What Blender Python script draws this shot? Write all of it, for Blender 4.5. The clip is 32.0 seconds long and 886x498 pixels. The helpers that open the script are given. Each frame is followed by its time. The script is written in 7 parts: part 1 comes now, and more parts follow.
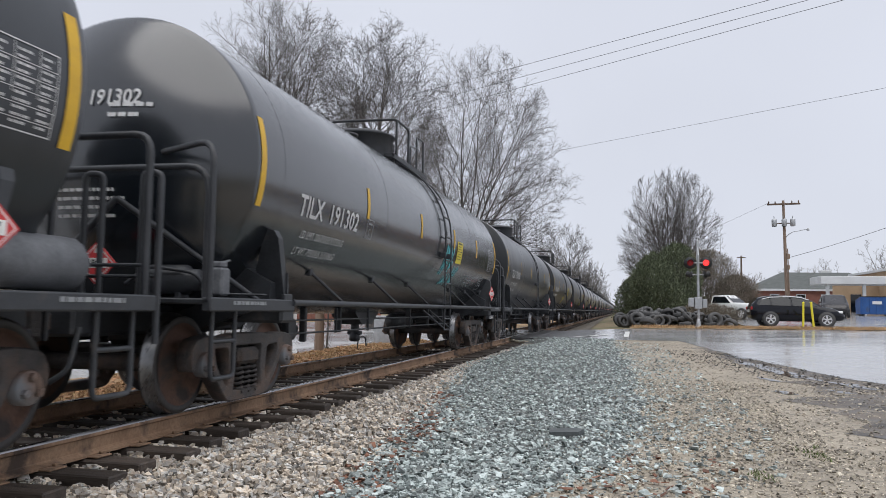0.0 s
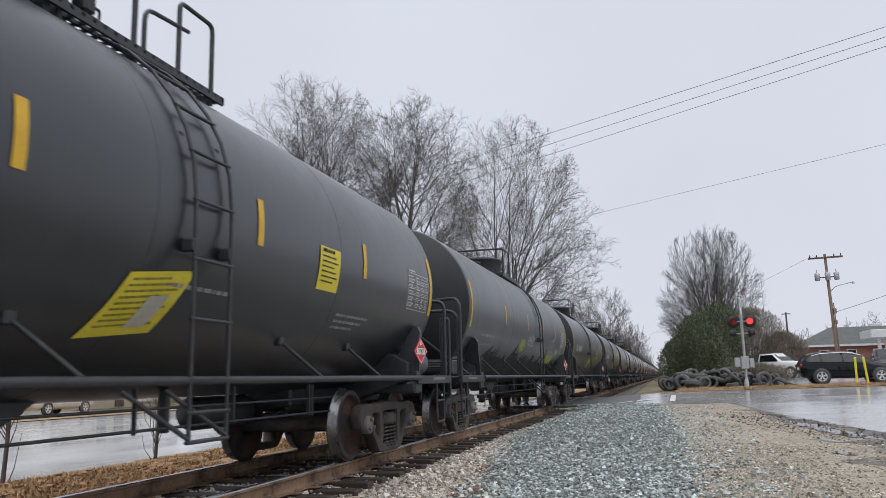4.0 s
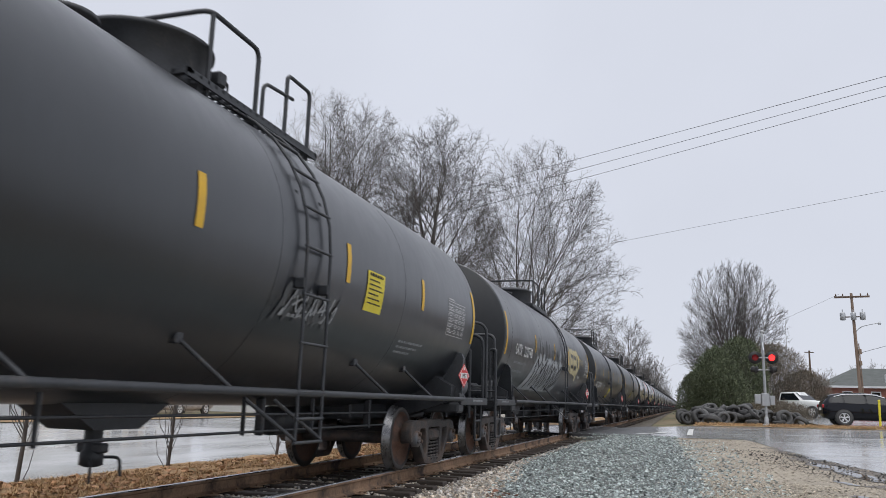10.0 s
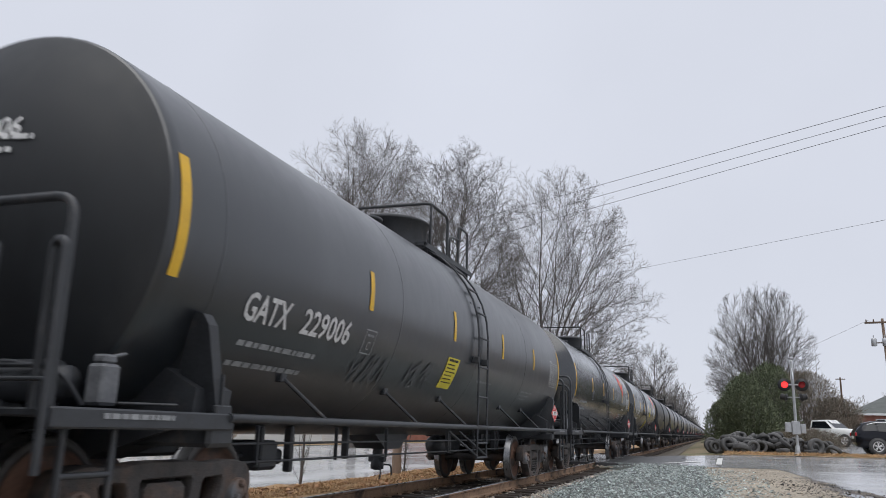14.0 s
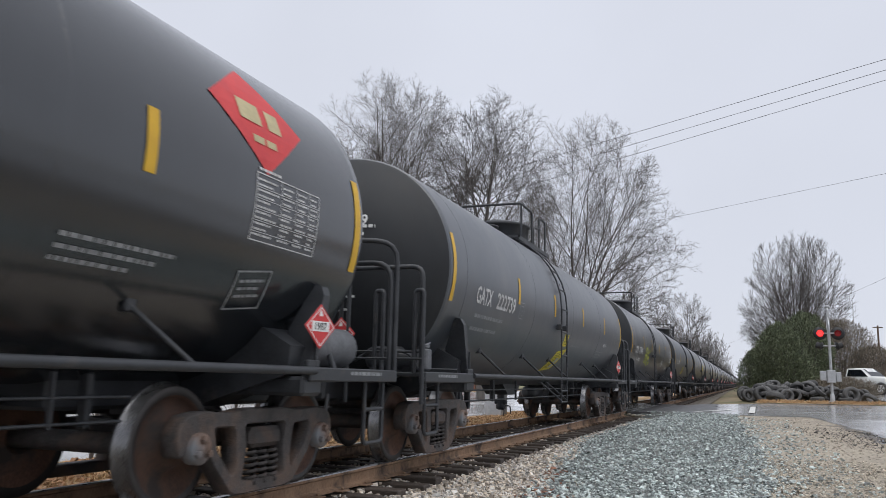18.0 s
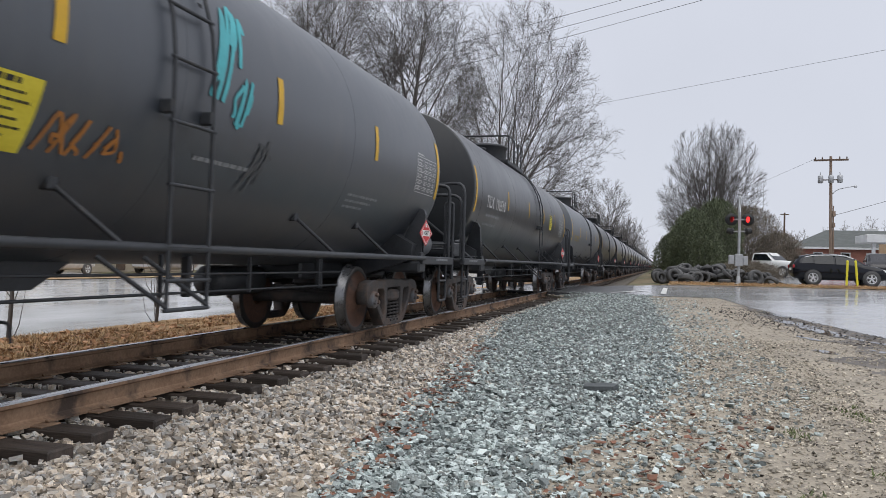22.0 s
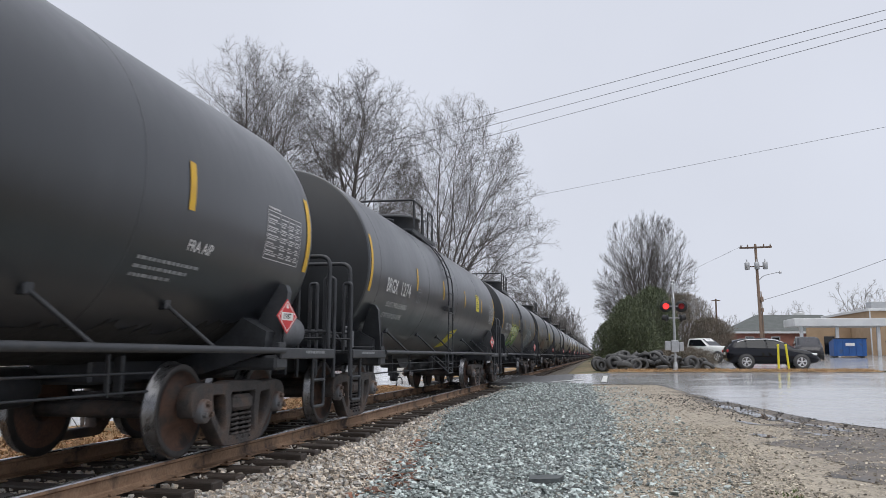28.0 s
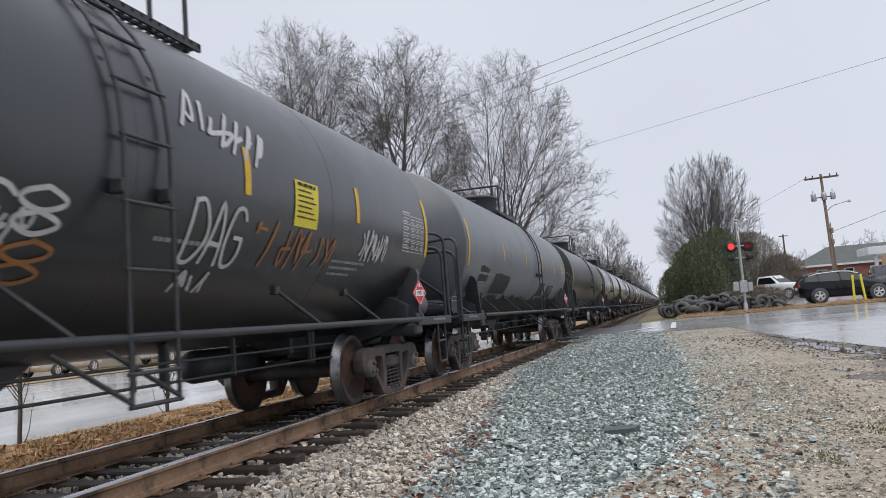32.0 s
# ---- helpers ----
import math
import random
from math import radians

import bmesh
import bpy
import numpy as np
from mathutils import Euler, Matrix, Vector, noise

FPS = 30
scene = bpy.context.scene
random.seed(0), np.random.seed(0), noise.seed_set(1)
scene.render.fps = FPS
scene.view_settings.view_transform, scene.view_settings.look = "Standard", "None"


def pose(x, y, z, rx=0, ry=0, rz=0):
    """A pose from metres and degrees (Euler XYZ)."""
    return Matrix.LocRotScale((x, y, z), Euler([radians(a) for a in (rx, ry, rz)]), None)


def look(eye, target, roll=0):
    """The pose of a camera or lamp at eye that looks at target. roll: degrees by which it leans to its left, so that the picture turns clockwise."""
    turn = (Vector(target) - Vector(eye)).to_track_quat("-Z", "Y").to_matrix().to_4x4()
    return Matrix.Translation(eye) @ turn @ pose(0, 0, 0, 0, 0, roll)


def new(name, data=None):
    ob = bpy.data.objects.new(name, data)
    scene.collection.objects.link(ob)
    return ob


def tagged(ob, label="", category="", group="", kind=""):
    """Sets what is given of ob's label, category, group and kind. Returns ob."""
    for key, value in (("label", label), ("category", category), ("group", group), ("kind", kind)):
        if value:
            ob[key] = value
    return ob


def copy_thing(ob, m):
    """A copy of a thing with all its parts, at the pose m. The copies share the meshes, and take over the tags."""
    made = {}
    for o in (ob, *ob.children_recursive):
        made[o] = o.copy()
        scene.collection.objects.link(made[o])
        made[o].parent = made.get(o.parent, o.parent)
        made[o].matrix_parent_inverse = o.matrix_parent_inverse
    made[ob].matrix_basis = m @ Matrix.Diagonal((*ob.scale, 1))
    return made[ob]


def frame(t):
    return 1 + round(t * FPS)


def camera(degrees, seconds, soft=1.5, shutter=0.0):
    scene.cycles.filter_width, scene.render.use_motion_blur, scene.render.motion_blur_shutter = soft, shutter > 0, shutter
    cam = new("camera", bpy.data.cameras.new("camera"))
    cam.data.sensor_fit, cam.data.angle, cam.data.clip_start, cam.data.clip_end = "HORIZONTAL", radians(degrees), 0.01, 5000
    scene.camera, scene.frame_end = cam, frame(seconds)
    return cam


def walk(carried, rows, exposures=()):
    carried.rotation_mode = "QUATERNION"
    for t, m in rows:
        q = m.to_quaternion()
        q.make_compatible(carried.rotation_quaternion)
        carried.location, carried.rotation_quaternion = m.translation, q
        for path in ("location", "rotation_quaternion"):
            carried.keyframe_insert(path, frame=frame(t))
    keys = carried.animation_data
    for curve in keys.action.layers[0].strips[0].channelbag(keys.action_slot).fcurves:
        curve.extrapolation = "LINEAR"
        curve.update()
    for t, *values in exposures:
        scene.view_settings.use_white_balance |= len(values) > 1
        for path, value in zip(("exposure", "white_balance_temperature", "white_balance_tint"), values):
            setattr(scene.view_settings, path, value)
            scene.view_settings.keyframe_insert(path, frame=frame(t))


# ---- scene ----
cam = camera(59.51, 32.0, soft=0.8, shutter=0.1)


def aim(eye, yaw, pitch, roll):
    """A hand-held view: yaw to the left of the track, pitch up, roll in degrees."""
    a, b = radians(yaw), radians(pitch)
    way = Vector((-math.sin(a) * math.cos(b), math.cos(a) * math.cos(b), math.sin(b)))
    return look(eye, Vector(eye) + way, -roll)


# seconds, eye, yaw, pitch, roll: the viewer stands beside the track and sways a little
VIEW = [
    (0.0, (0.000, 0.000, 1.014), 13.03, 4.40, -0.90),
    (0.5, (0.000, 0.000, 1.014), 13.18, 3.86, -1.24),
    (1.0, (0.000, 0.000, 1.014), 13.03, 3.98, -0.75),
    (1.5, (0.000, 0.000, 1.014), 12.54, 5.20, 0.21),
    (2.0, (0.000, 0.000, 1.014), 12.34, 6.43, 0.45),
    (2.5, (0.000, 0.000, 1.014), 13.48, 7.64, 0.87),
    (3.0, (0.000, 0.000, 1.014), 15.10, 8.57, 1.06),
    (3.5, (0.000, 0.000, 1.014), 15.63, 9.15, 1.43),
    (5.5, (0.000, 0.000, 1.014), 16.14, 10.26, 0.71),
    (6.0, (0.000, 0.000, 1.014), 16.53, 9.86, 0.37),
    (6.5, (0.000, 0.000, 1.014), 17.31, 10.24, 0.12),
    (7.0, (0.000, 0.000, 1.014), 17.44, 10.47, -0.23),
    (7.5, (0.000, 0.000, 1.014), 17.02, 10.55, -0.31),
    (8.0, (0.000, 0.000, 1.014), 16.90, 10.95, -0.02),
    (8.5, (0.000, 0.000, 1.014), 17.20, 11.42, -0.22),
    (9.0, (0.000, 0.000, 1.014), 17.03, 11.53, -0.74),
    (9.5, (0.000, 0.000, 1.014), 17.03, 11.32, -1.36),
    (10.0, (0.000, 0.000, 1.014), 17.29, 11.10, -1.60),
    (10.5, (0.000, 0.000, 1.014), 16.41, 10.64, -1.35),
    (11.0, (0.000, 0.000, 1.014), 15.95, 10.32, -1.77),
    (11.5, (0.000, 0.000, 1.014), 16.84, 11.43, -0.52),
    (12.0, (0.000, 0.000, 1.014), 18.21, 12.15, 0.56),
    (12.5, (0.000, 0.000, 1.014), 18.98, 12.47, -0.41),
    (13.0, (0.000, 0.000, 1.014), 19.14, 13.82, -2.41),
    (13.5, (0.000, 0.000, 1.014), 19.17, 14.18, -2.65),
    (14.0, (0.000, 0.000, 1.014), 19.06, 13.07, -1.56),
    (14.5, (0.000, 0.000, 1.014), 20.10, 12.40, -0.23),
    (16.5, (0.000, 0.000, 1.014), 22.93, 11.01, -2.94),
    (17.0, (0.000, 0.000, 1.014), 22.01, 9.91, -2.27),
    (17.5, (0.000, 0.000, 1.014), 21.33, 9.35, -1.34),
    (18.0, (0.000, 0.000, 1.014), 21.29, 9.45, -1.32),
    (18.5, (0.000, 0.000, 1.014), 21.55, 9.34, -1.52),
    (19.0, (0.000, 0.000, 1.014), 21.56, 8.79, -2.45),
    (19.5, (0.000, 0.000, 1.014), 21.01, 8.60, -2.52),
    (20.0, (0.000, 0.000, 1.014), 20.44, 8.54, -2.67),
    (20.5, (0.000, 0.000, 1.014), 19.61, 8.67, -3.25),
    (21.0, (0.000, 0.000, 1.014), 18.77, 7.89, -3.40),
    (21.5, (0.000, 0.000, 1.014), 18.27, 3.94, -2.14),
    (22.0, (0.000, 0.000, 1.014), 15.67, 0.91, -1.68),
    (22.5, (0.000, 0.000, 1.014), 14.81, 1.36, -0.65),
    (23.0, (0.000, 0.000, 1.014), 14.94, 3.23, -0.34),
    (23.5, (0.000, 0.000, 1.014), 14.44, 4.25, -0.20),
    (24.0, (0.000, 0.000, 1.014), 13.85, 4.57, 0.38),
    (24.5, (0.000, 0.000, 1.014), 13.61, 5.09, 0.73),
    (26.5, (0.000, 0.000, 1.014), 12.71, 5.27, -0.42),
    (27.0, (0.000, 0.000, 1.014), 12.64, 5.72, -1.02),
    (27.5, (0.000, 0.000, 1.014), 11.85, 6.81, -0.62),
    (28.0, (0.000, 0.000, 1.014), 11.35, 7.77, -0.32),
    (28.5, (0.000, 0.000, 1.014), 12.17, 7.91, 0.18),
    (29.0, (0.000, 0.000, 1.014), 13.49, 7.33, -0.41),
    (29.5, (0.000, 0.000, 1.014), 14.26, 7.28, -0.61),
    (30.0, (0.000, 0.000, 1.014), 14.69, 7.69, 0.60),
    (30.5, (0.000, 0.000, 1.014), 14.98, 7.02, 1.88),
    (31.0, (0.000, 0.000, 1.014), 15.37, 5.96, 2.62),
    (31.5, (0.000, 0.000, 1.014), 15.42, 5.46, 4.05),
    (32.0, (0.000, 0.000, 1.014), 15.67, 5.21, 4.47),
]
walk(cam, [(t, aim(eye, yaw, pitch, roll)) for t, eye, yaw, pitch, roll in VIEW],
     exposures=[(0, 0.08), (2, 0.06), (3.2, 0.04), (14, 0.04), (17, 0.07), (21, 0.06), (22.2, 0.0), (23.2, 0.0), (24, 0.05), (28, 0.06), (32, 0.07)])

# ---- sky and light: a flat, bright winter overcast ----
world = bpy.data.worlds.new("overcast")
scene.world = world
world.use_nodes = True
wn, wl = world.node_tree.nodes, world.node_tree.links
wn.clear()
sky = wn.new("ShaderNodeTexSky")
sky.sky_type, sky.sun_disc = "NISHITA", False
sky.sun_elevation, sky.sun_rotation = radians(72), radians(151)
veil = wn.new("ShaderNodeMix")
veil.data_type = "RGBA"
veil.inputs[0].default_value = 0.95
veil.inputs[7].default_value = (6.9, 7.2, 8.1, 1)
back = wn.new("ShaderNodeBackground")
back.inputs[1].default_value = 0.1
wout = wn.new("ShaderNodeOutputWorld")
wl.new(sky.outputs[0], veil.inputs[6])
cloud = wn.new("ShaderNodeTexNoise")
cloud.inputs["Scale"].default_value, cloud.inputs["Detail"].default_value = 2.2, 4
thin = wn.new("ShaderNodeMapRange")
thin.inputs[3].default_value, thin.inputs[4].default_value = 0.90, 1.09
tone = wn.new("ShaderNodeVectorMath")
tone.operation = "SCALE"
wl.new(cloud.outputs[0], thin.inputs[0])
wl.new(thin.outputs[0], tone.inputs["Scale"])
wl.new(veil.outputs[2], tone.inputs[0])
wl.new(tone.outputs[0], back.inputs[0])
wl.new(back.outputs[0], wout.inputs[0])
sun = new("sun", bpy.data.lights.new("sun", "SUN"))
sun.data.energy, sun.data.angle, sun.data.color = 1.8, radians(70), (1.0, 0.98, 0.95)
sun.matrix_world = look((6, -11, 40), (0, 0, 0))


# ---- materials ----
def surface(name, c1, c2, scale=3.0, rough=(0.6, 0.8), bump=0.15, fine=40.0, metal=0.0, stretch=(1, 1, 1),
            spots=None, spot_scale=1.5, spot_at=(0.5, 0.62), island=0.0, spec=0.5, obvar=0.0):
    """A painted, mineral or wooden surface: two colours mixed at two scales, stains, fine relief."""
    m = bpy.data.materials.new(name)
    m.use_nodes = True
    n, l = m.node_tree.nodes, m.node_tree.links
    p = n["Principled BSDF"]
    p.inputs["Metallic"].default_value = metal
    p.inputs["Specular IOR Level"].default_value = spec
    tc, mp = n.new("ShaderNodeTexCoord"), n.new("ShaderNodeMapping")
    mp.inputs["Scale"].default_value = stretch
    l.new(tc.outputs["Object"], mp.inputs[0])
    a, b = n.new("ShaderNodeTexNoise"), n.new("ShaderNodeTexNoise")
    for t, s, d in ((a, scale, 6), (b, fine, 3)):
        t.inputs["Scale"].default_value, t.inputs["Detail"].default_value = s, d
        l.new(mp.outputs[0], t.inputs["Vector"])
    both = n.new("ShaderNodeMath")
    both.operation = "MULTIPLY_ADD"
    both.inputs[1].default_value, both.inputs[2].default_value = 0.45, 0.0
    l.new(b.outputs[0], both.inputs[0])
    add = n.new("ShaderNodeMath")
    add.operation = "MULTIPLY_ADD"
    add.inputs[1].default_value = 0.75
    l.new(a.outputs[0], add.inputs[0])
    l.new(both.outputs[0], add.inputs[2])
    ramp = n.new("ShaderNodeValToRGB")
    ramp.color_ramp.elements[0].position, ramp.color_ramp.elements[1].position = 0.42, 0.78
    ramp.color_ramp.elements[0].color, ramp.color_ramp.elements[1].color = (*c1, 1), (*c2, 1)
    l.new(add.outputs[0], ramp.inputs[0])
    col = ramp.outputs[0]
    if spots:
        c = n.new("ShaderNodeTexNoise")
        c.inputs["Scale"].default_value, c.inputs["Detail"].default_value = spot_scale, 7
        c.inputs["Roughness"].default_value = 0.62
        l.new(mp.outputs[0], c.inputs["Vector"])
        r2 = n.new("ShaderNodeValToRGB")
        r2.color_ramp.elements[0].position, r2.color_ramp.elements[1].position = spot_at
        l.new(c.outputs[0], r2.inputs[0])
        mx = n.new("ShaderNodeMix")
        mx.data_type = "RGBA"
        mx.inputs[7].default_value = (*spots, 1)
        l.new(r2.outputs[0], mx.inputs[0])
        l.new(col, mx.inputs[6])
        col = mx.outputs[2]
    if island or obvar:
        if island:
            geo = n.new("ShaderNodeNewGeometry")
            src = geo.outputs["Random Per Island"]
        else:
            geo = n.new("ShaderNodeObjectInfo")
            src = geo.outputs["Random"]
        hs = n.new("ShaderNodeHueSaturation")
        mr = n.new("ShaderNodeMapRange")
        amount = island or obvar
        mr.inputs[3].default_value, mr.inputs[4].default_value = 1 - amount, 1 + amount
        l.new(src, mr.inputs[0])
        l.new(mr.outputs[0], hs.inputs["Value"])
        l.new(col, hs.inputs["Color"])
        col = hs.outputs[0]
    l.new(col, p.inputs["Base Color"])
    rr = n.new("ShaderNodeMapRange")
    rr.inputs[1].default_value, rr.inputs[2].default_value = 0.35, 0.8
    rr.inputs[3].default_value, rr.inputs[4].default_value = rough
    l.new(add.outputs[0], rr.inputs[0])
    l.new(rr.outputs[0], p.inputs["Roughness"])
    if bump:
        bp = n.new("ShaderNodeBump")
        bp.inputs["Strength"].default_value, bp.inputs["Distance"].default_value = bump, 0.02
        l.new(add.outputs[0], bp.inputs["Height"])
        l.new(bp.outputs[0], p.inputs["Normal"])
    return m


def glass(name, tint=(0.02, 0.025, 0.03)):
    m = bpy.data.materials.new(name)
    m.use_nodes = True
    p = m.node_tree.nodes["Principled BSDF"]
    p.inputs["Base Color"].default_value = (*tint, 1)
    p.inputs["Roughness"].default_value = 0.06
    return m


def glow(name, color, strength):
    m = bpy.data.materials.new(name)
    m.use_nodes = True
    p = m.node_tree.nodes["Principled BSDF"]
    p.inputs["Base Color"].default_value = (*color, 1)
    p.inputs["Emission Color"].default_value = (*color, 1)
    p.inputs["Emission Strength"].default_value = strength
    return m


M_STEEL = surface("blackened_steel", (0.020, 0.022, 0.026), (0.045, 0.049, 0.056), 4, (0.38, 0.6), 0.1, spots=(0.085, 0.075, 0.067), spot_scale=5, spot_at=(0.58, 0.8))
M_FRAME = surface("dusty_cast_steel", (0.026, 0.024, 0.024), (0.085, 0.076, 0.074), 7, (0.5, 0.85), 0.7, fine=55, spots=(0.14, 0.092, 0.068), spot_scale=3, spot_at=(0.5, 0.72), obvar=0.25)
M_CAP = surface("greasy_bearing_cap", (0.10, 0.068, 0.052), (0.26, 0.165, 0.12), 7, (0.5, 0.75), 0.2, spots=(0.16, 0.18, 0.20), spot_scale=2, spot_at=(0.45, 0.65), obvar=0.35)
M_RUSTW = surface("rusty_wheel_plate", (0.085, 0.047, 0.034), (0.19, 0.105, 0.072), 4, (0.7, 0.85), 0.2, spots=(0.055, 0.044, 0.04), spot_scale=2.2, obvar=0.35)
M_RIMFACE = surface("dark_wheel_rim", (0.022, 0.02, 0.02), (0.05, 0.045, 0.043), 6, (0.4, 0.6), 0.1)
M_TREAD = surface("polished_tread", (0.14, 0.14, 0.145), (0.26, 0.26, 0.265), 8, (0.22, 0.34), 0.03, metal=0.9)
M_RAILTOP = surface("polished_rail_head", (0.35, 0.35, 0.36), (0.55, 0.55, 0.56), 6, (0.2, 0.35), 0.03, metal=0.95, stretch=(1, 0.1, 1))
M_RAIL = surface("rusted_rail_web", (0.20, 0.118, 0.07), (0.36, 0.235, 0.15), 4, (0.75, 0.9), 0.2, spots=(0.06, 0.04, 0.03), spot_scale=2)
M_TIE = surface("creosoted_timber", (0.03, 0.023, 0.019), (0.095, 0.073, 0.059), 3, (0.5, 0.8), 0.5, fine=25, stretch=(0.6, 5, 5), obvar=0.3)
M_YELLOW = surface("yellow_reflective_tape", (0.62, 0.36, 0.02), (0.75, 0.46, 0.03), 6, (0.4, 0.55), 0.02)
M_WHITE = surface("white_stencil_paint", (0.5, 0.5, 0.5), (0.72, 0.72, 0.72), 7, (0.6, 0.75), 0.0)
M_FADED = surface("faded_stencil_paint", (0.20, 0.21, 0.22), (0.36, 0.37, 0.38), 9, (0.6, 0.75), 0.0)
M_SIGNY = surface("yellow_warning_decal", (0.66, 0.54, 0.03), (0.78, 0.66, 0.06), 5, (0.45, 0.6), 0.0)
M_RED = surface("red_placard", (0.55, 0.03, 0.035), (0.66, 0.06, 0.06), 5, (0.45, 0.6), 0.0)
M_PALE = surface("placard_white", (0.72, 0.72, 0.70), (0.82, 0.82, 0.8), 6, (0.5, 0.6), 0.0)
M_INK = surface("black_print", (0.015, 0.015, 0.015), (0.03, 0.03, 0.03), 6, (0.6, 0.7), 0.0)
M_GREYT = surface("grey_air_reservoir", (0.09, 0.095, 0.105), (0.19, 0.197, 0.21), 6, (0.5, 0.7), 0.1)


# ---- mesh helpers ----
class Shape:
    """Collects vertices and faces of one mesh."""

    def __init__(self):
        self.v, self.f, self.s = [], [], []

    def add(self, verts, faces, smooth=False):
        k = len(self.v)
        self.v += [tuple(p) for p in verts]
        self.f += [tuple(i + k for i in f) for f in faces]
        self.s += [smooth] * len(faces)
        return self

    def box(self, lo, hi, bevel=0.0, m=None):
        (x0, y0, z0), (x1, y1, z1) = lo, hi
        b = min(bevel, (x1 - x0) / 2.01, (y1 - y0) / 2.01, (z1 - z0) / 2.01)
        if b <= 0:
            pts = [(x, y, z) for x in (x0, x1) for y in (y0, y1) for z in (z0, z1)]
            fs = [(0, 1, 3, 2), (4, 6, 7, 5), (0, 4, 5, 1), (2, 3, 7, 6), (0, 2, 6, 4), (1, 5, 7, 3)]
        else:
            pts, fs = [], []
            ix = {}
            for sx in (0, 1):
                for sy in (0, 1):
                    for sz in (0, 1):
                        for ax in range(3):
                            p = [(x1 - b if sx else x0 + b), (y1 - b if sy else y0 + b), (z1 - b if sz else z0 + b)]
                            p[ax] = ((x1 if sx else x0), (y1 if sy else y0), (z1 if sz else z0))[ax]
                            ix[sx, sy, sz, ax] = len(pts)
                            pts.append(tuple(p))
            g = lambda *a: ix[a]
            for s_ in (0, 1):
                fs.append((g(s_, 0, 0, 0), g(s_, 1, 0, 0), g(s_, 1, 1, 0), g(s_, 0, 1, 0)))
                fs.append((g(0, s_, 0, 1), g(1, s_, 0, 1), g(1, s_, 1, 1), g(0, s_, 1, 1)))
                fs.append((g(0, 0, s_, 2), g(1, 0, s_, 2), g(1, 1, s_, 2), g(0, 1, s_, 2)))
            for a_ in (0, 1):
                for c_ in (0, 1):
                    fs.append((g(a_, c_, 0, 0), g(a_, c_, 1, 0), g(a_, c_, 1, 1), g(a_, c_, 0, 1)))
                    fs.append((g(a_, 0, c_, 0), g(a_, 1, c_, 0), g(a_, 1, c_, 2), g(a_, 0, c_, 2)))
                    fs.append((g(0, a_, c_, 1), g(1, a_, c_, 1), g(1, a_, c_, 2), g(0, a_, c_, 2)))
            for sx in (0, 1):
                for sy in (0, 1):
                    for sz in (0, 1):
                        fs.append((g(sx, sy, sz, 0), g(sx, sy, sz, 1), g(sx, sy, sz, 2)))
        if m is not None:
            pts = [tuple(m @ Vector(p)) for p in pts]
        return self.add(pts, fs)

    def tube(self, pts, r, n=6, caps=True):
        """A round bar along a line of points; r is one radius or one for each point."""
        pts = [Vector(p) for p in pts]
        rs = list(r) if hasattr(r, "__len__") else [r] * len(pts)
        ring, verts = None, []
        side = None
        for i, p in enumerate(pts):
            d = (pts[min(i + 1, len(pts) - 1)] - pts[max(i - 1, 0)]).normalized()
            if side is None:
                side = d.orthogonal().normalized()
            else:
                side = (side - d * side.dot(d)).normalized()
            up = d.cross(side)
            for k in range(n):
                a = 2 * math.pi * k / n
                verts.append(p + (side * math.cos(a) + up * math.sin(a)) * rs[i])
        fs = []
        for i in range(len(pts) - 1):
            for k in range(n):
                fs.append((i * n + k, i * n + (k + 1) % n, (i + 1) * n + (k + 1) % n, (i + 1) * n + k))
        self.add(verts, fs, True)
        if caps:
            self.add(verts[:n], [tuple(reversed(range(n)))])
            self.add(verts[-n:], [tuple(range(n))])
        return self

    def lathe(self, profile, n=24, axis="y", at=(0, 0, 0), smooth=True):
        """Turns (distance along axis, radius) pairs round the axis."""
        verts, fs = [], []
        for h, r in profile:
            for k in range(n):
                a = 2 * math.pi * k / n
                c, s_ = r * math.cos(a), r * math.sin(a)
                p = {"y": (c, h, s_), "x": (h, c, s_), "z": (c, s_, h)}[axis]
                verts.append((p[0] + at[0], p[1] + at[1], p[2] + at[2]))
        for i in range(len(profile) - 1):
            for k in range(n):
                fs.append((i * n + k, i * n + (k + 1) % n, (i + 1) * n + (k + 1) % n, (i + 1) * n + k))
        return self.add(verts, fs, smooth)

    def prism(self, outline, lo, hi, axis="x"):
        """A flat outline made solid between lo and hi along the axis."""
        n = len(outline)
        put = {"x": lambda h, a, b: (h, a, b), "y": lambda h, a, b: (a, h, b), "z": lambda h, a, b: (a, b, h)}[axis]
        verts = [put(lo, *p) for p in outline] + [put(hi, *p) for p in outline]
        fs = [tuple(reversed(range(n))), tuple(range(n, 2 * n))]
        fs += [(k, (k + 1) % n, n + (k + 1) % n, n + k) for k in range(n)]
        return self.add(verts, fs)

    def mesh(self, name, mats):
        me = bpy.data.meshes.new(name)
        me.from_pydata(self.v, [], self.f)
        me.polygons.foreach_set("use_smooth", self.s)
        for m in mats if isinstance(mats, (list, tuple)) else [mats]:
            me.materials.append(m)
        me.update()
        return me


def recalc(me):
    bm = bmesh.new()
    bm.from_mesh(me)
    bmesh.ops.recalc_face_normals(bm, faces=bm.faces)
    bm.to_mesh(me)
    bm.free()
    return me


def part(name, shape, material, parent, label="", at=None):
    """One mesh under a thing or under a part."""
    me = shape if isinstance(shape, bpy.types.Mesh) else recalc(shape.mesh(name, material))
    ob = new(name, me)
    ob.parent = parent
    if at is not None:
        ob.matrix_basis = at
    if label:
        ob["label"] = label
    return ob


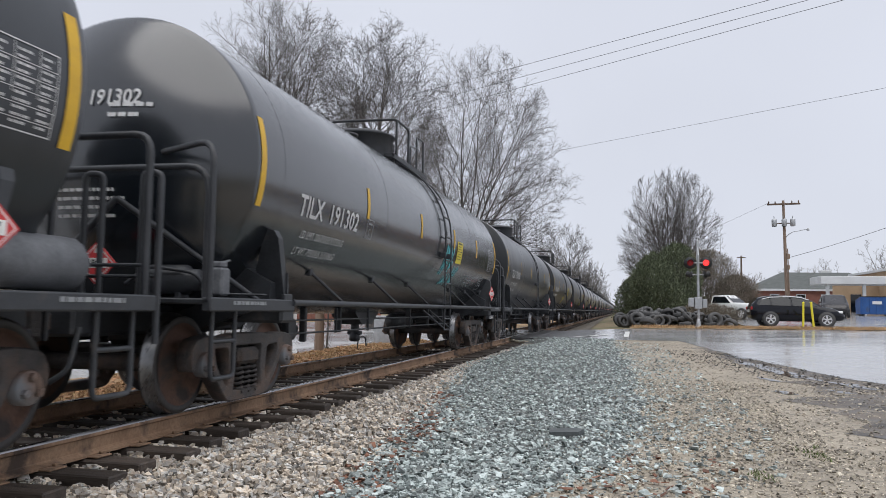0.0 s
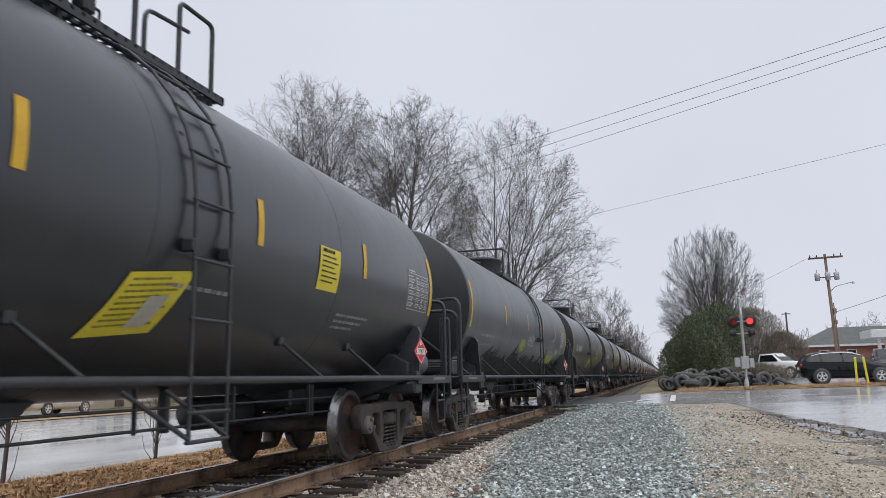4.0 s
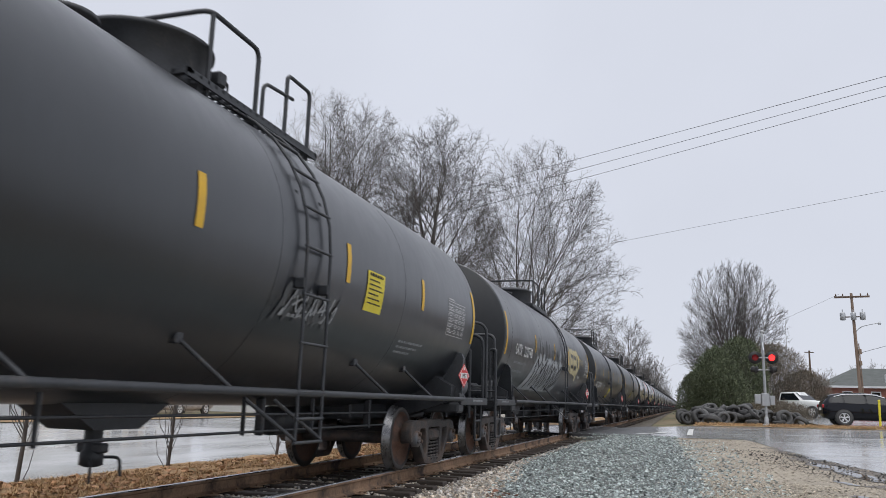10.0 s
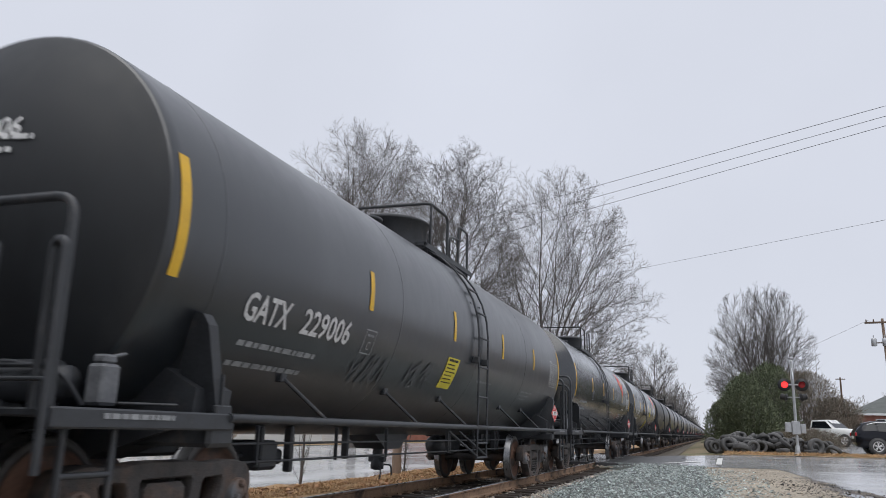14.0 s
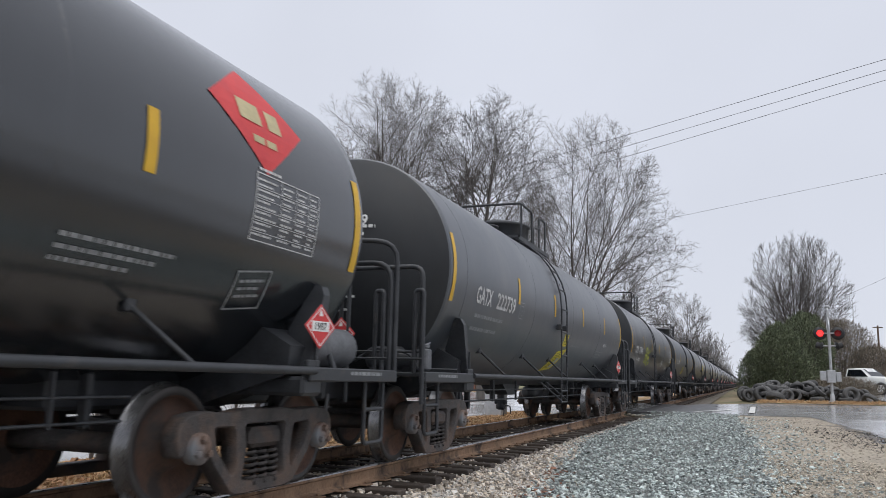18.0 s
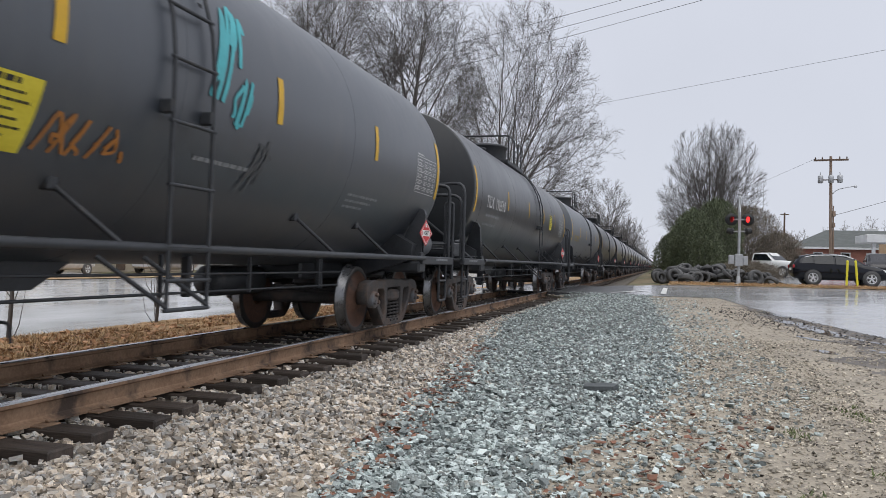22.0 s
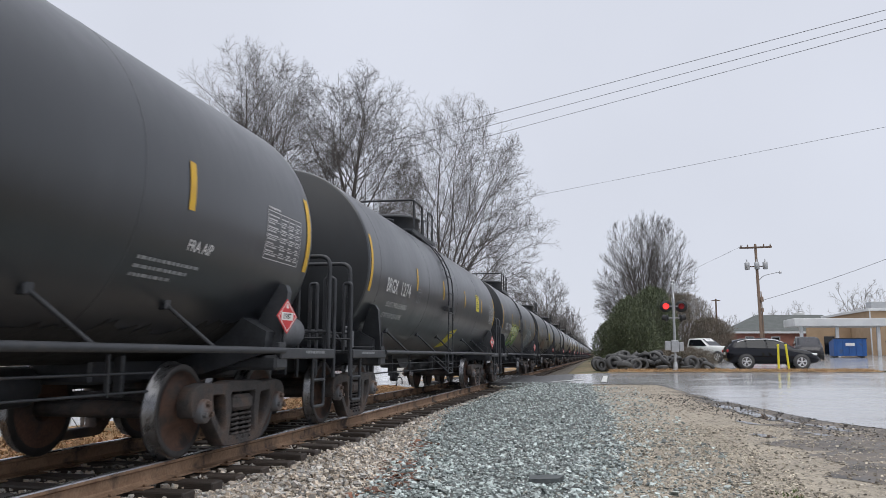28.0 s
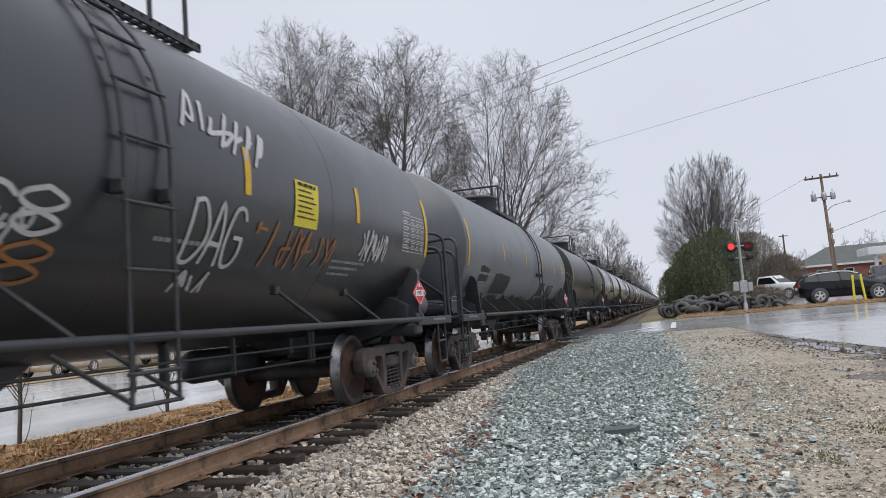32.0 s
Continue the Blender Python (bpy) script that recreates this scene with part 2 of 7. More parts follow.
def thing(name, label, category, group="", kind="", at=None, mesh=None):
    ob = new(name, mesh)
    if at is not None:
        ob.matrix_basis = at
    return tagged(ob, label, category, group, kind)


def glyphs(bold):
    """Outlines of the built-in font's letters at size 1: vertices, faces and the step to the next letter."""
    def outline(text):
        cu = bpy.data.curves.new("letters", "FONT")
        cu.body, cu.size, cu.resolution_u, cu.offset = text, 1.0, 2, bold
        ob = new("letters", cu)
        me = bpy.data.meshes.new_from_object(ob.evaluated_get(bpy.context.evaluated_depsgraph_get()))
        out = [(p.co.x, p.co.y) for p in me.vertices], [tuple(p.vertices) for p in me.polygons]
        bpy.data.objects.remove(ob)
        bpy.data.curves.remove(cu)
        bpy.data.meshes.remove(me)
        return out

    end = max(x for x, _ in outline("I")[0])
    table = {" ": ([], [], 0.3)}
    for c in "ABCDEFGHIJKLMNOPQRSTUVWXYZ0123456789-":
        v, f = outline(c)
        table[c] = v, f, max(x for x, _ in outline(c + "I")[0]) - end
    return table


GLYPHS = {False: glyphs(0.0), True: glyphs(0.018)}


def letters(text, height, squeeze=0.8, bold=False):
    """Flat lettering as (vertices, faces), centred on its middle."""
    v, f, x0 = [], [], 0.0
    for c in text:
        gv, gf, wide = GLYPHS[bold][c]
        k = len(v)
        v += [((x + x0) * 1.4 * height * squeeze, y * 1.4 * height) for x, y in gv]
        f += [tuple(i + k for i in q) for q in gf]
        x0 += wide
    xs, ys = [p[0] for p in v], [p[1] for p in v]
    cx, cy = (min(xs) + max(xs)) / 2, (min(ys) + max(ys)) / 2
    return [(x - cx, y - cy) for x, y in v], f




# ---- ground ----
def step(a, b, x):
    t = min(1.0, max(0.0, (x - a) / (b - a)))
    return t * t * (3 - 2 * t)


TRACK = -4.868      # middle of the track
NEAR_RAIL, FAR_RAIL = TRACK + 0.7525, TRACK - 0.7525


def lot(x, y):
    """Height of the open ground on the viewer's side; z = 0 is the rail top."""
    side = step(-3.6, 1.5, x)
    road = side * (0.03 + 0.010 * x + 0.019 * (min(y, 95) - 33)) - 0.02 * (1 - side)
    low = -0.42 + 0.02 * noise.noise((x * 0.5, y * 0.4, 0)) + 0.012 * noise.noise((x * 1.7, y * 1.3, 5))
    return low + (road - low) * step(13, 29.5, y)


def height(x, y):
    bed = -0.25
    if 28.6 < y < 40.5 and x < -2:
        bed = -0.02 if 28.9 < y < 40.2 else -0.12
    if x > -3.3:
        k = step(-3.3, -2.1, x)
        return (bed - 0.03) * (1 - k) + lot(x, y) * k
    if x > -3.98:
        return bed - 0.03 * step(-3.98, -3.8, x)
    if x < -6.3:
        hump = 0.13 * step(-6.7, -7.4, x) * step(-8.6, -7.8, x) * (1 + 0.5 * noise.noise((x * 0.8, y * 0.35, 3))) if y < 28.5 else 0.0
        return bed + (-0.36 - bed) * step(-6.3, -7.3, x) + hump
    return bed


def sheet(name, rows, left, right, cols, material, label, category, lift=0.0, kind="structure", relief=0.0):
    """Ground cover that follows the terrain between two edges."""
    sh = Shape()
    pts = []
    for y in rows:
        a, b = left(y), right(y)
        for k in range(cols + 1):
            x = a + (b - a) * k / cols
            pts.append((x, y, height(x, y) + lift + (relief * noise.noise((x * 5, y * 5, 2)) if relief else 0)))
    n = cols + 1
    sh.add(pts, [(j * n + k, j * n + k + 1, (j + 1) * n + k + 1, (j + 1) * n + k) for j in range(len(rows) - 1) for k in range(cols)], True)
    return thing(name, label, category, kind=kind, mesh=sh.mesh(name, material))


def steps(a, b, n):
    return [a + (b - a) * k / n for k in range(n + 1)]


M_EARTH = surface("winter_earth_and_grass", (0.13, 0.10, 0.06), (0.24, 0.19, 0.11), 0.8, (0.85, 0.95), 0.4, fine=14, spots=(0.11, 0.12, 0.055), spot_scale=0.35)
M_DIRT = surface("damp_sandy_dirt", (0.25, 0.215, 0.165), (0.44, 0.385, 0.305), 1.2, (0.55, 0.9), 0.8, fine=42, spots=(0.16, 0.14, 0.115), spot_scale=13, spot_at=(0.5, 0.64))
# both beds are coloured dark to paint the shade in gaps between stones
M_BALLAST = surface("gap_shaded_ballast_bed", (0.04, 0.034, 0.028), (0.17, 0.145, 0.115), 14, (0.8, 0.95), 0.9, fine=45)
M_GREYBED = surface("gap_shaded_stone_bed", (0.055, 0.058, 0.055), (0.17, 0.18, 0.172), 14, (0.75, 0.95), 0.9, fine=45)
M_ROAD = surface("wet_asphalt", (0.26, 0.262, 0.265), (0.38, 0.382, 0.385), 1.0, (0.06, 0.24), 0.03, fine=60, spots=(0.16, 0.163, 0.17), spot_scale=0.35, spot_at=(0.55, 0.75), stretch=(0.4, 1, 1))
M_PANEL = surface("dark_patched_asphalt", (0.035, 0.035, 0.037), (0.075, 0.075, 0.078), 3, (0.35, 0.6), 0.2, fine=50)
M_STREET = surface("pale_wet_concrete_street", (0.48, 0.485, 0.49), (0.60, 0.605, 0.61), 0.8, (0.06, 0.2), 0.02, fine=60, stretch=(1, 0.3, 1))
M_STRAW = surface("dry_grass_verge", (0.28, 0.17, 0.085), (0.46, 0.305, 0.17), 2.2, (0.85, 0.95), 0.6, fine=30, spots=(0.15, 0.11, 0.05), spot_scale=1.2)
M_MUD = surface("wet_mud", (0.062, 0.051, 0.041), (0.185, 0.155, 0.124), 2.0, (0.32, 0.7), 0.6, fine=20, spots=(0.03, 0.027, 0.024), spot_scale=1.1, spot_at=(0.5, 0.66))
M_PUDDLE = surface("still_puddle_water", (0.03, 0.029, 0.027), (0.045, 0.043, 0.04), 1.0, (0.01, 0.03), 0.0)

far_rows = [-1800, -600, -200, -80, -40, -20, -10, 0, 6, 12, 18, 24, 28, 29, 32, 36, 40, 41, 46, 52, 60, 75, 95, 130, 200, 350, 700, 1800]
far_cols = [-1800, -700, -300, -150, -80, -45, -30, -20, -12, -8, -7, -6, -3.4, -2.6, -2, 0, 3, 6, 10, 15, 22, 32, 45, 70, 120, 250, 600, 1800]
gsh = Shape()
gsh.add([(x, y, height(x, y) - 0.06) for y in far_rows for x in far_cols],
        [(j * 28 + k, j * 28 + k + 1, (j + 1) * 28 + k + 1, (j + 1) * 28 + k) for j in range(27) for k in range(27)], True)
thing("ground", "brown winter earth with thin dry grass", "ground", kind="structure", mesh=gsh.mesh("ground", M_EARTH))


def wob(y, s, a):
    return a * noise.noise((y * 0.6, s, 0)) + 0.4 * a * noise.noise((y * 2.1, s, 4))


def apron_edge(y):
    for (y0, x0), (y1, x1) in zip(APRON, APRON[1:]):
        if y0 <= y <= y1:
            return x0 + (x1 - x0) * (y - y0) / (y1 - y0)
    return APRON[-1][1]


APRON = [(-30, 60), (4, 30), (9, 17), (13, 9.5), (15.5, 6.6), (17, 5.4), (18.2, 4.7), (20.2, 4.15), (22, 3.6), (25.1, 2.75), (27, 2.4), (29.2, 2.0)]

def stone_edge(y):
    """Where the tan ballast meets the blue-grey stone."""
    return max(-3.5, -1.9 - 0.115 * max(0, y - 4.2))


sheet("ballast_bed", steps(-25, 28.8, 110), lambda y: -7.2, lambda y: -1.6, 26, M_BALLAST, "tan crushed stone ballast under the track", "ballast", 0.0, relief=0.02)
sheet("ballast_bed", steps(40.3, 640, 120), lambda y: -7.4, lambda y: -1.7, 12, M_BALLAST, "tan crushed stone ballast running into the distance", "ballast", 0.0)
sheet("dirt_lot", steps(-12, 30, 110), lambda y: -2.4, lambda y: apron_edge(y) + 0.25, 34, M_DIRT, "damp sandy dirt strewn with small pebbles", "dirt", 0.006, relief=0.016)
sheet("gravel_shoulder", steps(-2, 29.3, 110), lambda y: stone_edge(y) + wob(y, 1, 0.12),
      lambda y: -0.75 + 1.0 * step(5, 10, y) - 0.6 * step(17, 29, y) + wob(y, 2, 0.3), 22, M_GREYBED, "blue-grey crushed stone spread beside the track", "gravel", 0.022, relief=0.02)
sheet("mud_edge", steps(6, 26, 130), lambda y: min(apron_edge(y) - 0.3 - 0.9 * step(26, 18, y), 3.0 + 0.25 * max(0, y - 14)) + wob(y * 1.5, 7, 0.8),
      lambda y: apron_edge(y) + 0.12 + wob(y * 2, 9, 0.2), 30, M_MUD, "dark wet mud along the broken asphalt edge", "mud", 0.011, relief=0.016)
for px, py, pr, long in ((3.25, 21.0, 0.20, 5.4), (3.62, 19.1, 0.26, 4.2), (4.45, 16.9, 0.20, 2.4), (3.05, 23.4, 0.13, 6.0), (2.85, 15.2, 0.13, 3.0), (5.6, 15.3, 0.30, 2.2), (3.0, 17.6, 0.10, 4.0), (3.9, 15.6, 0.12, 2.4)):
    ring = []
    for k in range(48):
        a = 2 * math.pi * k / 48
        r = pr * (1 + 0.75 * noise.noise((math.cos(a) * 1.9, math.sin(a) * 2.6, px * 3)) + 0.35 * noise.noise((math.cos(a) * 6, math.sin(a) * 8, py)))
        u, v = r * math.cos(a), long * r * math.sin(a)
        ring.append((px + u - 0.30 * v, py + v))
    thing("puddle", "shallow rain puddle on the broken asphalt edge", "puddle", kind="structure", mesh=Shape().add([(px, py, height(px, py) + 0.019)] + [(x, y, height(x, y) + 0.019) for x, y in ring], [(0, 1 + k, 1 + (k + 1) % 48) for k in range(48)], True).mesh("puddle", M_PUDDLE))
sheet("asphalt_apron", steps(-30, 29.2, 90), lambda y: apron_edge(y) + wob(y * 3, 3, 0.12), lambda y: 60, 40, M_ROAD, "wet grey asphalt apron with shallow puddles", "road", 0.018)
sheet("crossing_road", steps(29.2, 40.0, 14), lambda y: -60, lambda y: 60, 120, M_ROAD, "wet asphalt road crossing the railway", "road", 0.018)
sheet("parking_lot", steps(42.2, 100, 24), lambda y: 6.6, lambda y: 60, 24, M_ROAD, "damp asphalt parking lot", "parking", 0.012)
sheet("grass_island", steps(40.0, 42.2, 8), lambda y: 0.4, lambda y: 13.2, 24, M_STRAW, "strip of dry tan grass beside the road", "grass", 0.04, relief=0.04)
sheet("grass_verge", steps(-25, 28.8, 60), lambda y: -8.4 + wob(y, 5, 0.15), lambda y: -6.75, 10, M_STRAW, "tan dry grass verge between track and street", "grass", 0.05, relief=0.12)
sheet("grass_verge", steps(40.3, 300, 60), lambda y: -9.5, lambda y: -7.2, 6, M_STRAW, "tan dry grass verge beyond the crossing", "grass", 0.02)
sheet("street", steps(-60, 300, 30), lambda y: -26.5, lambda y: -8.15 if y < 36 else -9.2, 14, M_STREET, "wet pale concrete street beside the railway", "road", 0.016)
sheet("far_verge", steps(-60, 300, 30), lambda y: -31, lambda y: -26.4, 6, M_STRAW, "dry grass along the far side of the street", "grass", 0.05)


# ---- the railway track ----
track = thing("railway_track", "single railway track on dark timber ties", "track", kind="structure")
head = [(-0.037, -0.012), (-0.030, -0.001), (0.030, -0.001), (0.037, -0.012), (0.037, -0.036), (0.010, -0.052), (0.009, -0.140),
        (0.022, -0.152), (0.076, -0.166), (0.076, -0.182), (-0.076, -0.182), (-0.076, -0.166), (-0.022, -0.152), (-0.009, -0.140), (-0.010, -0.052), (-0.037, -0.036)]
for x in (NEAR_RAIL, FAR_RAIL):
    sh = Shape()
    cuts = steps(-25, 60, 34) + [120, 240, 400, 640]
    n = len(head)
    sh.add([(px, y, pz) for y in cuts for px, pz in head],
           [(j * n + k, j * n + (k + 1) % n, (j + 1) * n + (k + 1) % n, (j + 1) * n + k) for j in range(len(cuts) - 1) for k in range(n)])
    me = recalc(sh.mesh("rail", [M_RAIL, M_RAILTOP]))
    for p in me.polygons:
        if p.center.z > -0.008:
            p.material_index = 1
    part("rail", me, None, track, "rusty steel rail with a polished head", at=pose(x, 0, 0))
tie_me = recalc(Shape().box((-1.36, -0.11, -0.36), (1.36, 0.11, -0.185), 0.012).mesh("tie", M_TIE))
plate_me = recalc(Shape().box((-0.17, -0.09, -0.185), (0.17, 0.09, -0.172), 0.004).box((-0.115, -0.06, -0.172), (-0.085, -0.03, -0.15), 0.005)
                  .box((0.085, 0.03, -0.172), (0.115, 0.06, -0.15), 0.005).mesh("tie_plate", M_RAIL))
rnd = random.Random(4)
y, far_ties = -6.0, Shape()
while y < 300:
    j = rnd.uniform(-0.03, 0.03)
    if y < 28.5 or y > 40.5:
        if y < 60:
            m = pose(TRACK + rnd.uniform(-0.06, 0.05), y + j, rnd.uniform(-0.015, 0.004), 0, 0, rnd.uniform(-1.2, 1.2))
            part("tie", tie_me, None, track, at=m)
            if y < 30:
                for x in (NEAR_RAIL, FAR_RAIL):
                    part("tie_plate", plate_me, None, track, at=pose(x, y + j, 0.001))
        else:
            far_ties.box((TRACK - 1.36, y - 0.11, -0.36), (TRACK + 1.36, y + 0.11, -0.185))
    y += 0.52
tagged(part("distant_ties", far_ties, M_TIE, track, "weathered timber ties in the distance"), kind="stuff")
# timber and asphalt panels of the crossing
for a, b in ((NEAR_RAIL + 0.08, -3.2), (FAR_RAIL + 0.09, NEAR_RAIL - 0.09), (-6.5, FAR_RAIL - 0.08)):
    part("crossing_panel", Shape().box((a, 28.9, -0.3), (b, 40.2, -0.006), 0.012), M_PANEL, track, "worn dark asphalt crossing panel")
sheet("crossing_approach", steps(29.0, 40.2, 14), lambda y: -3.3, lambda y: -1.2 + 0.5 * noise.noise((y * 0.7, 3, 1)), 8, M_PANEL, "darker patched asphalt beside the rails", "road", 0.030)


# ---- loose stone ----
CUBE = np.array([(x, y, z) for x in (-1, 1) for y in (-1, 1) for z in (-1, 1)], float)
CFACE = np.array([(0, 1, 3, 2), (4, 6, 7, 5), (0, 4, 5, 1), (2, 3, 7, 6), (1, 5, 7, 3)])


def stones(name, places, sizes, material, label, flat=0.62):
    """Many angular stones in one mesh; places are rows of x, y, z."""
    n = len(places)
    g = np.random.default_rng(n + len(name))
    v = CUBE[None] * 0.5 + g.uniform(-0.26, 0.26, (n, 8, 3))
    v *= (sizes[:, None] * g.uniform(0.6, 1.25, (n, 3)) * np.array([1, 1, flat]))[:, None, :]
    a, b = g.uniform(0, 6.28, n), g.normal(0, 0.5, n)
    ca, sa, cb, sb = np.cos(a), np.sin(a), np.cos(b), np.sin(b)
    x, y, z = v[..., 0].copy(), v[..., 1].copy(), v[..., 2].copy()
    x, z = cb[:, None] * x - sb[:, None] * z, sb[:, None] * x + cb[:, None] * z
    x, y = ca[:, None] * x - sa[:, None] * y, sa[:, None] * x + ca[:, None] * y
    v = np.stack([x, y, z], -1) + places[:, None, :]
    f = (CFACE[None] + (np.arange(n) * 8)[:, None, None]).reshape(-1, 4)
    me = bpy.data.meshes.new(name)
    me.from_pydata(v.reshape(-1, 3).tolist(), [], f.tolist())
    me.materials.append(material)
    return thing(name, label, "gravel", kind="stuff", mesh=me)


def scatter(n, left, right, y0, y1, power, seed, lift=0.0, xpower=1.0, jit=0.012):
    """Random places on the terrain, denser towards y0 and, with xpower over 1, towards the left edge."""
    g = np.random.default_rng(seed)
    ys = y0 + (y1 - y0) * g.uniform(0, 1, n) ** power
    out = np.empty((n, 3))
    for i, y in enumerate(ys):
        a, b = left(y), right(y)
        x = a + (b - a) * g.uniform() ** xpower
        out[i] = x, y, height(x, y) + lift + jit * g.normal()
    return out


def off_ties(P):
    """Drops the stones that would lie on a tie's end."""
    k = np.abs((P[:, 1] + 6.0 + 0.26) % 0.52 - 0.26)
    return P[(k > 0.12) | (P[:, 0] > -3.5)]


M_TANST = surface("tan_ballast_stone", (0.36, 0.29, 0.22), (0.66, 0.58, 0.48), 9, (0.7, 0.9), 0.3, fine=70, island=0.55, spots=(0.50, 0.49, 0.47), spot_scale=14, spot_at=(0.45, 0.6))
M_GREYST = surface("blue_grey_crushed_stone", (0.235, 0.272, 0.266), (0.54, 0.595, 0.58), 9, (0.5, 0.8), 0.3, fine=70, island=0.7, spots=(0.40, 0.38, 0.34), spot_scale=9, spot_at=(0.58, 0.68))
M_CHIP = surface("grey_brown_chippings", (0.28, 0.245, 0.195), (0.54, 0.49, 0.405), 9, (0.6, 0.85), 0.3, fine=70, island=0.75)
M_PEBBLE = surface("brown_pebble", (0.24, 0.20, 0.155), (0.50, 0.44, 0.36), 5, (0.6, 0.85), 0.2, fine=60, island=0.6)
M_CLOD = surface("damp_earth_crumbs", (0.13, 0.107, 0.083), (0.25, 0.21, 0.165), 6, (0.6, 0.9), 0.2, island=0.5)
M_REDST = surface("dead_red_leaf", (0.13, 0.06, 0.04), (0.25, 0.12, 0.075), 5, (0.65, 0.85), 0.2, island=0.4)
M_WETCLOD = surface("wet_black_clods", (0.03, 0.027, 0.024), (0.085, 0.074, 0.062), 6, (0.2, 0.6), 0.3, island=0.5)
gr = np.random.default_rng(3)


def mixed(n, small, large):
    """Stone sizes: many small ones, few large."""
    return small + (large - small) * gr.uniform(0, 1, n) ** 2.2


P = off_ties(scatter(40000, lambda y: -3.95, lambda y: stone_edge(y) + 0.12 + wob(y, 21, 0.2), 3.2, 28.7, 1.75, 11, 0.012, 1.0, 0.016))
stones("ballast_stones", P, mixed(len(P), 0.018, 0.054), M_TANST, "loose tan and cream ballast stones", 0.7)
P = off_ties(scatter(13000, lambda y: -6.6, lambda y: -3.9, 1.0, 28.7, 1.5, 12, 0.022))
stones("ballast_stones", P, mixed(len(P), 0.025, 0.07), M_TANST, "dusty ballast stones between the ties")
edge_l = lambda y: stone_edge(y) + wob(y, 1, 0.16)
edge_r = lambda y: -0.75 + 1.0 * step(5, 10, y) - 0.6 * step(17, 29, y) + wob(y, 2, 0.3)
P = scatter(43000, lambda y: edge_l(y) - 0.12 * gr.uniform(), edge_r, 3.2, 29.3, 1.85, 13, 0.03, 1.0, 0.016)
stones("crushed_stones", P, mixed(len(P), 0.015, 0.052), M_GREYST, "loose blue-grey crushed stones", 0.5)
P = scatter(6000, edge_r, lambda y: edge_r(y) + 1.5, 3.2, 28, 1.9, 17, 0.012, 1.9)
stones("crushed_stones", P, mixed(len(P), 0.015, 0.06), M_GREYST, "stray grey stones over the dirt", 0.5)
P = scatter(40000, lambda y: edge_r(y) - 0.5, lambda y: edge_r(y) + 2.0 + 3.2 * step(10, 5, y), 3.2, 17, 2.1, 14, 0.009, 1.2)
stones("chippings", P, mixed(len(P), 0.009, 0.030), M_CHIP, "grey-brown stone chippings pressed into the dirt", 0.45)
P = scatter(10000, lambda y: edge_r(y) - 0.3, lambda y: apron_edge(y) - 0.1, 4.0, 29, 1.5, 15, 0.010)
stones("pebbles", P, mixed(len(P), 0.008, 0.034), M_PEBBLE, "small pebbles pressed into the dirt", 0.5)
P = scatter(150, lambda y: edge_l(y) - 0.1, lambda y: edge_l(y) + 0.35, 4, 12, 1.3, 16, 0.045)
P = np.concatenate([P + gr.normal(0, 1, P.shape) * np.array([0.06, 0.08, 0.003]) for k in range(3)] + [scatter(160, edge_r, lambda y: edge_r(y) + 1.2, 3.8, 8, 1.2, 18, 0.03)])
stones("dead_leaves", P, gr.uniform(0.025, 0.06, len(P)), M_REDST, "scattered rust-red dead leaves among the stones", 0.15)
P = scatter(3500, lambda y: apron_edge(y) - 1.9 - 1.6 * step(18, 12, y), lambda y: apron_edge(y) + 0.05, 9, 25, 1.3, 19, 0.018)
stones("mud_clods", P, mixed(len(P), 0.010, 0.042), M_WETCLOD, "dark clods of wet mud by the asphalt edge", 0.4)
P = scatter(5000, lambda y: edge_r(y), lambda y: apron_edge(y) - 0.2, 4.0, 22, 1.5, 20, 0.008)
P0 = scatter(17000, lambda y: edge_r(y) + 1.2, lambda y: min(apron_edge(y) - 0.4, 7.5), 4.5, 17, 1.5, 23, 0.009)
stones("chippings", P0, mixed(len(P0), 0.008, 0.036), M_CHIP, "flat stone chippings strewn over the dirt", 0.4)
stones("dirt_clods", P, mixed(len(P), 0.006, 0.026), M_CLOD, "dark crumbs of earth over the dirt", 0.5)
# the same stones behind and beside the viewer
P = off_ties(scatter(5000, lambda y: -3.95, lambda y: -1.75, -9, 3.2, 1.0, 41, 0.012))
stones("ballast_stones", P, mixed(len(P), 0.025, 0.07), M_TANST, "tan ballast stones behind the viewer", 0.7)
P = scatter(6000, lambda y: -2.0, lambda y: -0.7 + wob(y, 2, 0.3), -9, 3.2, 1.0, 42, 0.025)
stones("crushed_stones", P, mixed(len(P), 0.02, 0.065), M_GREYST, "blue-grey stones behind the viewer", 0.5)
P = scatter(7000, lambda y: -0.9, lambda y: 3.5, -9, 3.2, 1.0, 43, 0.01, 1.3)
stones("chippings", P, mixed(len(P), 0.012, 0.04), M_CHIP, "stone chippings round the viewer", 0.45)


# ---- tank cars ----
PITCH, R, ZC = 16.672, 1.50, 2.40     # metres from coupler to coupler, tank radius, height of its axis


def tank_paint(name, c1, c2, rough, grime, spot_at=(0.5, 0.75), spec=0.95, coat=0.35):
    m = surface(name, c1, c2, 1.1, rough, 0.04, fine=9, stretch=(1, 0.9, 0.35), spots=grime, spot_scale=1.3, spot_at=spot_at, spec=spec)
    p = m.node_tree.nodes["Principled BSDF"]
    p.inputs["Coat Weight"].default_value, p.inputs["Coat Roughness"].default_value = coat, rough[0]
    return m


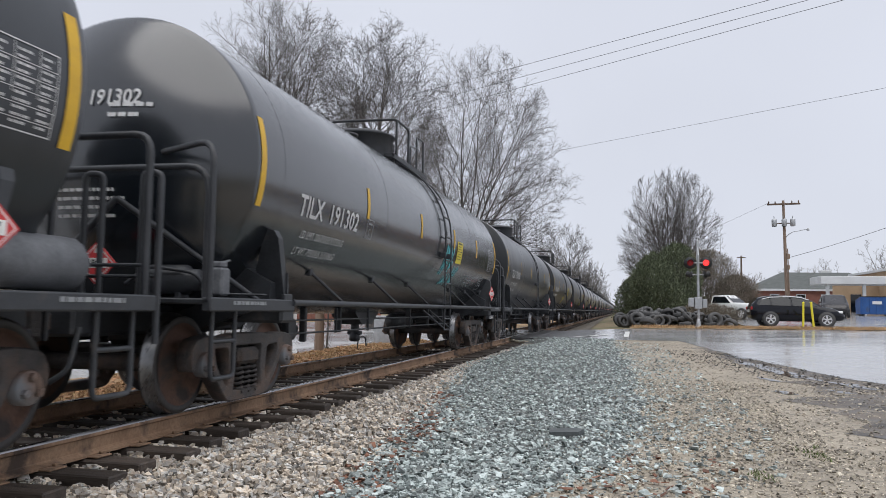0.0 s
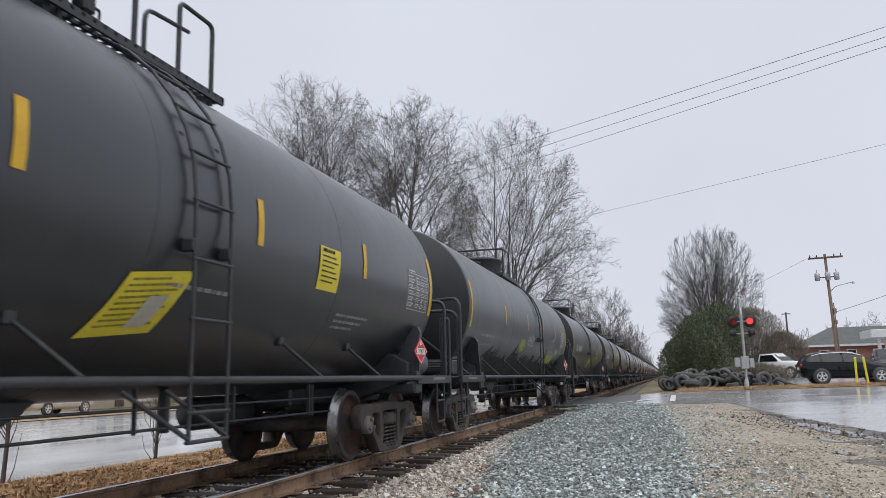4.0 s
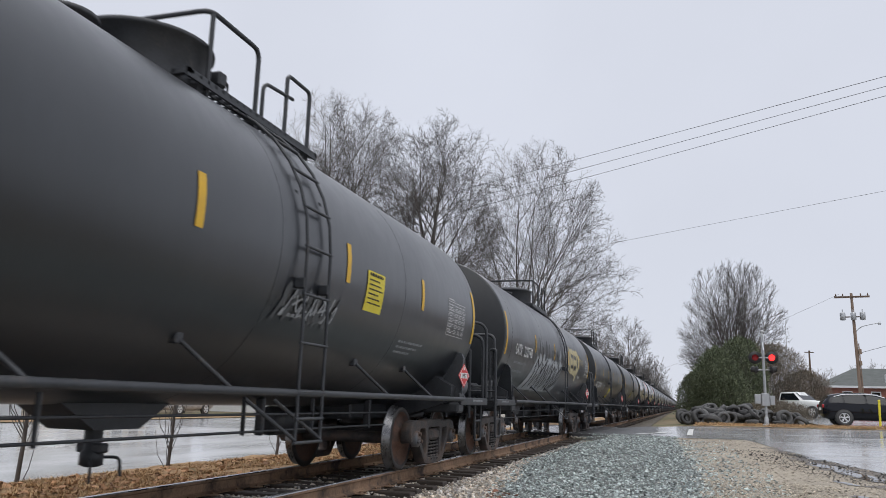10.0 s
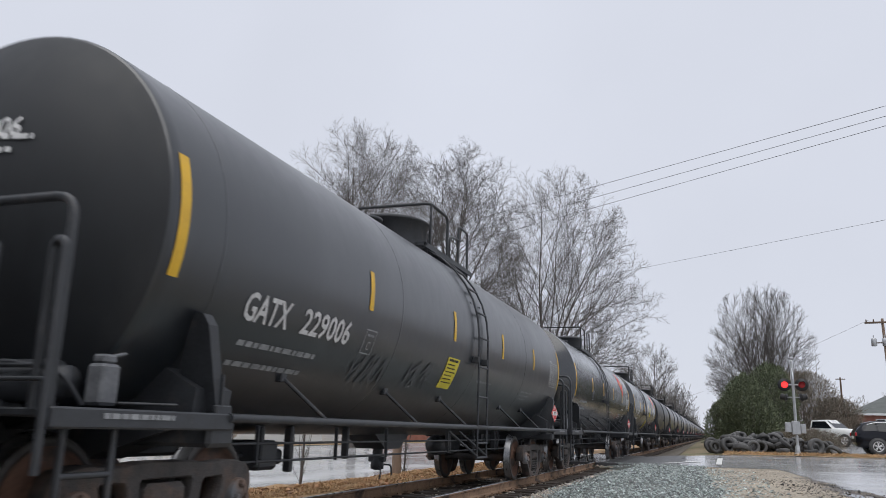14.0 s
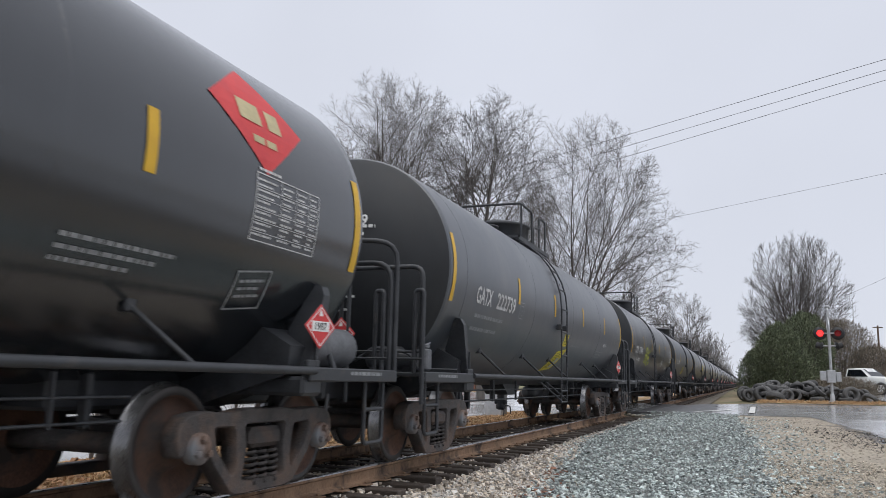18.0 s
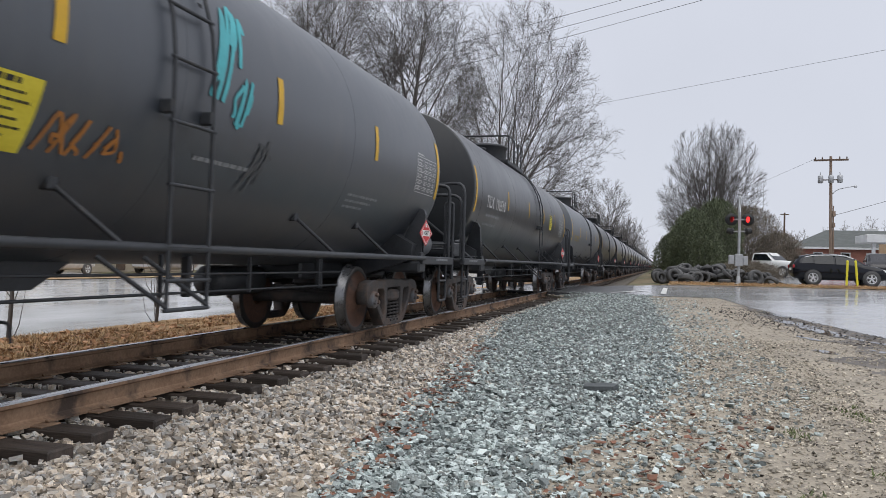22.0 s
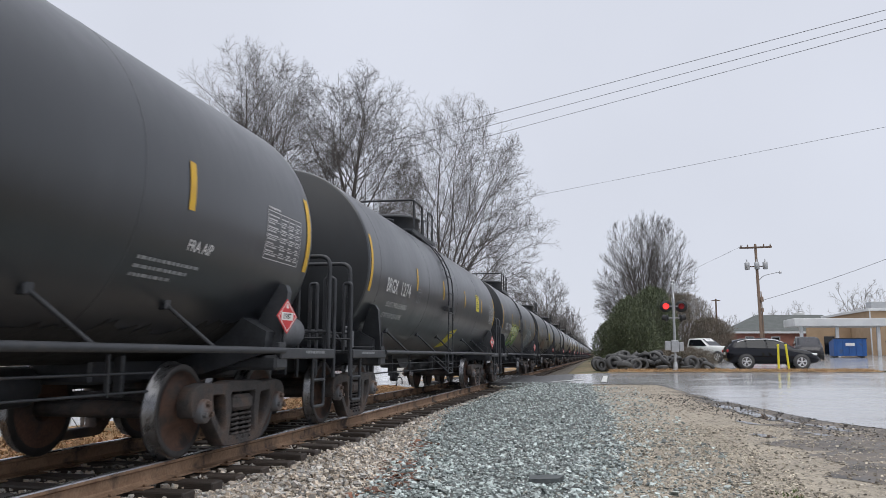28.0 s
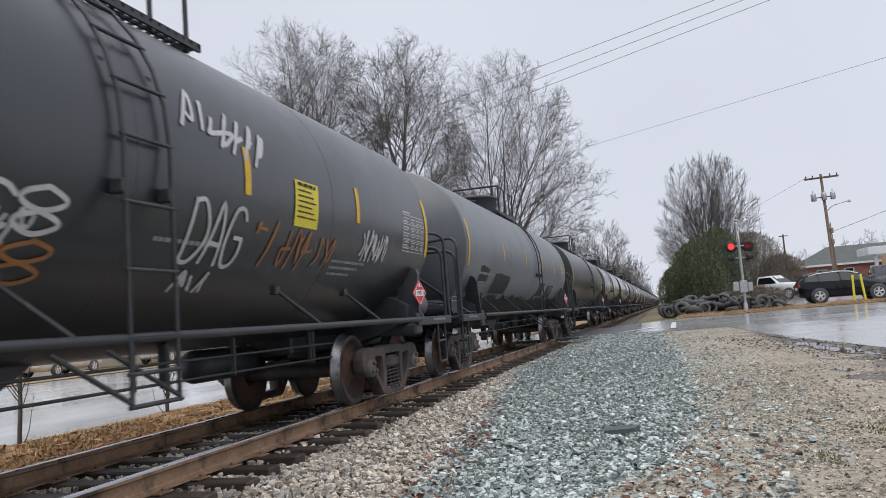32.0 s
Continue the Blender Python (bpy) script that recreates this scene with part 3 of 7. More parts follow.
PAINT = {
    "black": tank_paint("black_tank_paint", (0.0052, 0.0076, 0.0112), (0.0102, 0.0140, 0.0198), (0.29, 0.40), (0.0195, 0.0235, 0.0295), spec=0.72, coat=0.3),
    "gloss": tank_paint("glossy_black_tank_paint", (0.0055, 0.0078, 0.0108), (0.0105, 0.0142, 0.0192), (0.16, 0.26), (0.015, 0.018, 0.0225)),
    "dusty": tank_paint("dusty_charcoal_tank_paint", (0.027, 0.034, 0.045), (0.044, 0.054, 0.070), (0.36, 0.48), (0.058, 0.061, 0.066)),
    "grey": tank_paint("grey_tank_paint", (0.08, 0.09, 0.103), (0.135, 0.15, 0.168), (0.4, 0.55), (0.068, 0.072, 0.078)),
}


def on_tank(points, faces, u0, z0, r=R + 0.006, cut=0.0):
    """Bends flat shapes (u along the car, v up) on to the near side of the tank round the height z0."""
    a0 = math.asin((z0 - ZC) / R)
    if cut:
        bm = bmesh.new()
        vs = [bm.verts.new((u, v, 0)) for u, v in points]
        for f in faces:
            try:
                bm.faces.new([vs[i] for i in f])
            except ValueError:
                pass
        lo, hi = min(p[1] for p in points), max(p[1] for p in points)
        v = lo + cut
        while v < hi:
            bmesh.ops.bisect_plane(bm, geom=bm.verts[:] + bm.edges[:] + bm.faces[:], plane_co=(0, v, 0), plane_no=(0, 1, 0))
            v += cut
        bm.verts.index_update()
        points = [(p.co.x, p.co.y) for p in bm.verts]
        faces = [[p.index for p in f.verts] for f in bm.faces]
        bm.free()
    sh = Shape()
    sh.add([(r * math.cos(a0 + v / R), u0 + u, ZC + r * math.sin(a0 + v / R)) for u, v in points], faces)
    return sh


def rect(w, h, rows=1, skew=0.0):
    pts = [(x * w / 2 + skew * (k / rows - 0.5), -h / 2 + h * k / rows) for k in range(rows + 1) for x in (-1, 1)]
    return pts, [(2 * k, 2 * k + 1, 2 * k + 3, 2 * k + 2) for k in range(rows)]


def bars(widths, height, gap, seed=0):
    """Unreadable print: rows of short bars."""
    g = random.Random(seed)
    pts, fs = [], []
    for k, w in enumerate(widths):
        v, u = -k * (height + gap), 0.0
        while u < w:
            d = min(w - u, g.uniform(0.5, 1.6) * height * 2)
            i = len(pts)
            pts += [(u, v), (u + d, v), (u + d, v + height), (u, v + height)]
            fs.append((i, i + 1, i + 2, i + 3))
            u += d + height * 0.5
    return pts, fs


def tank_shape():
    """A long drum with dished ends whose rims are turned sharply."""
    head = [(-7.12 - 0.5 * (1 - r ** 2.4), max(0.001, R * r)) for r in (0.0, 0.2, 0.4, 0.6, 0.75, 0.88, 0.96, 0.985)]
    sh = Shape().lathe(head + [(-7.12, R - 0.006)], 72, "y", (0, 0, ZC))
    sh.lathe([(-7.12, R - 0.006), (-7.105, R)] + [(y, R) for y in (-7.0, -5.0, -2.5, 0, 2.5, 5.0, 7.0)] + [(7.105, R), (7.12, R - 0.006)], 72, "y", (0, 0, ZC))
    return sh.lathe([(7.12, R - 0.006)] + [(-h, r) for h, r in reversed(head)], 72, "y", (0, 0, ZC))


TANK_ME = recalc(tank_shape().mesh("tank", M_STEEL))


def cut_plate(name, outer, holes, half, bevel, material):
    """A cast plate in the y-z plane, rounded at its edges, with openings through it."""
    cu = bpy.data.curves.new(name, "CURVE")
    cu.dimensions, cu.fill_mode, cu.extrude, cu.bevel_depth, cu.bevel_resolution = "2D", "BOTH", half - bevel, bevel, 0
    for loop in (outer, *holes):
        sp = cu.splines.new("POLY")
        sp.points.add(len(loop) - 1)
        for p, (a, b) in zip(sp.points, loop):
            p.co = (a, b, 0, 1)
        sp.use_cyclic_u = True
    ob = new(name, cu)
    me = bpy.data.meshes.new_from_object(ob.evaluated_get(bpy.context.evaluated_depsgraph_get()))
    bpy.data.objects.remove(ob)
    bpy.data.curves.remove(cu)
    me.transform(Matrix(((0, 0, 1, 0), (1, 0, 0, 0), (0, 1, 0, 0), (0, 0, 0, 1))))
    me.name = name
    me.materials.clear()
    me.materials.append(material)
    return recalc(me)


def mirror(loop):
    return list(loop) + [(-a, b) for a, b in reversed(loop)]


def soft(loop, r=0.035):
    """Rounds the corners of a closed loop."""
    out = []
    for i, b in enumerate(loop):
        a, c = Vector(loop[i - 1]), Vector(loop[(i + 1) % len(loop)])
        b = Vector(b)
        k = min(r, (a - b).length / 2.1, (c - b).length / 2.1)
        s_, e = b + (a - b).normalized() * k, b + (c - b).normalized() * k
        out += [tuple(s_), tuple(e)]
    return out


def side_frame_mesh():
    """A cast bogie side: pedestals over the axle ends, sloping chords, two windows and the spring opening."""
    outer = mirror([(0.30, 0.07), (0.43, 0.08), (0.70, 0.35), (0.74, 0.43), (0.80, 0.55), (0.98, 0.55), (1.03, 0.42), (1.08, 0.40), (1.11, 0.56), (1.04, 0.68), (0.80, 0.715), (0.50, 0.69), (0.28, 0.72)])
    window = [(0.71, 0.61), (0.42, 0.60), (0.38, 0.27), (0.43, 0.18), (0.66, 0.43)]
    opening = [(-0.31, 0.62), (0.31, 0.62), (0.27, 0.42), (0.32, 0.15), (-0.32, 0.15), (-0.27, 0.42)]
    return cut_plate("side_frame", soft(outer), [soft(window), soft([(-a, b) for a, b in reversed(window)]), soft(opening)], 0.08, 0.012, M_FRAME)


FRAME_ME = side_frame_mesh()


def spring_shape():
    turns, n = 5, 48
    pts = [(0.055 * math.cos(2 * math.pi * turns * k / n), 0.055 * math.sin(2 * math.pi * turns * k / n), 0.13 + 0.25 * k / n) for k in range(n + 1)]
    return Shape().tube(pts, 0.017, 5)


SPRING_ME = recalc(spring_shape().mesh("spring", M_FRAME))
def cap_shape():
    """An axle end cap with its three bolts and raised hub."""
    sh = Shape().lathe([(-0.07, 0.118), (0.015, 0.118), (0.025, 0.108), (0.028, 0.045), (0.05, 0.04), (0.052, 0.0)], 18, "x")
    for k in range(3):
        a = radians(90 + 120 * k)
        sh.lathe([(0.02, 0.03), (0.06, 0.03), (0.066, 0.018), (0.066, 0.0)], 6, "x", (0, 0.07 * math.cos(a), 0.07 * math.sin(a)), False)
    return sh


CAP_ME = recalc(cap_shape().mesh("bearing_cap", M_CAP))


def wheel_mesh():
    # from the flange on the inner side to the outer plate face; +x is outwards
    prof = [(-0.07, 0.14), (-0.07, 0.40), (-0.068, 0.475), (-0.055, 0.485), (-0.04, 0.475), (-0.032, 0.459), (0.065, 0.452), (0.075, 0.44), (0.072, 0.385), (0.03, 0.37),
            (0.0, 0.30), (0.012, 0.20), (0.06, 0.155), (0.085, 0.14), (0.085, 0.0)]
    sh = Shape().lathe(prof, 32, "x")
    me = sh.mesh("wheel", [M_RUSTW, M_TREAD, M_RIMFACE])
    for p in me.polygons:
        c = p.center
        r = (c.y * c.y + c.z * c.z) ** 0.5
        if r > 0.445 and c.x > -0.06:
            p.material_index = 1
        elif r > 0.385:
            p.material_index = 2
    return recalc(me)


WHEEL_ME = wheel_mesh()
AXLE_ME = recalc(Shape().lathe([(-0.95, 0.07), (-0.75, 0.09), (-0.6, 0.085), (0.6, 0.085), (0.75, 0.09), (0.95, 0.07)], 14, "x").mesh("wheelset", M_FRAME))


def bent(points, r=0.12, n=4):
    """A bar's line with its corners rounded."""
    pts = [Vector(p) for p in points]
    out = [pts[0]]
    for a, b, c in zip(pts, pts[1:], pts[2:]):
        d0, d1 = (a - b).normalized(), (c - b).normalized()
        k = min(r, (a - b).length / 2, (c - b).length / 2)
        s, e = b + d0 * k, b + d1 * k
        for i in range(n + 1):
            t = i / n
            out.append(s * (1 - t) ** 2 + b * 2 * t * (1 - t) + e * t * t)
    return out + [pts[-1]]


def bolster_skirt(y):
    """The cradle that carries the tank over a bogie."""
    pts = [(-1.38, 1.02), (-0.45, 0.72), (0.45, 0.72), (1.38, 1.02), (1.40, 1.25)]
    pts += [(math.sin(a) * (R - 0.015), ZC - math.cos(a) * (R - 0.015)) for a in [radians(48 - 12 * k) for k in range(9)]]
    pts.append((-1.40, 1.25))
    return Shape().prism(pts, y - 0.22, y + 0.22, "y")


def build_tank_car(style, late):
    """One black tank car; style 'tube' has bent tube end rails, 'cage' upright grab bars on the end platforms; late: the ladder stands before the dome (0), past it (1) or beside it (2)."""
    car = thing("tank_car", "black steel railway tank car", "tank car", "cars of the moving train")
    tank = part("tank", TANK_ME, None, car)
    for y in (-6.5, -2.9, 0.35, 3.6):
        part("weld_band", BAND_ME, None, car, at=pose(0, y, 0))
    # reflective stripes along the near side
    for y in (-7.0, 7.0):
        part("reflective_stripe", STRIPE_END_ME, None, car, "yellow reflective stripe", at=pose(0, y, 0))
    for y in (-3.8, -0.9, 1.8, 4.3) if late else (-3.96, -1.4, 1.4, 4.25):
        part("reflective_stripe", STRIPE_ME, None, car, "yellow reflective stripe", at=pose(0, y, 0))
    # running pipe with its diagonal hangers
    for s in (1, -1):
        part("side_pipe", Shape().tube([(s * 1.53, -6.3, 1.05), (s * 1.53, 6.3, 1.05)], 0.034, 10), M_STEEL, car)
    for y in (-4.7, -2.3, -0.3, 3.1, 4.8):
        part("hanger", Shape().tube([(1.53, y, 1.04), (1.15, y - 0.26, 1.44)], 0.019, 6).box((1.10, y - 0.31, 1.39), (1.18, y - 0.21, 1.49), 0.01), M_STEEL, car)
    # ladder to the top
    la = (-1.1, 0.72, 0.12)[late]
    lb = la + 0.5
    way = [(1.545, 0.60), (1.55, 1.3), (1.555, 2.2)] + [(1.555 * math.cos(radians(a)), ZC + 1.555 * math.sin(radians(a))) for a in range(0, 67, 11)]
    ladder = part("ladder", Shape().tube([(x, la, z) for x, z in way], 0.017, 6).tube([(x, lb, z) for x, z in way], 0.017, 6), M_STEEL, car)
    for x, z in ((1.545, 0.61), (1.548, 0.82), (1.55, 1.06), (1.553, 1.5), (1.555, 1.95), (1.555, 2.4), (1.505, 2.79), (1.352, 3.168), (1.108, 3.49), (0.80, 3.733)):
        part("rung", RUNG_ME, None, ladder, at=pose(x, la + 0.25, z))
    for y in (la, lb):
        part("stirrup_brace", Shape().tube([(1.55, y, 0.63), (1.2, y - 0.3, 0.98)], 0.018, 6), M_STEEL, ladder)
        for z, x in ((2.9, 1.38), (2.05, 1.53)):
            part("ladder_bracket", Shape().box((x - 0.08, y - 0.03, z - 0.05), (x + 0.03, y + 0.03, z + 0.05), 0.01), M_STEEL, ladder)
    # top platform, dome and railings
    top = 1.12 if late else 0.0
    part("grating", GRATING_ME, None, car, "open steel grating", at=pose(0, top - 0.35, 0))
    dome_y = 0.1 if late else -0.25
    dome = part("dome", Shape().lathe([(3.8, 0.62), (4.22, 0.62), (4.23, 0.66), (4.27, 0.66), (4.33, 0.5), (4.36, 0.0)], 32, "z"), M_STEEL, car, at=pose(0, dome_y, 0))
    part("latch", Shape().box((0.3, 0.6, 4.1), (0.46, 0.74, 4.26), 0.02).tube(bent([(0.38, 0.72, 4.2), (0.38, 0.86, 4.22), (0.38, 0.86, 4.12), (0.38, 0.72, 4.12)], 0.03), 0.014, 5), M_STEEL, dome)
    part("manway", Shape().lathe([(3.82, 0.24), (4.05, 0.24), (4.06, 0.28), (4.1, 0.28), (4.12, 0.0)], 18, "z"), M_STEEL, car, at=pose(0, dome_y - 1.0, 0))
    y0, y1 = top - 0.98, top - 0.08
    rail = part("top_railing", Shape().tube(bent([(-0.66, y0, 3.7), (-0.66, y0, 4.6), (0.68, y0, 4.6), (0.68, y1, 4.6), (0.68, y1, 3.78)], 0.12), 0.026, 7), M_STEEL, car)
    part("top_railing_post", Shape().tube([(0.68, y0 + 0.05, 3.72), (0.68, y0 + 0.05, 4.58)], 0.024, 6), M_STEEL, rail)
    part("far_railing", Shape().tube(bent([(-0.66, y0, 4.2), (-0.66, y1 + 1.2, 4.55), (-0.66, y1 + 1.2, 3.7)], 0.12), 0.024, 6), M_STEEL, car)
    part("platform_gate", Shape().tube(bent([(0.68, top + 0.05, 3.78), (0.68, top + 0.05, 4.3), (0.68, top + 0.7, 4.36)], 0.12), 0.022, 6)
         .tube(bent([(0.68, top + 0.55, 3.78), (0.68, top + 0.55, 4.6), (0.68, top + 1.1, 4.6), (0.68, top + 1.1, 3.76)], 0.08), 0.024, 6), M_STEEL, car)
    # underside
    part("outlet_skid", Shape().prism([(-0.75, 0.96), (-0.28, 0.70), (0.28, 0.70), (0.75, 0.96)], -0.24, 0.24), M_STEEL, car)
    part("outlet_valve", Shape().lathe([(0.38, 0.05), (0.40, 0.10), (0.50, 0.10), (0.53, 0.075), (0.72, 0.08)], 14, "z").tube(bent([(0.02, 0.05, 0.46), (0.16, 0.16, 0.46), (0.17, 0.17, 0.30)], 0.05), 0.014).tube(bent([(0.05, -0.08, 0.45), (0.12, -0.14, 0.4), (0.1, -0.12, 0.26)], 0.05), 0.012).box((-0.13, -0.06, 0.5), (0.13, 0.06, 0.58), 0.015), M_STEEL, car)
    for z in (0.66, 0.83):
        part("brake_rod", Shape().tube([(0.72, -5.1, z), (0.72, 5.1, z)], 0.013, 6), M_STEEL, car)
    for y in (-4.6, -2.9, -1.4, 1.2, 2.7, 4.4):
        part("rod_hanger", Shape().box((0.70, y - 0.012, 0.63), (0.74, y + 0.012, 1.0), 0.004), M_STEEL, car)
    for y, w, z in ((-4.9, 0.12, 0.56), (-4.2, 0.05, 0.66), (-3.6, 0.07, 0.52), (-2.2, 0.04, 0.62), (1.9, 0.06, 0.6), (4.9, 0.06, 0.6)):
        part("brake_lever", Shape().box((0.45, y - w / 2, z), (0.55, y + w / 2, 1.0), 0.015), M_STEEL, car)
    part("air_reservoir", Shape().lathe([(3.5, 0.001), (3.53, 0.15), (3.6, 0.19), (4.7, 0.19), (4.77, 0.15), (4.8, 0.001)], 18, "y", (-0.35, 0, 0.70)), M_STEEL, car)
    part("brake_valve", Shape().box((0.1, -4.2, 0.55), (0.5, -3.8, 0.85), 0.04).box((0.3, -3.8, 0.6), (0.45, -3.62, 0.76), 0.03).tube([(0.3, -4.2, 0.7), (0.3, -4.9, 0.74)], 0.025, 6), M_STEEL, car)
    wheelsets = []
    for e in (-1, 1):
        y0 = e * 6.33
        part("stub_sill", Shape().box((-0.32, min(e * 4.73, e * 8.08), 0.72), (0.32, max(e * 4.73, e * 8.08), 1.06), 0.03), M_STEEL, car)
        part("bolster_cradle", bolster_skirt(y0), M_STEEL, car)
        part("side_bolster", Shape().box((-1.5, y0 - 0.16, 0.84), (1.5, y0 + 0.16, 1.0), 0.03), M_STEEL, car)
        part("coupler", Shape().box((-0.1, min(e * 8.03, e * 8.21), 0.76), (0.1, max(e * 8.03, e * 8.21), 0.94), 0.03).box((-0.16, min(e * 8.13, e * 8.27), 0.68), (0.12, max(e * 8.13, e * 8.27), 1.02), 0.05), M_FRAME, car)
        part("air_hose", Shape().tube(bent([(0.35, e * 8.03, 0.8), (0.38, e * 8.18, 0.45), (0.25, e * 8.26, 0.35)], 0.15), 0.024, 6), M_STEEL, car)
        plat = part("end_platform", Shape().box((-1.52, min(e * 6.88, e * 7.95), 1.02), (1.52, max(e * 6.88, e * 7.95), 1.07), 0.012)
                    .box((1.44, min(e * 6.23, e * 7.95), 0.96), (1.53, max(e * 6.23, e * 7.95), 1.08), 0.012), M_STEEL, car)
        part("sill_plate", SILL_PRINT, None, plat, "white stencilled print", at=pose(1.536, e * 7.25, 1.02))["kind"] = "stuff"
        ya, yb = e * 7.08, e * 7.91
        if style == "tube":
            part("end_railing", Shape().tube(bent([(1.45, yb, 1.05), (1.45, yb, 2.2), (-1.45, yb, 2.2), (-1.45, yb, 1.05)], 0.22), 0.03, 8), M_STEEL, car)
            part("side_railing", Shape().tube(bent([(1.5, yb + 0.02 * e, 1.05), (1.5, yb + 0.02 * e, 2.42), (0.6, e * 7.43, 2.42)], 0.22), 0.028, 8), M_STEEL, car)
            part("head_brace", Shape().tube([(1.42, e * 6.83, 1.05), (0.5, e * 7.83, 1.95)], 0.03, 6).tube([(0.5, e * 7.83, 1.95), (-0.4, e * 7.83, 1.05)], 0.03, 6), M_STEEL, car)
        else:
            part("end_railing", Shape().tube(bent([(1.45, yb, 1.05), (1.45, yb, 2.28), (-1.45, yb, 2.28), (-1.45, yb, 1.05)], 0.14), 0.03, 8), M_STEEL, car)
            for x in (1.5, 1.0, 0.55, -0.55, -1.0, -1.5):
                part("grab_bar", Shape().tube(bent([(x, yb + 0.08 * e, 0.72), (x, yb + 0.08 * e, 2.0 + 0.1 * (abs(x) < 0.9)), (x - math.copysign(0.12, x), yb + 0.04 * e, 2.0 + 0.1 * (abs(x) < 0.9)), (x - math.copysign(0.12, x), yb + 0.04 * e, 1.06)], 0.05), 0.026, 7), M_STEEL, car)
            part("uncoupling_rod", Shape().tube([(-1.5, yb + 0.1 * e, 1.22), (1.5, yb + 0.1 * e, 1.22)], 0.014, 6).tube([(-1.45, yb, 1.30), (1.45, yb, 1.30)], 0.014, 6), M_STEEL, car)
        part("end_step", Shape().tube(bent([(1.45, e * 7.78, 1.02), (1.45, e * 7.78, 0.38), (1.45, e * 7.38, 0.38), (1.45, e * 7.38, 1.02)], 0.06), 0.022, 6).tube([(1.45, e * 7.78, 0.7), (1.45, e * 7.38, 0.7)], 0.02, 6), M_STEEL, car)
        if e < 0:
            gear = part("brake_cylinder", Shape().lathe([(0.55, 0.001), (0.56, 0.12), (0.62, 0.14), (0.98, 0.14), (1.02, 0.10), (1.10, 0.10), (1.12, 0.001)], 16, "x", (0, -7.42, 1.24)).box((0.6, -7.5, 1.06), (0.66, -7.34, 1.16), 0.01).box((0.9, -7.5, 1.06), (0.96, -7.34, 1.16), 0.01)
                        .tube(bent([(0.4, -7.5, 1.2), (0.7, -7.6, 1.36), (1.15, -7.55, 1.3), (1.2, -7.4, 1.1)], 0.1), 0.018, 6), M_STEEL, car)
            part("valve_block", Shape().box((1.16, -7.36, 1.1), (1.3, -7.2, 1.36), 0.02).box((1.18, -7.34, 1.36), (1.28, -7.22, 1.42), 0.015).tube([(1.23, -7.28, 1.4), (1.23, -7.1, 1.44)], 0.012, 5), M_GREYT, gear, "pale grey air valve")
            part("release_rod", Shape().tube([(1.25, -7.15, 1.12), (1.52, -6.9, 1.12)], 0.011, 5), M_STEEL, gear)
        # placard on its post at the near corner, and one on the end
        post = part("saddle_plate", Shape().add([(x, e * (6.33 + 0.30 * (z - 1.04) + d), z) for d in (-0.055, 0.055) for x, z in ((1.16, 1.04), (1.48, 1.04), (1.48, 1.70), (1.44, 1.78), (1.35, 1.80), (1.30, 1.66), (1.20, 1.40))],
                                                [(6, 5, 4, 3, 2, 1, 0), (7, 8, 9, 10, 11, 12, 13)] + [(k, (k + 1) % 7, 7 + (k + 1) % 7, 7 + k) for k in range(7)])
                    .box((1.46, e * 6.33 - 0.1, 1.04), (1.5, e * 6.33 + 0.1, 1.14), 0.01), M_STEEL, car)
        part("placard_bracket", Shape().tube([(1.49, e * 6.36, 1.08), (1.49, e * 6.36, 1.36)], 0.012, 5), M_STEEL, post)
        m = pose(1.53, 6.35, 1.42, 0, 0, -12) if e > 0 else pose(0.46, -8.0, 1.36 if style == "tube" else 1.5, 0, 0, -90)
        part("hazard_placard", PLACARD_ME, None, post, "red diamond placard numbered 1987", at=m @ Matrix.Scale(0.72, 4))
        if e > 0:
            part("end_reservoir", Shape().lathe([(6.5, 0.001), (6.52, 0.15), (6.58, 0.19), (7.5, 0.19), (7.56, 0.15), (7.58, 0.001)], 16, "y", (1.1, 0, 1.28)), M_GREYT, car, "pale grey air reservoir")
        # bogie
        for s in (1, -1):
            fr = part("side_frame", FRAME_ME, None, car, at=pose(s * 0.99, y0, 0))
            for c in (-0.89, 0.89):
                cap = part("bearing_cap", CAP_ME, None, fr, "greasy rust-brown axle end cap", at=pose(s * 0.10, c, 0.457, 0, 0, 0 if s > 0 else 180))
            if s > 0:
                for c in (-0.15, 0.0, 0.15):
                    part("spring", SPRING_ME, None, fr, at=pose(0.03, c, 0))
        part("bogie_bolster", Shape().box((-1.09, y0 - 0.22, 0.41), (1.09, y0 + 0.22, 0.58), 0.04).box((-0.5, y0 - 0.2, 0.58), (0.5, y0 + 0.2, 0.74), 0.05), M_FRAME, car)
        for c in (-0.89, 0.89):
            ws = part("wheelset", AXLE_ME, None, car, at=pose(0, y0 + c, 0.457))
            wheelsets.append((ws, y0 + c))
            part("wheel", WHEEL_ME, None, ws, "rusty wheel with a polished tread", at=pose(0.765, 0, 0))
            part("wheel", WHEEL_ME, None, ws, "rusty wheel with a polished tread", at=pose(-0.765, 0, 0, 0, 0, 180))
            part("brake_shoe", Shape().box((0.68, y0 + c - math.copysign(0.56, c) - 0.05, 0.28), (0.8, y0 + c - math.copysign(0.56, c) + 0.05, 0.6), 0.02), M_FRAME, car)
    return car


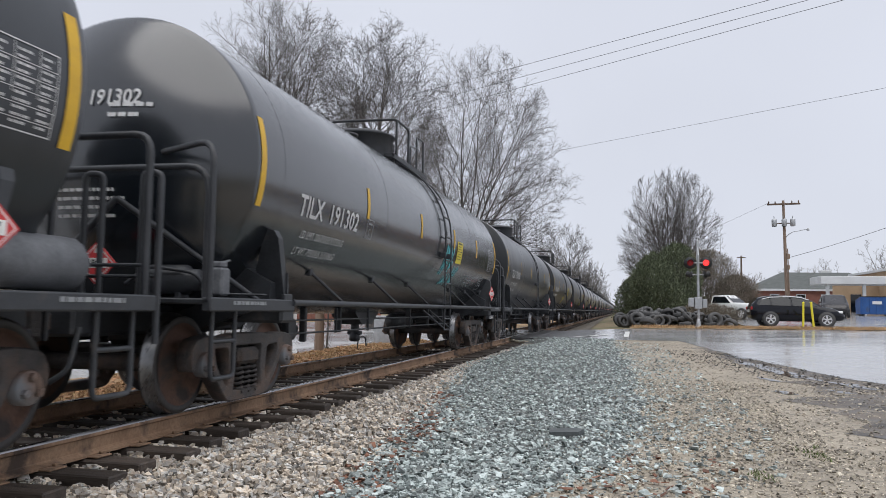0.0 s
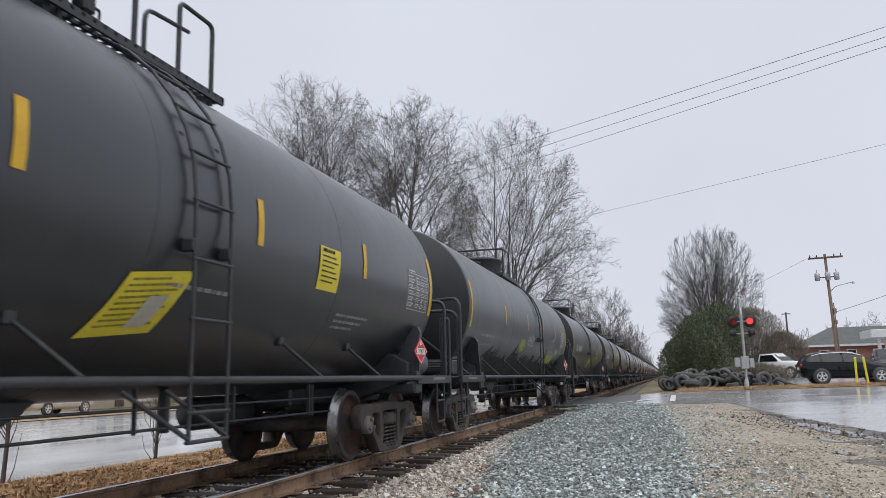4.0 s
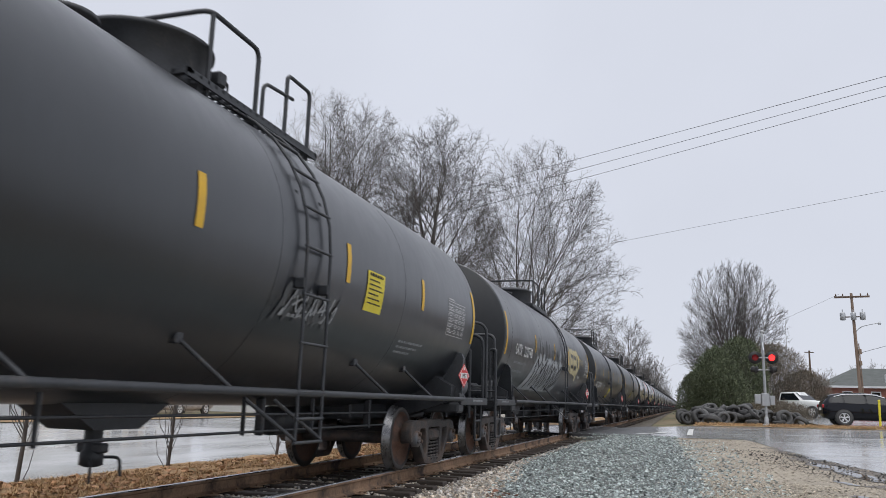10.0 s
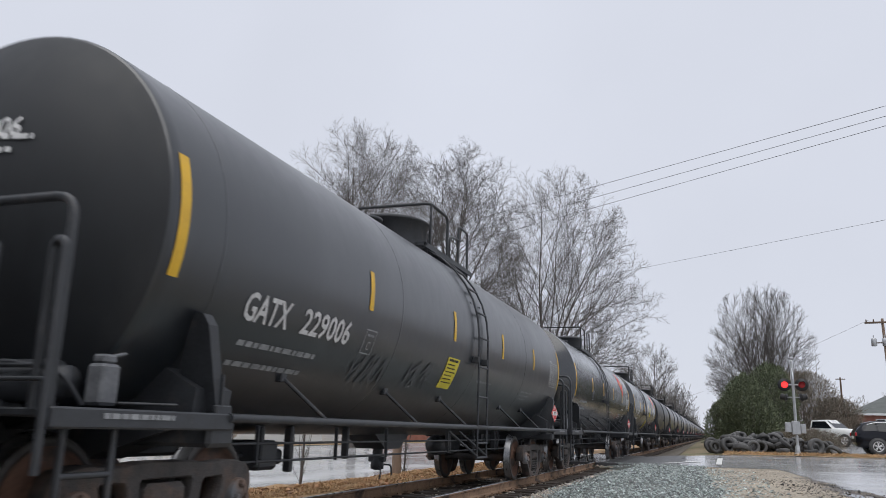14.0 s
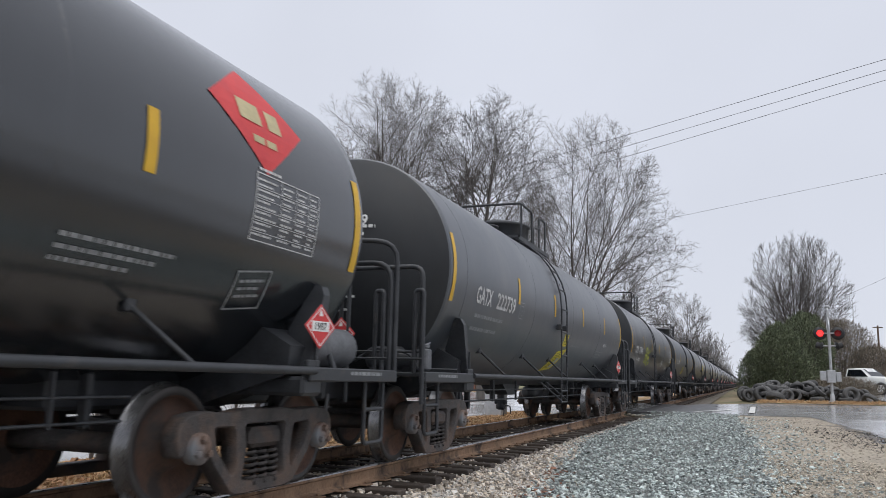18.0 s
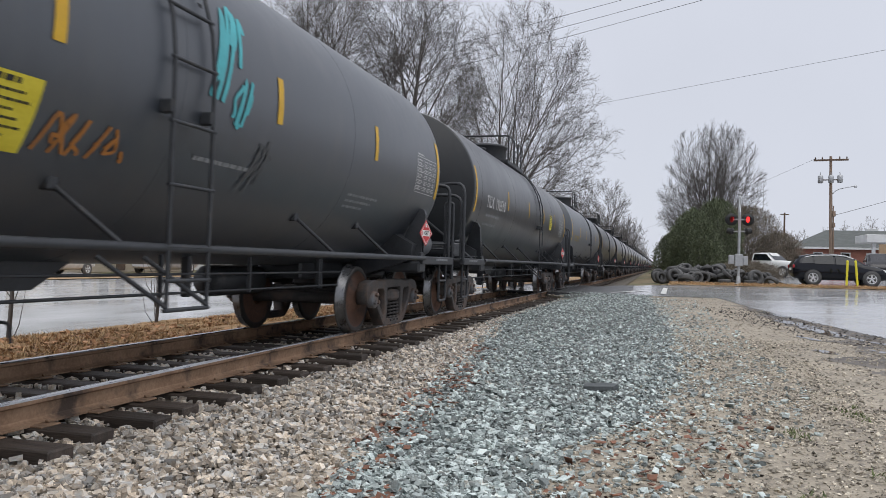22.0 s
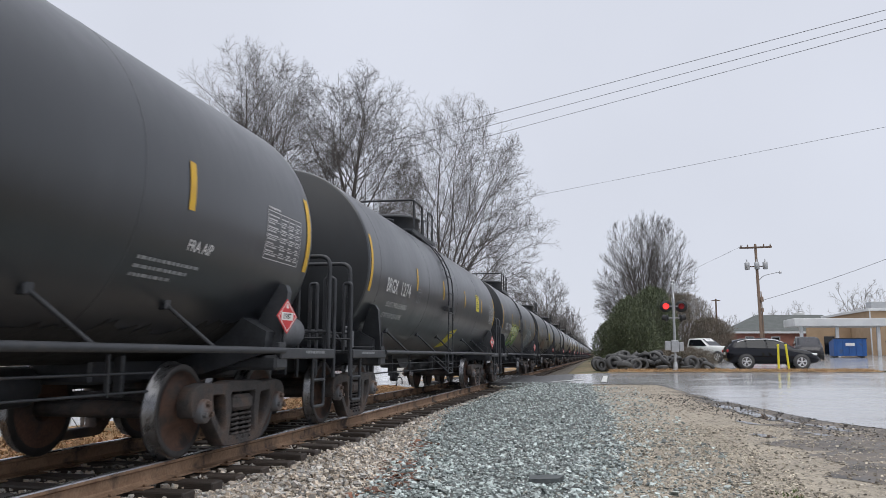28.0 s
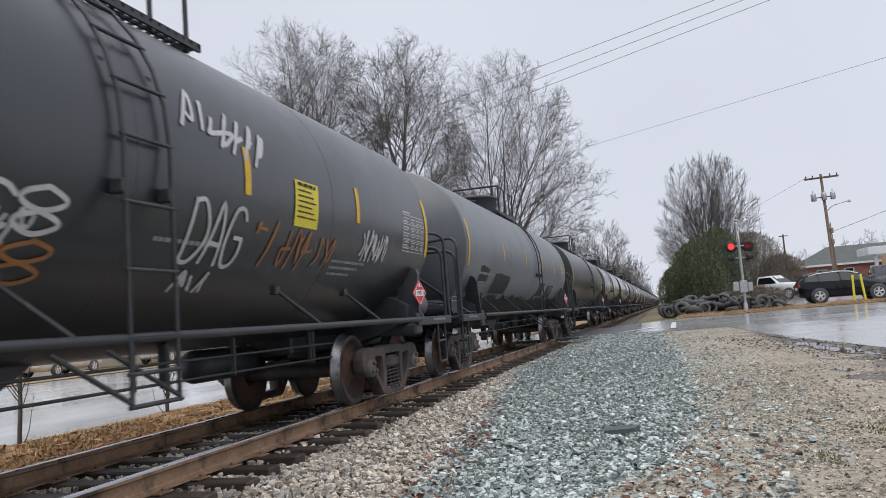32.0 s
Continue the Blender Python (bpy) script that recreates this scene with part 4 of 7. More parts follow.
BAND_ME = recalc(Shape().lathe([(-0.008, R), (-0.006, R + 0.002), (0.006, R + 0.002), (0.008, R)], 64, "y", (0, 0, ZC)).mesh("weld_band", PAINT["black"]))
SILL_PRINT = Shape().add([(0, u - 0.32, v) for u, v in bars([0.64], 0.032, 0.02, 3)[0]], bars([0.64], 0.032, 0.02, 3)[1]).mesh("sill_print", M_FADED)
STRIPE_ME = recalc(on_tank(*rect(0.10, 0.42, 6), 0, 2.43).mesh("reflective_stripe", M_YELLOW))
STRIPE_END_ME = recalc(on_tank(*rect(0.11, 0.88, 10), 0, 2.41).mesh("reflective_stripe", M_YELLOW))
RUNG_ME = recalc(Shape().tube([(0, -0.28, 0), (0, 0.28, 0)], 0.016, 6).mesh("rung", M_STEEL))


def grating_shape():
    sh = Shape()
    for s in (1, -1):
        a, b = (0.42, 0.74) if s > 0 else (-0.74, -0.42)
        sh.box((a, -0.95, 3.83), (b, -0.9, 3.88)).box((a, 1.55, 3.83), (b, 1.6, 3.88)).box((a, -0.95, 3.80), (a + 0.03, 1.6, 3.88)).box((b - 0.03, -0.95, 3.80), (b, 1.6, 3.88))
        for k in range(20):
            y = -0.9 + 2.45 * k / 20
            sh.box((a, y, 3.84), (b, y + 0.03, 3.87))
        sh.box(((a + b) / 2 - 0.012, -0.95, 3.84), ((a + b) / 2 + 0.012, 1.6, 3.875))
        for y in (-0.7, 0.3, 1.35):
            sh.box((min(s * 0.42, s * 0.68), y - 0.03, 3.62), (max(s * 0.42, s * 0.68), y + 0.03, 3.82))
    return sh


GRATING_ME = recalc(grating_shape().mesh("grating", M_STEEL))


def placard_mesh():
    """A hazard diamond with its number; it faces +x."""
    sh = Shape().box((-0.006, -0.19, -0.19), (0.006, 0.19, 0.19), 0.01, m=pose(0, 0, 0, 45))
    mats, cut = [M_RED, M_PALE, M_INK], [len(sh.f)]
    q = 0.235
    for a in range(4):
        m = pose(0, 0, 0, 90 * a)
        sh.add([tuple(m @ Vector(p)) for p in ((0.0085, 0, q), (0.0085, 0, q - 0.017), (0.0085, q - 0.017, 0), (0.0085, q, 0))], [(0, 1, 2, 3)])
    sh.box((0.004, -0.15, -0.06), (0.0095, 0.15, 0.06), 0.001)
    sh.add([(0.0085, -0.035, 0.12), (0.0085, 0.035, 0.12), (0.0085, 0.02, 0.17), (0.0085, 0, 0.2), (0.0085, -0.02, 0.17)], [(0, 1, 2, 3, 4)])
    cut.append(len(sh.f))
    v, f = letters("1987", 0.085, 0.9, True)
    sh.add([(0.0115, x, y) for x, y in v], f)
    me = sh.mesh("hazard_placard", mats)
    for i, p in enumerate(me.polygons):
        p.material_index = (i >= cut[0]) + (i >= cut[1])
    return me


PLACARD_ME = placard_mesh()


# ---- the train, car by car ----
KINDS = {(s, late): build_tank_car(s, late) for s in ("tube", "cage") for late in (0, 1, 2)}
EARLY = (4, 5, 8, 10, 11, 12, 13, 17, 19, 20)      # cars whose ladder stands before the dome
BESIDE = (9, 14, 21)                               # and beside it
TRAIN = []
# index: paint, end style, reporting mark
CARS = {
    -1: ("black", "cage", ""), 0: ("gloss", "tube", "TILX 191302"), 1: ("black", "cage", "TILX 731960"), 2: ("black", "cage", "TCBX 304053"), 3: ("dusty", "tube", ""),
    4: ("black", "cage", "TILX 198159"), 5: ("black", "cage", "TILX 194876"), 6: ("black", "tube", "TILX 352136"), 7: ("black", "cage", "GATX 222740"),
    8: ("black", "cage", "GATX 226913"), 9: ("black", "cage", "GATX 229006"), 10: ("gloss", "tube", ""), 11: ("gloss", "tube", "MWTX 112680"),
    12: ("dusty", "cage", "GATX 222739"), 13: ("black", "cage", "CBTX 737816"), 14: ("dusty", "cage", "CTCX 301889"), 15: ("black", "tube", "TILX 196510"),
    16: ("grey", "tube", "UTLX 208705"), 17: ("black", "cage", ""), 18: ("black", "cage", "GATX 224783"), 19: ("black", "cage", "BRGX 1274"),
    20: ("black", "cage", "CBTX 737834"), 21: ("black", "tube", "TILX 196507"), 22: ("grey", "tube", ""),
}


def wheels_of(car):
    return [(o, o.matrix_basis.translation.y) for o in car.children if o.name.startswith("wheelset")]


# the dished ends of black and dusty cars share one dark, dull paint
M_DULLEND = tank_paint("dull_end_paint", (0.008, 0.0096, 0.012), (0.017, 0.0198, 0.024), (0.5, 0.7), (0.027, 0.028, 0.030), spec=0.45, coat=0.0)
PAINTED, BANDED = {}, {}
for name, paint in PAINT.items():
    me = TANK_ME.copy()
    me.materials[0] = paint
    me.materials.append(PAINT["dusty"] if name == "grey" else paint if name == "gloss" else M_DULLEND)
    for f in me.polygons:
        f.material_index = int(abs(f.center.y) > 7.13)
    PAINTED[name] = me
    me = BAND_ME.copy()
    me.materials[0] = paint
    BANDED[name] = me
for i in range(-1, 48):
    paint, style, mark = CARS.get(i, (random.Random(i).choice(["black", "dusty", "black", "gloss", "grey"]), random.Random(i + 9).choice(["tube", "cage"]), ""))
    base = PITCH * i
    if i > 41:
        car = list(KINDS.values())[i - 42]
    else:
        car = copy_thing(KINDS[style, 2 if i in BESIDE else int(i not in EARLY) if i < 24 else i % 3], pose(TRACK, base, 0))
    for o in car.children:
        if o.name.startswith("tank"):
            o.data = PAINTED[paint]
        elif o.name.startswith("weld_band"):
            o.data = BANDED[paint]
    TRAIN.append((car, base, wheels_of(car)))
    tagged(car, {"black": "black steel railway tank car with yellow stripes", "gloss": "glossy black railway tank car with yellow stripes",
                 "dusty": "dusty charcoal railway tank car with yellow stripes", "grey": "weathered grey railway tank car with yellow stripes"}[paint])


# ---- trees ----
M_BARK = surface("grey_brown_bark", (0.085, 0.075, 0.068), (0.15, 0.134, 0.123), 6, (0.8, 0.95), 0.4, fine=30, stretch=(3, 3, 0.6))
M_TWIG = surface("bare_twigs", (0.085, 0.078, 0.075), (0.145, 0.133, 0.127), 3, (0.8, 0.95), 0.0)
# distance haze is painted into this paler twig colour; the air is clear
M_FARTWIG = surface("haze_tinted_twigs", (0.20, 0.19, 0.185), (0.28, 0.265, 0.255), 3, (0.85, 0.95), 0.0)


class Limbs:
    """Tapered limbs gathered into arrays."""

    def __init__(self):
        self.v, self.f, self.n = [], [], 0

    def many(self, pts, radii, n=3):
        """pts: limbs x points x 3; radii: limbs x points."""
        c, m, _ = pts.shape
        d = np.gradient(pts, axis=1)
        d /= np.linalg.norm(d, axis=2, keepdims=True) + 1e-9
        s = np.cross(d, np.array([0.31, 0.87, 0.38]))
        s /= np.linalg.norm(s, axis=2, keepdims=True) + 1e-9
        u = np.cross(d, s)
        a = np.arange(n) * 2 * np.pi / n
        ring = pts[:, :, None] + (s[:, :, None] * np.cos(a)[:, None] + u[:, :, None] * np.sin(a)[:, None]) * radii[:, :, None, None]
        self.v.append(ring.reshape(-1, 3))
        i, k = np.meshgrid(np.arange(m - 1), np.arange(n), indexing="ij")
        q = np.stack([i * n + k, i * n + (k + 1) % n, (i + 1) * n + (k + 1) % n, (i + 1) * n + k], -1).reshape(-1, 4)
        self.f.append((q[None] + (np.arange(c) * m * n)[:, None, None] + self.n).reshape(-1, 4))
        self.n += c * m * n

    def limb(self, pts, radii, n=3):
        self.many(np.asarray(pts)[None], np.asarray(radii, float)[None], n)

    def mesh(self, name, material):
        v, f = np.concatenate(self.v), np.concatenate(self.f)
        me = bpy.data.meshes.new(name)
        me.vertices.add(len(v))
        me.vertices.foreach_set("co", v.ravel())
        me.loops.add(len(f) * 4)
        me.loops.foreach_set("vertex_index", f.ravel().astype(np.int32))
        me.polygons.add(len(f))
        me.polygons.foreach_set("loop_start", np.arange(0, len(f) * 4, 4, dtype=np.int32))
        me.polygons.foreach_set("use_smooth", np.ones(len(f), bool))
        me.materials.append(material)
        me.update(calc_edges=True)
        return me


def unit(v):
    return v / (np.linalg.norm(v, axis=-1, keepdims=True) + 1e-9)


def bare_tree(seed, tall, radius, edge, limbs=13, spread=(8, 48), fork=(0.12, 0.34), counts=(9, 8, 6, 3), angle=(26, 46), up=0.16, base=0.24, twig=0.0062, shift=(0, 0), deep=1.0, ratio=0.5, ragged=1.0):
    """A leafless tree that grows outwards: limbs from the trunk, then four generations of finer shoots, each held inside an uneven crown."""
    g = np.random.default_rng(seed)
    hs = np.linspace(0, 1, 30)
    es = np.array([edge(h) for h in hs])
    lobes = g.uniform(0, 6.28, 4)

    def inside(p, room):
        h = p[..., 2] / tall
        x, y = p[..., 0] - shift[0] * (1 - h), (p[..., 1] - shift[1] * (1 - h)) / deep
        a = np.arctan2(y, x)
        r = radius * np.interp(h, hs, es) * (1 + ragged * (0.09 * np.sin(2 * a + lobes[0] + 5 * h) + 0.08 * np.sin(5 * a + lobes[1] - 9 * h) + 0.05 * np.sin(11 * a + lobes[2] + 14 * h)))
        return (np.hypot(x, y) < r * room) & (h < (0.35 + 0.65 * room) * (1.0 + 0.03 * np.sin(4 * a + lobes[3])))

    def shoots(p, d, ln, points, lift, wave, room):
        """Curves from p along d that bend upwards, cut off where they leave the crown."""
        def along(t):
            t = t[..., None]
            return p[:, None] + (d[:, None] * t + np.array([0, 0, 1.0]) * lift * t * t) * ln[:, None, None]
        t = np.linspace(0.08, 1, 14)[None].repeat(len(p), 0)
        ok = inside(along(t), room)
        run = np.cumprod(ok, axis=1).sum(1) / 14
        keep = run * ln > 0.10
        stop = np.clip(run * g.uniform(0.86, 1.06, len(p)), 0, 1)
        t = np.linspace(0, 1, points)[None] * stop[:, None]
        c = along(t)
        side = unit(np.cross(d, g.normal(0, 1, d.shape)))
        s2 = np.linspace(0, 1, points)[None]
        ph = g.uniform(0, 6.28, (len(p), 1))
        c += side[:, None] * (wave * ln * stop)[:, None, None] * ((np.sin(s2 * 5.5 + ph) - np.sin(ph)) * s2)[..., None]
        return c[keep], (ln * stop)[keep], keep

    wood, crown = Limbs(), Limbs()
    top = tall * fork[1]
    wood.limb(np.array([[0, 0, -0.3], [0.03, 0.02, top * 0.35], [-0.04, 0.05, top * 0.7], [0.02, 0.0, top]]), [base * 1.35, base, base * 0.88, base * 0.55], 9)
    k = np.arange(limbs)
    az = k * 2.39996 + g.uniform(-0.35, 0.35, limbs)
    tilt = np.radians(spread[0] + (spread[1] - spread[0]) * ((k + 0.5) / limbs) ** 0.8 + g.uniform(-4, 4, limbs))
    d = np.stack([np.sin(tilt) * np.cos(az), np.sin(tilt) * np.sin(az), np.cos(tilt)], -1)
    p = np.stack([0 * az, 0 * az, tall * (fork[1] - (fork[1] - fork[0]) * ((k + 0.5) / limbs))], -1)
    line, ln, keep = shoots(p, d, np.full(limbs, 1.05 * tall), 12, up * 0.6, 0.025, 0.80)
    r0 = base * g.uniform(0.34, 0.52, len(line))
    rad = np.maximum(r0[:, None] * np.linspace(1, 0.04, 12)[None], twig * 1.8)
    wood.many(line, rad, 6)
    for level, n in enumerate(counts):
        m, q = line.shape[0], line.shape[1]
        first = (0.22, 0.16, 0.12, 0.1)[level]
        t = (first + (0.99 - first) * (np.arange(n)[None] + g.uniform(0.1, 0.9, (m, n))) / n)
        f = t * (q - 1)
        i = np.minimum(f.astype(int), q - 2)
        w = (f - i)[..., None]
        row = np.arange(m)[:, None]
        p = (line[row, i] * (1 - w) + line[row, i + 1] * w).reshape(-1, 3)
        tan = unit(line[row, i + 1] - line[row, i]).reshape(-1, 3)
        rr = (rad[row, i] * (1 - w[..., 0]) + rad[row, i + 1] * w[..., 0]).ravel()
        roll = (np.arange(n)[None] * 2.39996 + g.uniform(0, 6.28, (m, 1)) + g.uniform(-0.5, 0.5, (m, n))).ravel()
        u = unit(np.cross(tan, np.array([0.3, 0.2, 0.93])))
        v = np.cross(tan, u)
        phi = np.radians(g.uniform(angle[0], angle[1], len(p)))
        d = unit(tan * np.cos(phi)[:, None] + (u * np.cos(roll)[:, None] + v * np.sin(roll)[:, None]) * np.sin(phi)[:, None] + np.array([0, 0, 0.04]))
        length = (ln[:, None] * ratio * (1.02 - (0.36, 0.5, 0.55, 0.55)[level] * t) * g.uniform(0.65, 1.2, (m, n))).ravel()
        length = np.maximum(length, (1.6, 0.9, 0.5, 0.3)[level] * tall / 20)
        pts = (7, 5, 3, 2)[level]
        line, ln, keep = shoots(p, d, length, pts, up * (1.0, 0.9, 0.7, 0.3)[level], (0.03, 0.04, 0.05, 0.0)[level], (0.89, 0.95, 0.985, 1.0)[level])
        r0 = np.clip(rr[keep] * (0.62, 0.66, 0.72, 0.8)[level], twig * (1.9, 1.3, 0.95, 0.75)[level], base * (0.2, 0.12, 0.07, 0.05)[level])
        rad = r0[:, None] * np.linspace(1, (0.3, 0.45, 0.6, 0.6)[level], pts)[None]
        crown.many(line, np.maximum(rad, twig * 0.5), (4, 3, 3, 3)[level])
    return wood, crown


def plant(name, x, y, z, label, turn=0, hazy=False, group="", **how):
    wood, crown = bare_tree(**how)
    tree = thing(name, label, "tree", group, at=pose(x, y, z, 0, 0, turn))
    # hazy trees take the haze-paled colour on trunk and crown alike
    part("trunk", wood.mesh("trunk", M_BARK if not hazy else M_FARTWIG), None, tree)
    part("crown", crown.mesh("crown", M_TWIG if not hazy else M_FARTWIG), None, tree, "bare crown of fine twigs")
    return tree


def at(az, y):
    return y * math.tan(radians(az))


def crown_edge(*rows):
    """The crown's half width, as a share of the widest, over (height share, width share) rows."""
    return lambda h: float(np.interp(h, [r[0] for r in rows], [r[1] for r in rows]))


round_top = crown_edge((0, 0.10), (0.12, 0.35), (0.3, 0.74), (0.5, 0.96), (0.66, 1.0), (0.8, 0.90), (0.9, 0.70), (0.96, 0.48), (1.0, 0.15))
wide_low = crown_edge((0, 0.10), (0.12, 0.40), (0.3, 0.86), (0.45, 1.0), (0.6, 0.96), (0.74, 0.84), (0.86, 0.64), (0.94, 0.44), (1.0, 0.15))
dome = crown_edge((0, 0.08), (0.1, 0.45), (0.22, 0.84), (0.36, 0.98), (0.5, 1.0), (0.64, 0.94), (0.76, 0.82), (0.86, 0.64), (0.94, 0.42), (1.0, 0.12))
GROUP = "bare trees along the track"
FULL = dict(angle=(28, 54), up=0.05, twig=0.0086, ratio=0.62)
plant("bare_tree", at(-25.2, 48), 48, -0.4, "tall leafless tree with a wide airy crown", group=GROUP, seed=3, tall=23.4, radius=6.7, edge=round_top, limbs=21, spread=(4, 62), fork=(0.16, 0.44), counts=(9, 8, 6, 3), shift=(-0.6, 0), **FULL)
plant("bare_tree", at(-18.3, 50), 50, -0.4, "leafless tree with dense fine branching", group=GROUP, seed=8, tall=22.2, radius=5.9, edge=round_top, limbs=18, spread=(6, 64), fork=(0.2, 0.5), counts=(9, 8, 6, 3), turn=40, **FULL)
plant("bare_tree", at(-11.4, 58), 58, -0.4, "tall leafless tree with limbs fanning out over the railway", group=GROUP, seed=5, tall=22.6, radius=7.0, edge=wide_low, limbs=26, spread=(3, 72), fork=(0.05, 0.26), counts=(9, 8, 6, 3), angle=(26, 50), up=0.03, twig=0.0086, shift=(3.4, 0), ratio=0.6)
plant("bare_tree", at(-3.9, 110), 110, -0.4, "leafless tree farther along the railway", group=GROUP, seed=6, tall=14.8, radius=4.6, edge=round_top, limbs=13, spread=(6, 66), counts=(7, 6, 5, 3), twig=0.011, ratio=0.58)
plant("bare_tree", at(-2.5, 165), 165, -0.4, "leafless tree far along the railway", group=GROUP, seed=9, tall=12.5, radius=5.4, edge=round_top, limbs=12, spread=(6, 66), counts=(7, 6, 5, 2), twig=0.016, ratio=0.58)
plant("bare_tree", at(-5.4, 150), 150, -0.4, "leafless tree among others far along the railway", group=GROUP, seed=10, tall=15, radius=5.6, edge=round_top, limbs=12, spread=(6, 66), counts=(7, 6, 5, 2), twig=0.016, ratio=0.58)
plant("bare_tree", at(3.35, 82), 82, 0.6, "round-topped leafless tree behind green shrubs", group="bare trees by the crossing", seed=12, tall=15.8, radius=5.7, edge=dome, limbs=46, spread=(2, 84), fork=(0.06, 0.26), counts=(11, 7, 5, 2), angle=(15, 34), up=0.05, base=0.2, twig=0.0082, ratio=0.56, ragged=0.12)
for k, (az, y, tall, wide) in enumerate([(8.7, 150, 8.5, 9), (7.4, 160, 6.5, 8), (11.3, 150, 9, 8), (12.9, 150, 10.5, 10), (9.9, 170, 8, 9), (17.0, 130, 12.5, 12), (18.6, 130, 11.5, 10), (21, 120, 12, 11)]):
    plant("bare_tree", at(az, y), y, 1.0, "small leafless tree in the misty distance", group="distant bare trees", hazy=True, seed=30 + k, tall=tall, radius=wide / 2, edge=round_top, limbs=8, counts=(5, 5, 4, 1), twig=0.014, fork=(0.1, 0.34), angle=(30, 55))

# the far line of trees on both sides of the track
# the mist over these woods is only their pale grey colour
M_FARWOOD = surface("haze_tinted_woods", (0.20, 0.195, 0.19), (0.30, 0.29, 0.285), 0.3, (0.9, 1.0), 0.0, fine=1.0)


def far_wood(name, x0, x1, y0, y1, tall, n, seed, label):
    g = np.random.default_rng(seed)
    limbs = Limbs()
    for k in range(n):
        x, y, h = g.uniform(x0, x1), y0 + (y1 - y0) * g.uniform() ** 1.3, tall * g.uniform(0.55, 1.1)
        for s in range(26):
            a, w = g.uniform(0, 6.28), g.uniform(0.05, 0.34) * h
            top = np.array([x + w * math.cos(a), y + w * math.sin(a), h * g.uniform(0.55, 1.0)])
            mid = np.array([x + 0.45 * w * math.cos(a), y + 0.45 * w * math.sin(a), h * 0.4])
            limbs.limb([np.array([x, y, -0.5]), mid, top], [0.12, 0.09, 0.05], 3)
    me = limbs.mesh(name, M_FARWOOD)
    return thing(name, label, "woods", kind="stuff", mesh=me)


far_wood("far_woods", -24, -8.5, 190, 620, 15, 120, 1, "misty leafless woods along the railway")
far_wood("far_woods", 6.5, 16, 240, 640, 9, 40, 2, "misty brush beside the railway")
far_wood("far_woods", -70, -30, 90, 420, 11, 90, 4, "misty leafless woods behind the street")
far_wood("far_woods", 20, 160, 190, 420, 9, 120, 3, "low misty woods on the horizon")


# ---- beyond the crossing ----
M_RUBBER = surface("worn_tyre_rubber", (0.045, 0.045, 0.046), (0.11, 0.108, 0.106), 5, (0.5, 0.8), 0.2, obvar=0.5)
M_ALU = surface("galvanised_steel", (0.36, 0.37, 0.38), (0.5, 0.51, 0.52), 7, (0.35, 0.55), 0.05, metal=0.6)
M_SIGBLK = surface("signal_black", (0.015, 0.015, 0.016), (0.03, 0.03, 0.031), 5, (0.4, 0.6), 0.0)
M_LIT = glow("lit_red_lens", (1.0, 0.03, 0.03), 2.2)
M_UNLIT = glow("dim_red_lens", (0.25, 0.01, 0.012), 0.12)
M_POLEW = surface("weathered_pole_wood", (0.19, 0.135, 0.10), (0.31, 0.225, 0.17), 3, (0.8, 0.95), 0.4, stretch=(4, 4, 0.4))
M_ARMW = surface("dark_crossarm_wood", (0.08, 0.055, 0.04), (0.16, 0.11, 0.08), 3, (0.8, 0.95), 0.3)
M_YPOST = surface("yellow_post_paint", (0.72, 0.62, 0.03), (0.82, 0.74, 0.06), 5, (0.4, 0.6), 0.0)
M_BRICK = surface("red_brick_wall", (0.22, 0.09, 0.07), (0.34, 0.16, 0.12), 2, (0.85, 0.95), 0.2, fine=30)
M_ROOF = surface("grey_shingle_roof", (0.075, 0.083, 0.08), (0.13, 0.14, 0.135), 1.5, (0.8, 0.95), 0.3, fine=12, stretch=(1, 1, 4))
M_TAN = surface("tan_stucco", (0.36, 0.25, 0.155), (0.46, 0.33, 0.215), 1.0, (0.8, 0.9), 0.1)
M_WHITEP = surface("white_painted_metal", (0.62, 0.63, 0.63), (0.74, 0.75, 0.75), 1.0, (0.5, 0.7), 0.03)
M_BLUE = surface("blue_dumpster_paint", (0.02, 0.085, 0.28), (0.035, 0.13, 0.38), 2.0, (0.35, 0.55), 0.05, spots=(0.06, 0.07, 0.1), spot_scale=2, spot_at=(0.58, 0.75))
M_GLASS = glass("dark_glass", (0.006, 0.008, 0.011))
M_CARBLK = surface("dark_blue_black_car_paint", (0.005, 0.006, 0.010), (0.007, 0.008, 0.013), 3, (0.08, 0.14), 0.0, spec=0.35)
M_CARWHT = surface("white_car_paint", (0.62, 0.63, 0.62), (0.70, 0.71, 0.70), 2, (0.2, 0.35), 0.0)
M_CARRED = surface("red_car_paint", (0.32, 0.02, 0.03), (0.4, 0.03, 0.04), 2, (0.15, 0.3), 0.0)
M_CARGRN = surface("green_grey_car_paint", (0.018, 0.017, 0.019), (0.03, 0.027, 0.03), 2, (0.15, 0.3), 0.0)
M_CARSIL = surface("silver_car_paint", (0.40, 0.41, 0.42), (0.5, 0.51, 0.52), 2, (0.2, 0.35), 0.0)
M_RIM = surface("alloy_rim", (0.66, 0.67, 0.68), (0.78, 0.78, 0.79), 5, (0.3, 0.45), 0.0)
M_CHROME = surface("chrome_trim", (0.78, 0.79, 0.80), (0.86, 0.86, 0.87), 5, (0.2, 0.3), 0.0)
M_TAIL = surface("red_tail_lens", (0.35, 0.015, 0.02), (0.45, 0.025, 0.03), 4, (0.15, 0.3), 0.0)
M_LEAF = surface("evergreen_leaves", (0.085, 0.106, 0.06), (0.15, 0.172, 0.098), 2, (0.6, 0.8), 0.0, island=0.5)
